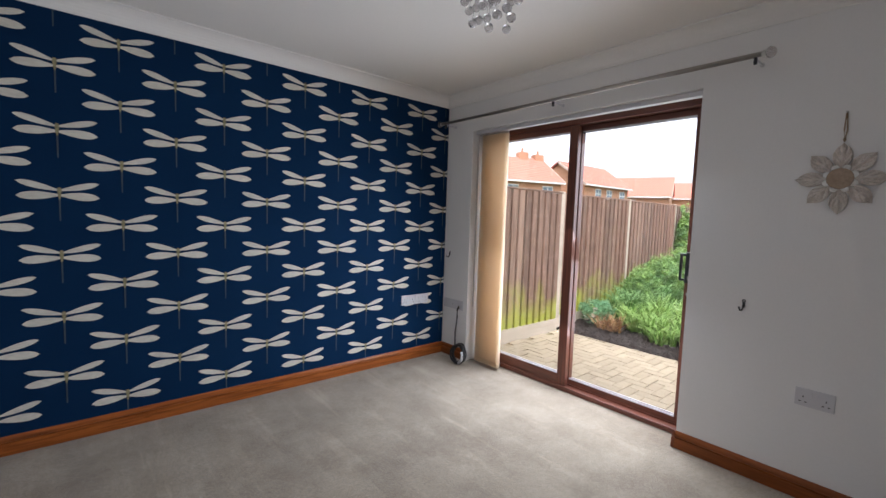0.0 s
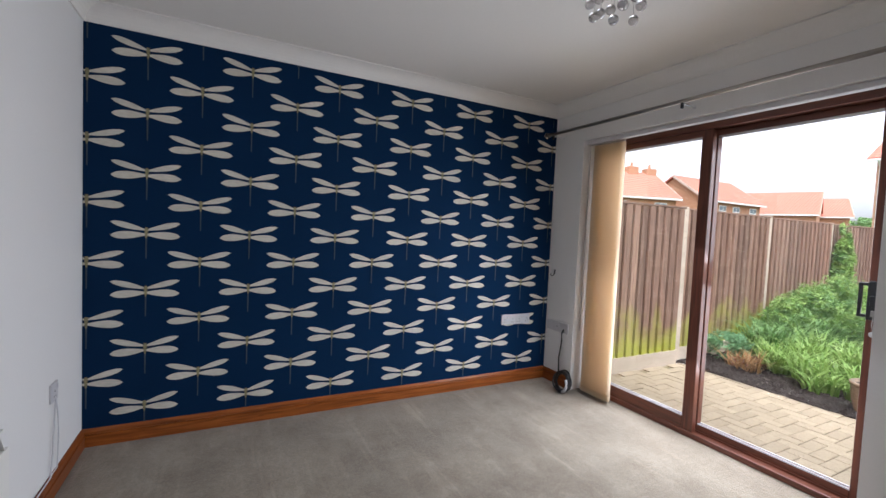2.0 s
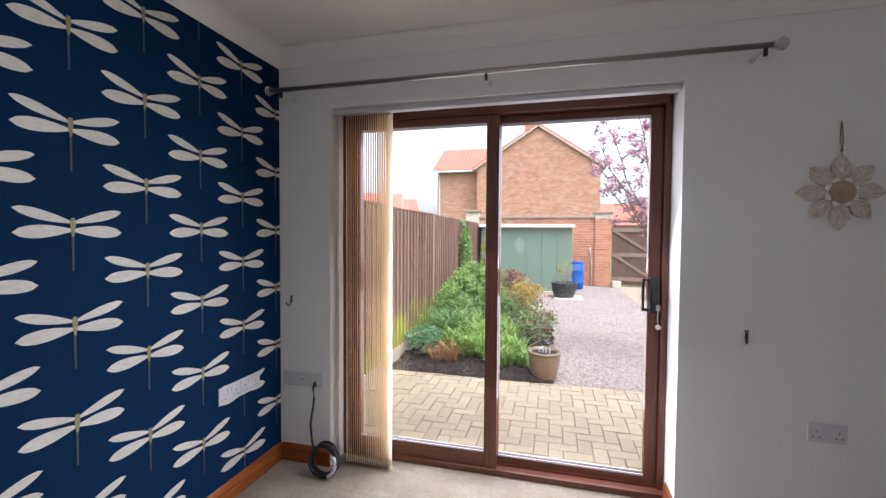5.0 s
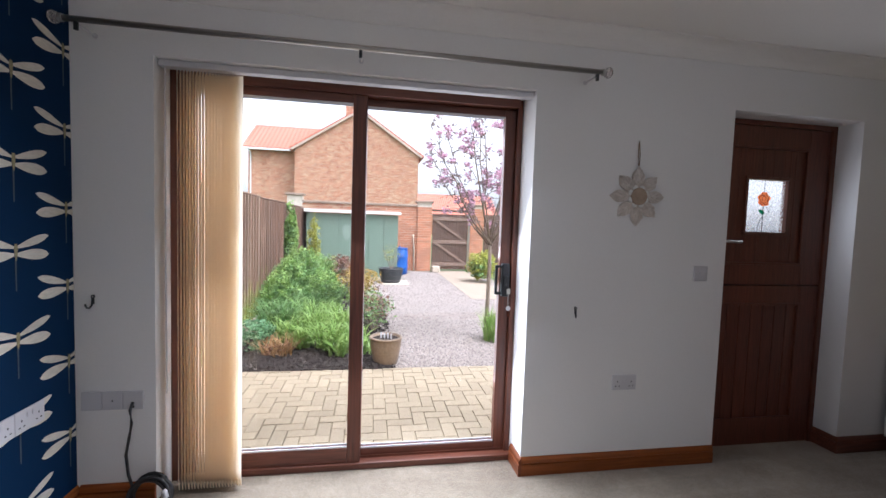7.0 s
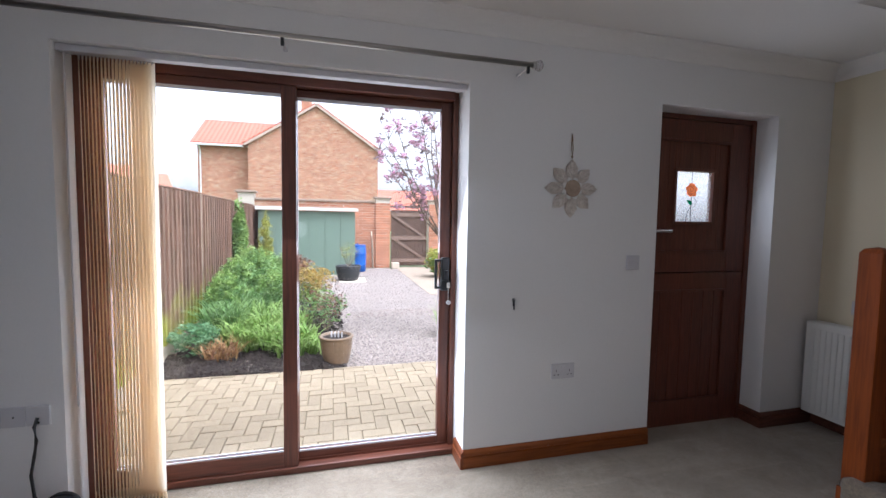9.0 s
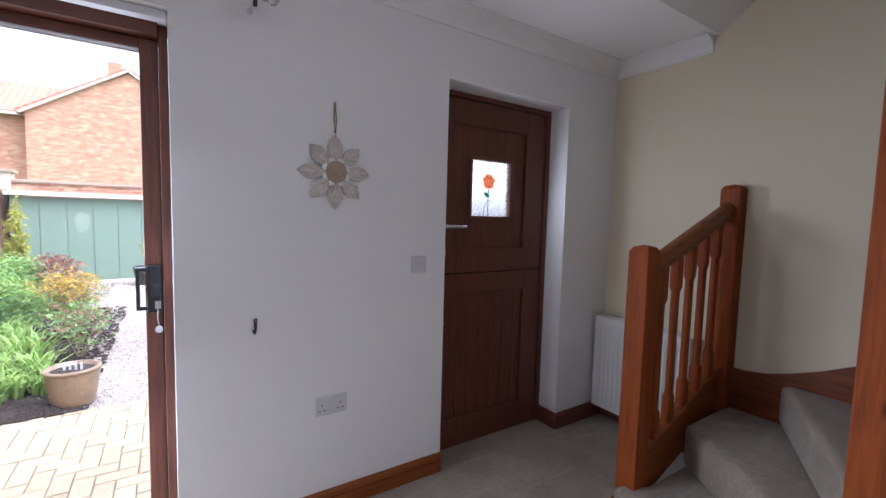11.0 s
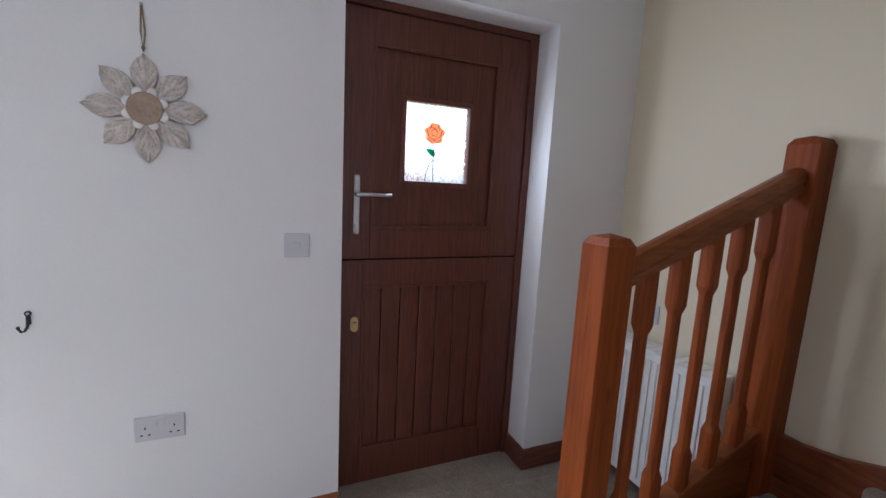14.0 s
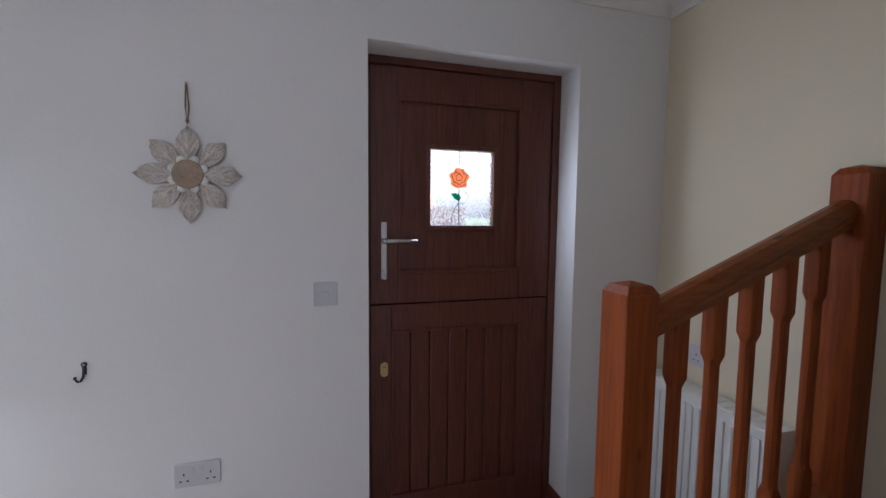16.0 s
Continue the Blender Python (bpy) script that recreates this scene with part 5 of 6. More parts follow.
M_FARWALL = surface("far_brick", (0.46, 0.235, 0.135), rough=0.9, fine=4, fine_amt=0.12, broad=0.5, broad_amt=0.1, bump=0)
M_FARPANE = surface("far_window_pane", (0.20, 0.24, 0.28), rough=0.1, fine=2, fine_amt=0.1, bump=0)

# ---- ground ----
DROP = -0.055
bm = B(-60, 260, -160, 200, GROUND - 0.4, GROUND - 0.05)
single("ground", bm, surface("far_grass", (0.09, 0.12, 0.04), rough=1.0, fine=3, fine_amt=0.2, broad=0.1, broad_amt=0.1, bump=0.3, bump_dist=0.02), "grassy earth that runs to the horizon", "ground", kind="structure")
single("patio_bed", B(OUT, 4.95, -3.0, 3.34, GROUND - 0.06, GROUND - 0.014), M_JOINT, "sandy joints under the block paving", "patio", kind="structure")


def fence_y(x):
    return 3.345 + 0.036 * (x - 5.0)


def heap(x0, x1, ylo, yhi, nx, ny, z, rough, seed):
    """Uneven earth between two edges; ylo and yhi give the edges at x."""
    bm = bmesh.new()
    rows = []
    for i in range(nx + 1):
        x = x0 + (x1 - x0) * i / nx
        row = []
        for j in range(ny + 1):
            y = ylo(x) + (yhi(x) - ylo(x)) * j / ny
            edge = min(i, nx - i, j, ny - j)
            h = rough * (noise.noise((x * 3, y * 3, seed)) + 0.8 * noise.noise((x * 14, y * 14, seed)) + 0.5 * noise.noise((x * 31, y * 31, seed)))
            row.append(bm.verts.new((x, y, z + (h + rough * 0.6 if edge else -0.01))))
        rows.append(row)
    for a, b in zip(rows, rows[1:]):
        for j in range(ny):
            bm.faces.new((a[j], b[j], b[j + 1], a[j + 1]))
    return bm


single("soil_bed", heap(4.95, 11.6, lambda x: 1.55 + 0.10 * (x - 5) if x < 8 else 1.85 + 0.15 * (x - 8), lambda x: fence_y(x) - 0.02, 170, 70, GROUND - 0.002, 0.045, 3.0), M_SOIL, "dark bare garden soil along the fence", "soil bed", kind="structure")
single("gravel_bed", B(4.95, 13.9, -1.6, 1.9, GROUND - 0.06, GROUND - 0.012), M_GBED, "fine bed of the gravel yard", "gravel", kind="structure")


def stones(n, x0, x1, y0, y1, keep, seed, size):
    """Loose stones, each a squashed eight-cornered lump."""
    rng = np.random.default_rng(seed)
    base = np.array([(1, 0, 0), (-1, 0, 0), (0, 1, 0), (0, -1, 0), (0, 0, 1), (0.6, 0.6, 0.5), (-0.6, -0.6, 0.5)], float)
    tri = np.array([(0, 5, 4), (5, 2, 4), (2, 1, 4), (1, 6, 4), (6, 3, 4), (3, 0, 4), (0, 2, 5), (1, 3, 6)])
    u = rng.random(n) ** 1.6
    x = x0 + (x1 - x0) * u
    y = y0 + (y1 - y0) * rng.random(n)
    ok = keep(x, y)
    x, y = x[ok], y[ok]
    m = len(x)
    r = size * (0.6 + 0.8 * rng.random(m)) * (1 + 0.07 * (x - x0))
    a = rng.random(m) * 2 * np.pi
    v = base[None] * (r[:, None] * np.stack([np.ones(m), 0.55 + 0.45 * rng.random(m), 0.4 + 0.4 * rng.random(m)], 1))[:, None, :]
    c, s = np.cos(a)[:, None], np.sin(a)[:, None]
    vx, vy = v[..., 0] * c - v[..., 1] * s + x[:, None], v[..., 0] * s + v[..., 1] * c + y[:, None]
    vz = v[..., 2] + GROUND - 0.012
    verts = np.stack([vx, vy, vz], -1).reshape(-1, 3)
    faces = (tri[None] + (np.arange(m) * 7)[:, None, None]).reshape(-1, 3)
    me = bpy.data.meshes.new("stones")
    me.from_pydata(verts.tolist(), [], faces.tolist())
    return me


def in_yard(x, y):
    edge = np.where(x < 8, 1.50 + 0.10 * (x - 5), 1.85 + 0.15 * (x - 8))
    return (y < edge) & ~((x > 9.0) & (y < -0.28))


me = stones(26000, 4.96, 13.6, -1.3, 2.4, in_yard, 5, 0.013)
me.materials.append(M_GRAVEL)
gr = new("gravel", me)
gr.location.z = DROP
tagged(gr, "pinkish grey loose gravel over the yard", "gravel", kind="stuff")
me = stones(700, 4.96, 7.5, 1.5, 3.3, lambda x, y: x > 0, 9, 0.010)
me.materials.append(M_GRAVEL)
gr = new("soil_pebbles", me)
gr.location.z = DROP + 0.022
tagged(gr, "small pale pebbles on dark soil", "pebbles", kind="stuff")
me = stones(5200, 4.96, 9.0, 1.52, 3.3, lambda x, y: x > 0, 12, 0.020)
me.materials.append(M_SOIL)
gr = new("soil_clods", me)
gr.location.z = DROP + 0.018
tagged(gr, "dark crumbly clods on bare soil", "soil", kind="stuff")
single("gate_path", B(9.0, 14.05, -1.25, -0.28, GROUND - 0.05, GROUND - 0.004), surface("tan_path", (0.36, 0.285, 0.215), rough=0.9, fine=30, fine_amt=0.15, broad=3, broad_amt=0.12, bump=0.3), "tan paved path to the gate", "path", kind="structure")


# ---- fence ----
def fence_run(x0, x1):
    """One panel of upright feather-edged boards on a gravel board."""
    L = x1 - x0
    t = fence
    part("gravel_board", B(x0, x1, fence_y(x0) - 0.02, fence_y(x0) + 0.03, GROUND - 0.03, 0.06, 0.004), M_CONC, t, "pale concrete gravel board")
    n = round(L / 0.122)
    for i in range(n):
        a = x0 + L * i / n
        b = a + L / n - 0.020
        y = fence_y(x0)
        top = 1.70 + 0.004 * math.sin(i * 1.3)
        bm = prism(bmesh.new(), [(a, y - 0.026), (b, y - 0.010), (b, y + 0.006), (a, y + 0.002)], "z", 0.062, top)
        part("board", bm, M_FENCE, t)
    part("capping", B(x0, x1, fence_y(x0) - 0.02, fence_y(x0) + 0.03, 1.705, 1.725, 0.003), M_FENCE, t)
    # added dark backing that keeps the gaps between boards dark; not a fence part
    for i in range(n):
        a = x0 + L * (i + 0.5) / n
        part("back_board", B(a + 0.002, a + L / n - 0.002 if i < n - 1 else x1, fence_y(x0) + 0.040, fence_y(x0) + 0.052, 0.062, 1.69), M_GATE, t)
    part("arris_rail", B(x0, x1, fence_y(x0) + 0.053, fence_y(x0) + 0.09, 0.85, 0.93), M_FENCE, t)


fence = thing("garden_fence", (7.0, 3.4, GROUND), "weathered brown feather-edge fence with concrete posts, green algae below", "fence")
POSTS = [2.98, 4.96, 6.95, 9.0, 11.45]
for a, b in zip(POSTS, POSTS[1:]):
    fence_run(a + 0.05, b - 0.05)
fence_run(11.5, 13.85)
for x in POSTS:
    y = fence_y(x)
    bm = B(x - 0.05, x + 0.05, y - 0.055, y + 0.055, GROUND - 0.1, 1.735, 0.008)
    part("post", bm, M_CONC, fence, "pale concrete post")

# ---- shed ----
shed = thing("shed", (12.6, 2.3, GROUND), "green painted timber shed with a white roof edge", "shed")
SR = Matrix.Translation((12.0, 2.25, 0)) @ Matrix.Rotation(radians(7), 4, "Z") @ Matrix.Translation((-12.0, -2.25, 0))


def shed_part(name, bm, m, label="", parent=shed):
    bmesh.ops.transform(bm, matrix=SR, verts=bm.verts)
    return part(name, bm, m, parent, label)


shed_part("body", B(12.02, 13.4, 1.07, 3.43, GROUND, 1.60), M_SHED)
nb = 6
for i in range(nb):
    y0 = 1.06 + 2.38 * i / nb
    shed_part("board", B(12.0, 12.02, y0 + 0.004, y0 + 2.38 / nb - 0.004, GROUND + 0.02, 1.60, 0.004), M_SHED)
shed_part("roof", prism(bmesh.new(), [(11.90, 1.61), (13.5, 1.64), (13.5, 1.70), (11.90, 1.67)], "y", 1.0, 3.5), M_CONC)
shed_part("fascia", B(11.87, 11.9, 1.02, 3.50, 1.615, 1.69, 0.004), M_WHITE, "white roof edge board")
patch = bmesh.new()
patch.faces.new([patch.verts.new((11.997, 2.42 + 0.12 * math.cos(a) * (1 + 0.12 * math.sin(3 * a)), 1.12 + 0.20 * math.sin(a) * (1 + 0.1 * math.cos(5 * a)))) for a in (2 * math.pi * i / 24 for i in range(24))])
shed_part("pale_patch", patch, M_PATCH, "pale patch on the shed boards")
shed_part("plinth", B(11.95, 12.02, 1.0, 3.45, GROUND - 0.05, GROUND + 0.03, 0.004), M_CONC)

# ---- brick boundary wall, gate and gate piers ----
WX = 14.0
gwall = thing("garden_wall", (WX, 2.2, GROUND), "red brick boundary wall with stone capping", "garden wall", kind="structure")
part("core", B(WX + 0.008, WX + 0.21, 0.1, 4.2, GROUND - 0.1, 1.93), M_MORTAR, gwall)
part("capping", B(WX - 0.05, WX + 0.27, 0.36, 4.2, 1.93, 2.0, 0.012), M_CAPST, gwall)
part("far_brickwork", B(WX - 0.004, WX + 0.006, 1.35, 4.2, GROUND, 1.93), M_BRICK, gwall)


def pier(name, y0, y1, z1, label):
    t = thing(name, (WX, (y0 + y1) / 2, GROUND), label, "gate pier", "brick gate piers")
    part("core", B(WX - 0.062, WX + 0.26, y0 + 0.008, y1 - 0.008, GROUND - 0.1, z1 - 0.07), M_MORTAR, t)
    bm = B(WX - 0.12, WX + 0.32, y0 - 0.05, y1 + 0.05, z1 - 0.07, z1, 0.015)
    part("cap", bm, M_CAPST, t, "weathered stone cap")
    return t


p1 = pier("gate_pier", -0.10, 0.36, 2.13, "red brick gate pier with a stone cap")
p2 = pier("gate_pier", -1.80, -1.34, 2.08, "red brick gate pier with a stone cap")
p3 = pier("gate_pier", 3.85, 4.3, 2.2, "red brick gate pier with a stone cap")
gate = thing("garden_gate", (WX + 0.05, -0.72, GROUND), "brown boarded garden gate with diagonal braces, shut", "gate")
for i in range(9):
    y0 = -1.30 + 1.16 * i / 9
    part("board", B(WX + 0.06, WX + 0.08, y0 + 0.002, y0 + 1.16 / 9 - 0.002, GROUND + 0.05, 1.72, 0.003), M_GATE, gate)
for z in (0.06, 0.78, 1.52):
    part("ledge", B(WX + 0.03, WX + 0.06, -1.29, -0.14, z, z + 0.11, 0.004), M_BRACE, gate)
for z0 in (0.17, 0.89):
    part("brace", prism(bmesh.new(), [(-0.20, z0 + 0.62), (-0.32, z0 + 0.62), (-1.26, z0 + 0.0), (-1.14, z0)], "x", WX + 0.032, WX + 0.058), M_BRACE, gate)
single("gate_lintel_rail", B(WX + 0.02, WX + 0.10, -1.34, -0.10, 1.80, 1.87, 0.005), M_GATE, "brown timber rail over the gate", "rail")
single("drain_pipe", tube(bmesh.new(), [(WX - 0.09, 0.44, GROUND), (WX - 0.09, 0.46, 0.6), (WX - 0.05, 0.48, 1.05)], 0.03, 10), M_CONC, "thin pale pipe against the brick wall", "pipe", smooth=True)
side = thing("side_fence", (WX, -3.2, GROUND), "dark brown board fence beside the gate pier", "fence")
for i in range(18):
    y0 = -4.6 + 0.154 * i
    part("board", B(WX + 0.02, WX + 0.04, y0, y0 + 0.15, GROUND, 1.75, 0.003), M_GATE, side)


# ---- brick gable house behind ----
DROP = -0.18
HX = 32.0
house = thing("gable_house", (HX + 4, 3.0, GROUND), "two-storey red brick house with an orange pantile roof", "house")
gL, gR, gA = (7.2, 6.62), (-1.55, 6.55), (2.75, 9.45)
part("gable_wall", prism(bmesh.new(), [(gR[0], GROUND), (gL[0], GROUND), (gL[0], gL[1]), (gA[0], gA[1] - 0.15), (gR[0], gR[1])], "x", HX, HX + 0.3), M_BRICK, house)


def slope(x0, x1, a, b, th=0.16):
    """A roof slope between two eave and ridge points in the y-z plane."""
    d = Vector((b[0] - a[0], b[1] - a[1])).normalized()
    n = Vector((-d.y, d.x))
    if n.y < 0:
        n = -n
    return prism(bmesh.new(), [(a[0], a[1]), (b[0], b[1]), (b[0] + n.x * th, b[1] + n.y * th), (a[0] + n.x * th, a[1] + n.y * th)], "x", x0, x1)


part("roof", slope(HX - 0.08, HX + 10, (gL[0] + 0.35, gL[1] - 0.22), gA), M_ROOF, house)
part("roof", slope(HX - 0.08, HX + 10, (gR[0] - 0.35, gR[1] - 0.22), gA), M_ROOF, house)
for a in (gL, gR):
    s_ = 1 if a is gL else -1
    d = Vector((gA[0] - a[0], gA[1] - a[1])).normalized()
    n = Vector((-d.y, d.x)) if s_ < 0 else Vector((d.y, -d.x))
    q = [(a[0] + s_ * 0.25 - n.x * 0.1, a[1] - 0.17 - n.y * 0.1), (gA[0] - n.x * 0.1, gA[1] + 0.02 - n.y * 0.1), (gA[0] + n.x * 0.05, gA[1] + 0.02 + n.y * 0.05), (a[0] + s_ * 0.25 + n.x * 0.05, a[1] - 0.17 + n.y * 0.05)]
    part("verge", prism(bmesh.new(), q, "x", HX - 0.16, HX - 0.02), M_VERGE, house, "pale mortared verge")
part("side_wall", B(HX + 0.3, HX + 10, gR[0], gR[0] + 0.3, GROUND, 6.0), M_BRICKX, house)
part("side_wall", B(HX + 0.3, HX + 1.6, gL[0] - 0.3, gL[0], GROUND, 6.0), M_BRICKX, house)
wingx = HX + 1.2
part("wing_wall", B(wingx, wingx + 0.3, gL[0], 10.60, GROUND, 6.50), M_BRICK, house)
part("wing_side_wall", B(wingx + 0.3, wingx + 7, 10.30, 10.60, GROUND, 6.50), M_BRICKX, house)
part("wing_roof", prism(bmesh.new(), [(wingx - 0.35, 6.46), (wingx + 3.4, 8.75), (wingx + 3.4, 8.9), (wingx - 0.35, 6.62)], "y", 4.5, 10.95), M_ROOF, house)
part("wing_roof", prism(bmesh.new(), [(wingx + 7.2, 6.46), (wingx + 3.4, 8.75), (wingx + 3.4, 8.9), (wingx + 7.2, 6.62)], "y", 4.5, 10.95), M_ROOF, house)
part("gutter", B(wingx - 0.45, wingx - 0.33, gL[0] + 0.1, 10.9, 6.40, 6.54, 0.02), M_WHITE, house, "white gutter")
part("downpipe", tube(bmesh.new(), [(wingx - 0.36, 10.45, 6.42), (wingx - 0.07, 10.42, 6.1), (wingx - 0.07, 10.42, GROUND)], 0.05, 8), M_WHITE, house, "white downpipe")
bm = B(HX + 3.0, HX + 3.9, 3.2, 3.95, 9.0, 10.6, 0.02)
lathe(bm, [(0.13, 10.6), (0.10, 10.9)], (HX + 3.4, 3.55, 0), "z", 10)
part("chimney", bm, M_BRICK, house)


# ---- terraces beyond the fence ----
def far_house(at, yaw, w, d, eave, ridge, windows, chimneys, label):
    """A small house: its front, w wide, faces down its own -y."""
    t = thing("terraced_house", (at[0], at[1], GROUND), label, "house", "terraced houses beyond the fence")
    rot = Matrix.Translation((at[0], at[1], 0)) @ Matrix.Rotation(radians(yaw), 4, "Z")

    def put(name, bm, m, label="", parent=t):
        bmesh.ops.transform(bm, matrix=rot, verts=bm.verts)
        return part(name, bm, m, parent, label)
    put("wall", prism(bmesh.new(), [(0.0, GROUND), (d, GROUND), (d, eave), (d / 2, ridge - 0.1), (0.0, eave)], "x", -w / 2, w / 2), M_FARWALL)
    k = (ridge - eave) / (d / 2)
    put("roof", prism(bmesh.new(), [(-0.4, eave - 0.4 * k), (d / 2, ridge), (d + 0.4, eave - 0.4 * k), (d + 0.4, eave - 0.4 * k + 0.2), (d / 2, ridge + 0.2), (-0.4, eave - 0.4 * k + 0.2)], "x", -w / 2 - 0.3, w / 2 + 0.3), M_ROOF)
    for x in (-w / 2 - 0.36, w / 2 + 0.30):
        put("verge", prism(bmesh.new(), [(-0.4, eave - 0.4 * k - 0.1), (d / 2, ridge - 0.1), (d / 2, ridge + 0.22), (-0.4, eave - 0.4 * k + 0.22)], "x", x, x + 0.06), M_VERGE, "pale mortared verge")
    put("gutter", B(-w / 2 - 0.3, w / 2 + 0.3, -0.52, -0.38, eave - 0.4 * k - 0.02, eave - 0.4 * k + 0.14), M_WHITE, "white gutter")
    for x in windows:
        fr = put("window", B(x - 0.65, x + 0.65, -0.06, 0.02, eave - 1.75, eave - 0.55), M_WHITE, "white window frame")
        for s_ in (-0.31, 0.31):
            for z in (eave - 1.65, eave - 1.1):
                put("pane", B(x + s_ - 0.26, x + s_ + 0.26, -0.075, -0.062, z, z + 0.46), M_FARPANE, "dark pane", fr)
    for x, h in chimneys:
        ch = B(x - 0.6, x + 0.6, d / 2 - 0.45, d / 2 + 0.45, ridge - 0.6, ridge + h, 0.03)
        lathe(ch, [(0.16, ridge + h), (0.12, ridge + h + 0.5)], (x, d / 2, 0), "z", 8)
        put("chimney", ch, M_FARWALL)
    return t


far_house((32.3, 29.7), -18.7, 16.0, 8.5, 5.55, 8.3, (2.0, 6.3), ((5.6, 0.75), (7.7, 0.6)), "red brick terraced house with orange roof and two chimneys")
far_house((51.1, 27.8), -0.7, 10.5, 7.5, 5.95, 8.6, (-2.2, 0.4, 3.7), (), "red brick house with an orange roof and white windows")
far_house((61.4, 28.6), -71, 8.0, 9.0, 5.25, 8.1, (-1.0,), (), "long low house with an orange tiled roof")
far_house((69.5, 29.3), -63, 10.0, 9.0, 5.4, 7.9, (), (), "distant house with an orange tiled roof")
far_house((60.0, -8.0), -90, 16.0, 9.0, 3.0, 5.8, (-3.0,), (), "low bungalow with an orange roof beyond the gate")

# ---- plants ----
DROP = -0.055

def blades(n, at, spread, height, width, seed, lean=0.6, base_r=0.1, segs=4):
    """Long arching leaves that spring from one crown."""
    rng = np.random.default_rng(seed)
    verts, faces = [], []
    for i in range(n):
        a = rng.random() * 2 * np.pi
        r0 = base_r * np.sqrt(rng.random())
        b0 = rng.random() * 2 * np.pi
        L = height * (0.6 + 0.6 * rng.random())
        out = spread * (0.35 + 0.9 * rng.random())
        w = width * (0.7 + 0.6 * rng.random())
        px, py = at[0] + r0 * np.cos(b0), at[1] + r0 * np.sin(b0)
        k = len(verts)
        for s in range(segs + 1):
            t = s / segs
            h = L * (t * (1.55 - lean * t))
            o = out * t ** 1.5
            ww = w * (1 - t ** 2.2) + 0.0008
            cx, cy, cz = px + o * np.cos(a), py + o * np.sin(a), at[2] + h
            verts.append((cx - ww * np.sin(a), cy + ww * np.cos(a), cz))
            verts.append((cx + ww * np.sin(a), cy - ww * np.cos(a), cz + 0.15 * ww))
        for s in range(segs):
            q = k + 2 * s
            faces.append((q, q + 1, q + 3, q + 2))
    return verts, faces


def leaves(n, at, size, shape, seed, hollow=0.35, points=()):
    """Small leaves through a rounded, gappy volume. shape: half-widths in x, y and z."""
    rng = np.random.default_rng(seed)
    verts, faces = [], []
    made = 0
    while made < n:
        d = rng.normal(size=3)
        d /= np.linalg.norm(d)
        r = hollow + (1 - hollow) * rng.random() ** 0.6
        p = d * r * np.array(shape) * (0.8 + 0.35 * noise.noise((d[0] * 2.2 + seed, d[1] * 2.2, d[2] * 2.2)))
        if noise.noise((p[0] * 7 + seed, p[1] * 7, p[2] * 7)) < -0.12:
            continue
        made += 1
        p = p + np.array(at)
        u = rng.normal(size=3)
        u[2] *= 0.5
        u /= np.linalg.norm(u)
        v = np.cross(u, rng.normal(size=3))
        v /= np.linalg.norm(v) + 1e-6
        s = size * (0.6 + 0.8 * rng.random())
        k = len(verts)
        w = np.cross(u, v) * s * 0.12
        for q in (p - u * s, p + v * s * 0.42 + w, p + u * s, p - v * s * 0.42 + w):
            verts.append(tuple(q))
        faces.append((k, k + 1, k + 2, k + 3))
    return verts, faces


def plant(name, at, label, category, pieces, group=""):
    """pieces: (part name, (verts, faces), material)."""
    t = thing(name, at, label, category, group)
    for nm, (v, f), m in pieces:
        me = bpy.data.meshes.new(nm)
        me.from_pydata([(a - at[0], b - at[1], c - at[2]) for a, b, c in v], [], f)
        me.materials.append(m)
        ob = new(nm, me)
        ob.parent = t
        ORG[ob] = Vector(at)
    return t


def stems(t, tips, base, r=0.004):
    bm = bmesh.new()
    for p in tips:
        mid = ((base[0] + p[0]) / 2 + 0.02, (base[1] + p[1]) / 2, (base[2] * 0.45 + p[2] * 0.55))
        tube(bm, [base, mid, p], [r, r * 0.8, r * 0.5], 5, False)
    part("stem", bm, M_BARK, t)


GZ = GROUND
rs = np.random.default_rng(21)
for i, (x, y, h, sp, n) in enumerate(((5.62, 2.28, 0.42, 0.30, 110), (5.75, 1.98, 0.36, 0.26, 90), (6.05, 2.45, 0.46, 0.32, 110), (6.2, 2.1, 0.44, 0.30, 100),
                                       (6.5, 2.6, 0.52, 0.34, 100), (6.6, 2.25, 0.46, 0.30, 90), (5.5, 1.82, 0.26, 0.22, 60), (5.42, 2.10, 0.30, 0.26, 90), (5.9, 2.72, 0.40, 0.28, 90), (5.72, 2.55, 0.34, 0.26, 90), (6.9, 2.4, 0.44, 0.30, 80))):
    plant("day_lily", (x, y, GZ), "clump of bright green strap-leaved perennial", "plant",
          [("leaf_clump", blades(n, (x, y, GZ), sp, h, 0.010, 100 + i, 0.85, 0.13), L_LILY)], "strap-leaved clumps")
for i, (x, y, h, sp, n) in enumerate(((6.25, 2.95, 0.62, 0.34, 150), (6.75, 3.0, 0.72, 0.36, 150), (7.2, 2.8, 0.70, 0.34, 130))):
    plant("iris", (x, y, GZ), "clump of narrow dark green arching leaves", "plant",
          [("leaf_clump", blades(n + 60, (x, y, GZ), sp * 1.3, h, 0.009, 200 + i, 0.92, 0.20, 6), L_DEEP)], "narrow-leaved clumps")
t = plant("heather_bush", (5.62, 3.08, GZ), "low feathery grey-green bush by the fence", "shrub",
          [("foliage", leaves(1500, (5.62, 3.08, GZ + 0.2), 0.024, (0.30, 0.27, 0.22), 31), L_BLUE)])
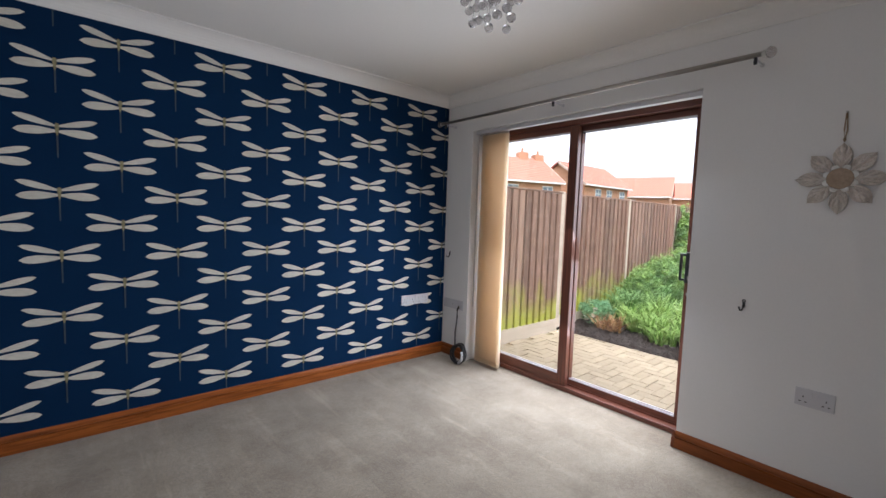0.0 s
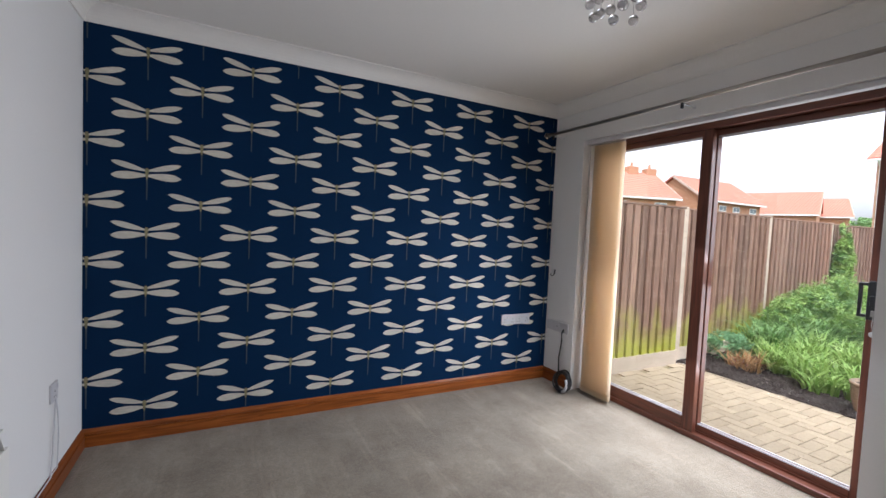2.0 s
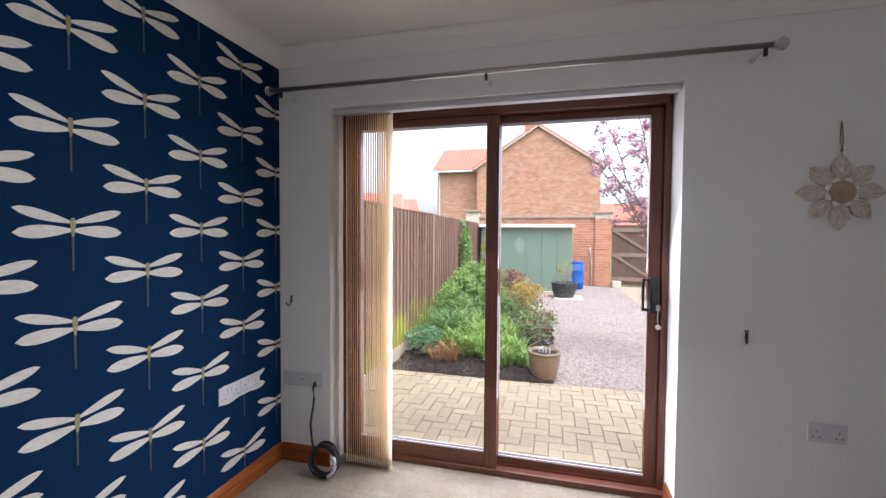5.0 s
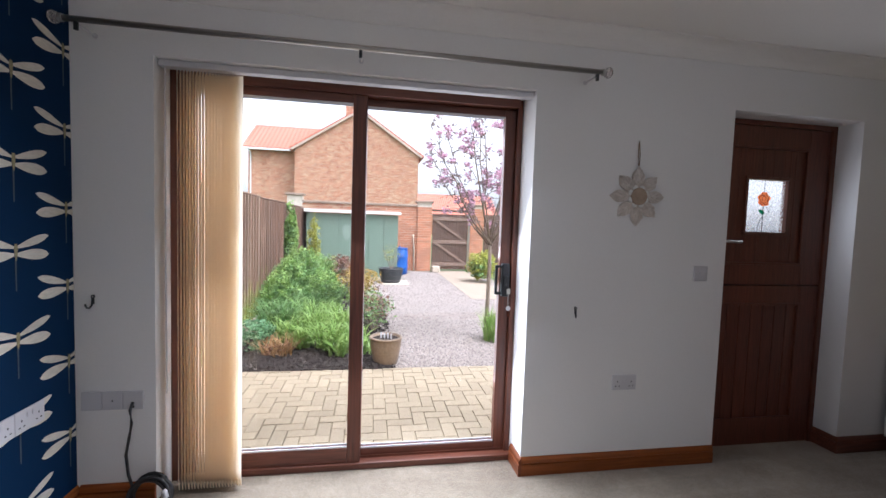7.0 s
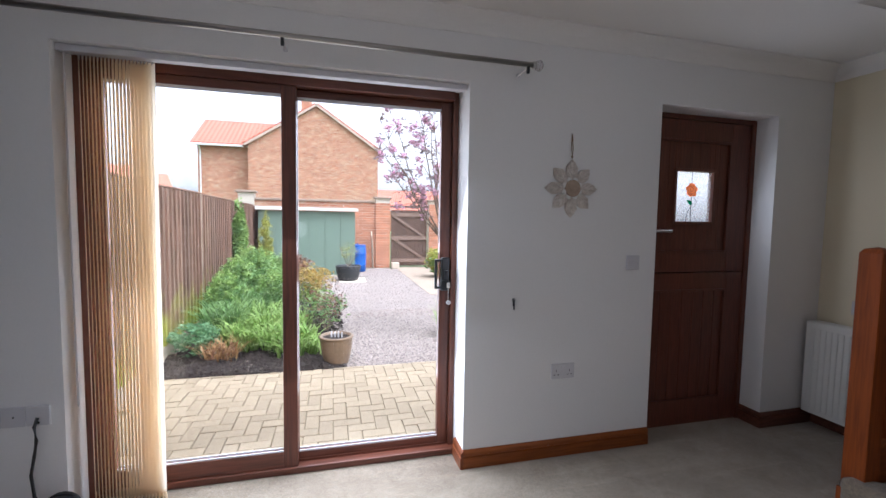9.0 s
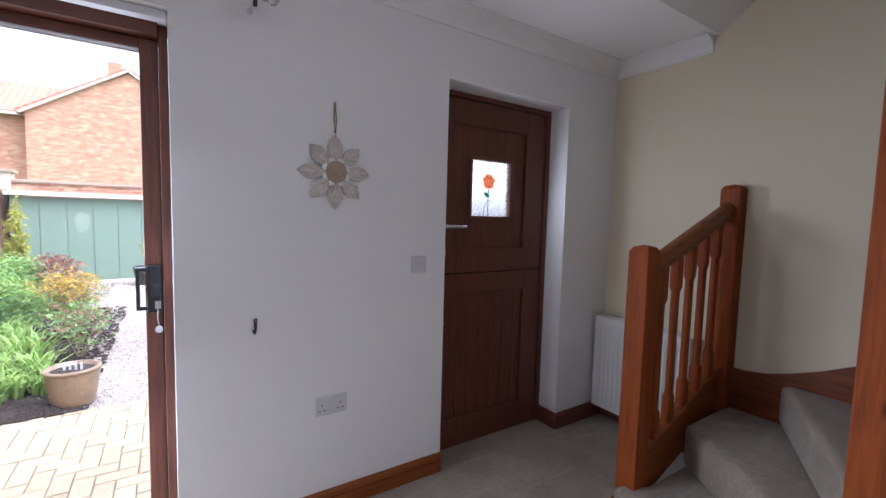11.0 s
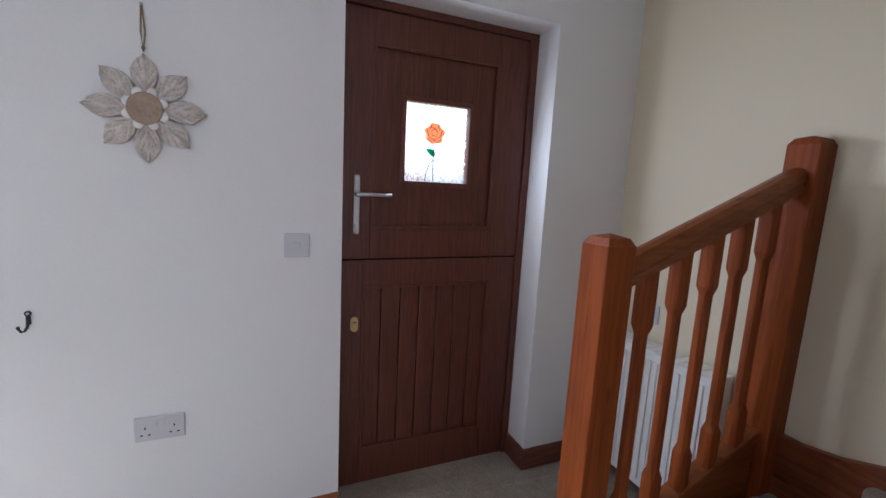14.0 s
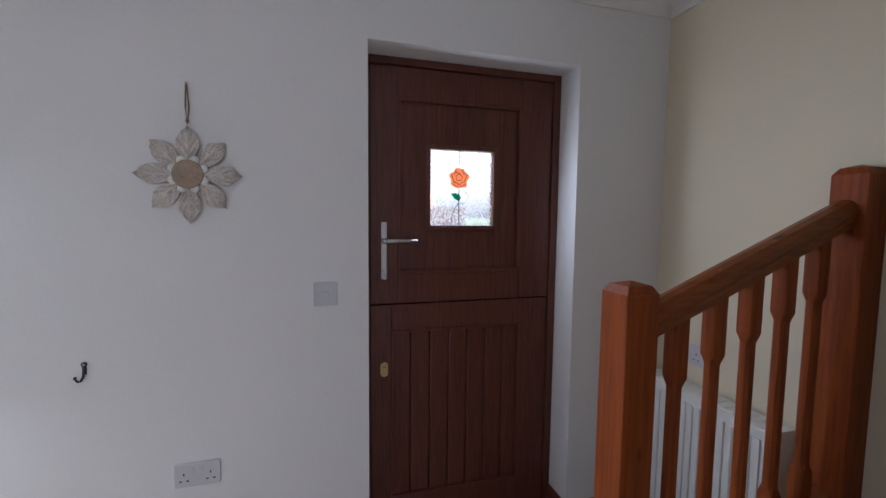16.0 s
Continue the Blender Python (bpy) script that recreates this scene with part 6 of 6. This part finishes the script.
t = plant("dry_grass", (5.42, 2.78, GZ), "clump of dry straw-coloured dead stems", "plant",
          [("stalk", blades(150, (5.42, 2.78, GZ), 0.24, 0.20, 0.005, 41, 0.5, 0.16, 3), L_STRAW),
           ("withered_leaf", leaves(160, (5.42, 2.78, GZ + 0.1), 0.022, (0.22, 0.2, 0.1), 42), L_RUST)])
for i, (x, y, z, s, n) in enumerate(((6.9, 3.08, 0.36, (0.42, 0.30, 0.42), 2600), (7.45, 3.0, 0.46, (0.48, 0.36, 0.52), 3000), (8.0, 2.9, 0.54, (0.52, 0.42, 0.56), 2800), (8.6, 2.7, 0.45, (0.5, 0.42, 0.5), 2000), (7.6, 2.5, 0.34, (0.42, 0.36, 0.36), 1800))):
    t = plant("green_shrub", (x, y, GZ), "tall leafy fresh-green garden shrub", "shrub",
              [("foliage", leaves(int(n * 1.5), (x, y, GZ + z), 0.025, s, 50 + i), L_DEEP), ("young_foliage", leaves(n, (x, y, GZ + z + 0.06), 0.025, s, 60 + i), L_LILY)], "leafy shrubs")
    stems(t, [(x + 0.15, y, GZ + z), (x - 0.12, y + 0.1, GZ + z + 0.1), (x, y - 0.12, GZ + z)], (x, y, GZ), 0.008)
x, y = 7.3, 1.95
t = plant("golden_shrub", (x, y, GZ), "airy shrub with golden-yellow leaves", "shrub",
          [("foliage", leaves(1300, (x, y, GZ + 0.62), 0.021, (0.50, 0.40, 0.27), 71, 0.1), L_GOLD), ("lower_foliage", leaves(900, (x, y, GZ + 0.35), 0.024, (0.40, 0.34, 0.30), 72, 0.1), L_LILY)])
stems(t, [(x + rs.uniform(-0.3, 0.3), y + rs.uniform(-0.3, 0.3), GZ + 0.6 + rs.uniform(-0.1, 0.15)) for _ in range(10)], (x, y, GZ), 0.006)
x, y = 6.35, 1.74
t = plant("bronze_shrub", (x, y, GZ), "small open shrub with bronze-tinged green leaves", "shrub",
          [("foliage", leaves(240, (x, y, GZ + 0.42), 0.026, (0.42, 0.36, 0.28), 73, 0.2), L_RUST), ("green_foliage", leaves(330, (x, y, GZ + 0.34), 0.026, (0.42, 0.36, 0.30), 74, 0.2), L_DEEP)])
stems(t, [(x + rs.uniform(-0.25, 0.25), y + rs.uniform(-0.25, 0.25), GZ + 0.4 + rs.uniform(-0.1, 0.15)) for _ in range(9)], (x, y, GZ), 0.005)
x, y = 8.9, 2.35
t = plant("purple_shrub", (x, y, GZ), "rounded shrub with dull purple-bronze leaves", "shrub",
          [("foliage", leaves(900, (x, y, GZ + 0.62), 0.035, (0.5, 0.4, 0.28), 75), L_RUST), ("dark_foliage", leaves(500, (x, y, GZ + 0.5), 0.035, (0.5, 0.4, 0.35), 76), L_DARK)])
x, y = 9.15, 3.33
plant("ivy", (x, y, GZ), "light green ivy climbing the fence post", "ivy",
      [("foliage", leaves(1300, (x, y, 0.98), 0.045, (0.24, 0.14, 0.84), 77), L_DEEP), ("young_foliage", leaves(1500, (x, y - 0.03, 0.97), 0.045, (0.25, 0.14, 0.84), 78), L_LILY)])
x, y = 10.6, 3.08
t = plant("golden_conifer", (x, y, GZ), "slim golden-green columnar conifer", "conifer",
          [("foliage", leaves(1700, (x, y, 0.80), 0.030, (0.19, 0.19, 0.88), 79), L_LIME), ("lower_foliage", leaves(700, (x, y, 0.42), 0.035, (0.20, 0.20, 0.45), 80), L_LIME)])
stems(t, [(x, y, 1.2)], (x, y, GZ), 0.02)
x, y = 5.95, 0.16
plant("ornamental_grass", (x, y, GZ), "upright tuft of bright green grass at the tree", "grass",
      [("leaf_clump", blades(170, (x, y, GZ), 0.20, 0.34, 0.006, 81, 0.45, 0.14), L_LILY)])
x, y = 11.6, -1.15
plant("lime_shrub", (x, y, GZ), "rounded lime-yellow shrub near the gate", "shrub",
      [("foliage", leaves(1500, (x, y, GZ + 0.45), 0.045, (0.45, 0.5, 0.48), 82), L_LIME), ("green_foliage", leaves(700, (x, y, GZ + 0.35), 0.045, (0.5, 0.5, 0.38), 83), L_DEEP)])

# ---- trees far beyond the fence ----
for i, (x, y, z, r) in enumerate(((82.0, 26.5, 4.2, 2.6), (84.0, 22.5, 3.4, 2.2), (88.0, 18.5, 3.2, 2.4))):
    t = plant("far_tree", (x, y, GZ), "distant green tree behind the rooftops", "tree",
              [("crown", leaves(1100, (x, y, z), 0.30, (r, r, r * 0.75), 90 + i, 0.15), L_DEEP)], "distant trees")
    part("trunk", tube(bmesh.new(), [(x, y, GZ), (x + 0.1, y, z * 0.5), (x, y + 0.1, z)], [0.22, 0.17, 0.08], 8), M_BARK, t)

# ---- pots ----
def pot(name, at, r0, r1, h, m, label, ribs=0, wall=0.018):
    t = thing(name, at, label, "plant pot")
    prof = [(r0 * 0.96, 0.0)]
    n = 16
    for i in range(n + 1):
        u = i / n
        r = r0 + (r1 - r0) * math.sin(u * math.pi / 2) + (0.0035 * math.sin(u * ribs * 2 * math.pi) if ribs else 0)
        prof.append((r, h * (0.02 + 0.9 * u)))
    prof += [(r1 + 0.010, h * 0.93), (r1 + 0.012, h * 0.98), (r1 + 0.004, h), (r1 - wall, h), (r1 - wall, h * 0.88), (0.01, h * 0.87)]
    part("vessel", lathe(bmesh.new(), prof, at, "z", 32), m, t, smooth=True)
    part("compost", lathe(bmesh.new(), [(r1 - wall - 0.002, 0.0), (r1 - wall - 0.004, 0.01), (0.01, 0.014)], (at[0], at[1], at[2] + h * 0.875), "z", 24), M_SOIL, t, "dark compost")
    return t


pt = pot("ceramic_pot", (5.13, 1.615, GZ + 0.004), 0.125, 0.165, 0.29, M_POT, "ribbed brown glazed ceramic plant pot", 7)
for i in range(4):
    yy = 1.56 + 0.035 * i
    tag = thing("plant_label", (5.11 + 0.012 * i, yy, GZ + 0.25), "white plastic plant label in a pot", "plant label", "plant labels")
    part("tag", B(5.108 + 0.012 * i, 5.110 + 0.012 * i, yy - 0.008, yy + 0.008, GZ + 0.24, GZ + 0.325 + 0.008 * (i % 2)), M_PLASTIC, tag)
bp = pot("black_tub", (11.3, 1.28, GZ + 0.004), 0.23, 0.30, 0.36, M_BPOT, "large black plastic tub with a thin sapling")
sap = plant("sapling", (11.3, 1.28, GZ + 0.32), "thin sapling with a few pale leaves", "sapling",
            [("foliage", leaves(90, (11.3, 1.28, GZ + 0.75), 0.03, (0.30, 0.30, 0.30), 84, 0.2), L_LIME)])
stems(sap, [(11.3 + rs.uniform(-0.25, 0.25), 1.28 + rs.uniform(-0.3, 0.3), GZ + 0.8 + rs.uniform(-0.1, 0.25)) for _ in range(7)], (11.3, 1.28, GZ + 0.31), 0.009)
bl = thing("blue_drum", (13.1, 0.95, GZ), "blue plastic storage drum", "drum")
part("drum", lathe(bmesh.new(), [(0.20, 0.0), (0.235, 0.03), (0.24, 0.18), (0.248, 0.2), (0.24, 0.22), (0.24, 0.5), (0.248, 0.52), (0.24, 0.54), (0.235, 0.70), (0.20, 0.74), (0.01, 0.745)], (13.1, 0.95, GZ), "z", 28), M_BLUE, bl, smooth=True)
part("lid", lathe(bmesh.new(), [(0.235, 0.735), (0.24, 0.75), (0.235, 0.77), (0.01, 0.775)], (13.1, 0.95, GZ), "z", 28), M_BLUE, bl)
part("handle", tube(bmesh.new(), [(12.97, 0.95, GZ + 0.77), (12.97, 0.95, GZ + 0.82), (13.23, 0.95, GZ + 0.82), (13.23, 0.95, GZ + 0.77)], 0.012, 6), M_BLUE, bl)
single("concrete_block", B(13.6, 13.85, -0.35, -0.12, GZ, GZ + 0.18, 0.012), M_CONC, "pale concrete block by the gate", "block", at=(13.7, -0.2, GZ))
single("stone_slab", B(10.9, 11.7, 0.85, 1.5, GZ - 0.03, GZ + 0.004, 0.01), M_CONC, "pale stone slab under the black tub", "slab", at=(11.3, 1.2, GZ))

# ---- blossom tree ----
tx, ty = 6.15, 0.22
tree = thing("cherry_tree", (tx, ty, GZ), "young ornamental cherry with pink blossom and purple leaves", "tree")
random.seed(19)
trunk = [(tx, ty, GZ), (tx + 0.01, ty - 0.01, 0.4), (tx + 0.02, ty - 0.02, 0.85), (tx + 0.01, ty - 0.015, 1.15)]
part("trunk", tube(bmesh.new(), trunk, [0.035, 0.028, 0.026, 0.024], 10), M_BARK, tree, smooth=True)
tips = []
limbs = bmesh.new()
fork = Vector(trunk[-1])
for a, reach, rise in ((150, 0.60, 1.55), (75, 0.75, 1.75), (30, 0.35, 2.1), (-40, 0.55, 1.6), (-100, 0.6, 1.3), (200, 0.45, 1.9), (110, 0.95, 1.45), (95, 0.55, 0.9), (125, 0.6, 2.0), (60, 0.9, 1.2), (-70, 0.35, 0.8)):
    d = Vector((math.cos(radians(a)), math.sin(radians(a)), 0))
    pts = [fork + d * reach * (u ** 0.8) + Vector((0, 0, rise * u)) + Vector((random.uniform(-0.03, 0.03), random.uniform(-0.03, 0.03), 0)) for u in (0, 0.2, 0.4, 0.55, 0.7, 0.85, 1)]
    tube(limbs, pts, [0.013, 0.011, 0.009, 0.008, 0.006, 0.005, 0.003], 7)
    for p in pts[2:]:
        tips.append(p)
        for _ in range(2):
            q = p + Vector((random.uniform(-0.2, 0.2), random.uniform(-0.22, 0.22), random.uniform(-0.08, 0.22)))
            tube(limbs, [p, (p + q) / 2 + Vector((0, 0, 0.02)), q], [0.006, 0.004, 0.002], 5)
            tips.append(q)
part("limb", limbs, M_BARK, tree, smooth=True)
bv, bf, dv, df_ = [], [], [], []
for i, p in enumerate(tips):
    if i % 5 == 4:
        continue
    if i % 3:
        v, f = leaves(38, tuple(p), 0.025, (0.085, 0.085, 0.075), 300 + i, 0.0)
        bf += [tuple(q + len(bv) for q in face) for face in f]
        bv += v
    v, f = leaves(16, tuple(p), 0.026, (0.12, 0.12, 0.12), 500 + i, 0.2)
    df_ += [tuple(q + len(dv) for q in face) for face in f]
    dv += v
for nm, v, f, m in (("blossom", bv, bf, L_BLOOM), ("foliage", dv, df_, L_DARK)):
    me = bpy.data.meshes.new(nm)
    me.from_pydata([(a - tx, b - ty, c - GZ) for a, b, c in v], [], f)
    me.materials.append(m)
    ob = new(nm, me)
    ob.parent = tree

# ---- single bricks and paving blocks ----
def small_box(sx, sy, sz, bev, name, m):
    t = B(-sx / 2, sx / 2, -sy / 2, sy / 2, -sz / 2, sz / 2)
    top = [e for e in t.edges if all(v.co.z > 0 for v in e.verts)] if bev else []
    if bev:
        bmesh.ops.bevel(t, geom=top, offset=bev, segments=1, affect="EDGES")
    me = bpy.data.meshes.new(name)
    t.to_mesh(me)
    t.free()
    me.materials.append(m)
    return me


brick_me = small_box(0.1, 0.215, 0.065, 0, "brick", M_BRK)
half_me = small_box(0.1, 0.1025, 0.065, 0, "half_brick", M_BRK)


def lay(parent, me, name, at, rz=0.0):
    ob = new(name, me)
    ob.parent = parent
    ob.location = Vector(at) - ORG[parent]
    ob.rotation_euler = (random.uniform(-0.006, 0.006), random.uniform(-0.006, 0.006), rz + random.uniform(-0.008, 0.008))
    return ob


random.seed(23)
for row in range(27):
    z = GROUND + 0.0375 + 0.075 * row
    if z > 1.90:
        break
    for i in range(-1, 5):
        y = 0.42 + 0.1125 * (row % 2) + 0.225 * i
        if 0.29 < y < 1.34:
            lay(gwall, brick_me, "brick", (WX + 0.052, y, z))
    for pr, yc in ((p1, 0.13), (p2, -1.57)):
        for i in range(2):
            y = yc - 0.1125 + 0.225 * i
            if row % 2:
                lay(pr, brick_me, "brick", (WX - 0.022, y, z))
            else:
                lay(pr, half_me, "brick", (WX - 0.022, yc - 0.17 if i == 0 else yc + 0.17, z))
                if i == 0:
                    lay(pr, brick_me, "brick", (WX - 0.022, yc, z))

pave_me = small_box(0.195, 0.095, 0.05, 0.004, "paving_block", M_PAVE)
patio_top = thing("patio_paving", (4.0, 1.8, GROUND), "buff block paving in a herringbone pattern", "paving", kind="structure")
rest_v, rest_f, count = [], [], 0
random.seed(29)
cells = []
for i in range(-6, 26):
    for j in range(-34, 40):
        cells.append((i, j))
for i, j in sorted(cells, key=lambda c: abs(c[1] * 0.1 - 0.0 - 1.2)):
    v = (i - j) % 4
    x, y = OUT + 0.10 + 0.1 * i, 0.1 * j
    if v == 0:
        c, rz = (x + 0.05, y), 0.0
    elif v == 3:
        c, rz = (x, y + 0.05), math.pi / 2
    else:
        continue
    hx = 0.1 if rz == 0 else 0.05
    hy_ = 0.05 if rz == 0 else 0.1
    if c[1] + hy_ > 3.34 or c[1] - hy_ < -3.0:
        continue
    xa, xb = max(c[0] - hx, OUT + 0.001), min(c[0] + hx, 4.97)
    if xb - xa < 0.03:
        continue
    whole = xb - xa > 2 * hx - 0.002
    if not whole:
        c, hx = ((xa + xb) / 2, c[1]), (xb - xa) / 2
    z = GROUND - 0.025 + random.uniform(-0.003, 0.003)
    if count < 300 and whole:
        lay(patio_top, pave_me, "paving_block", (c[0], c[1], z), rz)
        count += 1
    else:
        k = len(rest_v)
        for sz in (-0.025, 0.025):
            for sx, sy in ((-1, -1), (1, -1), (1, 1), (-1, 1)):
                rest_v.append((c[0] + sx * (hx - 0.003) - 4.0, c[1] + sy * (hy_ - 0.003) - 1.8, z + sz - GROUND))
        rest_f += [(k + 4, k + 5, k + 6, k + 7), (k, k + 1, k + 5, k + 4), (k + 1, k + 2, k + 6, k + 5), (k + 2, k + 3, k + 7, k + 6), (k + 3, k, k + 4, k + 7)]
me = bpy.data.meshes.new("further_blocks")
me.from_pydata(rest_v, [], rest_f)
me.materials.append(M_PAVE)
ob = new("further_blocks", me)
ob.parent = patio_top
tagged(ob, kind="stuff")
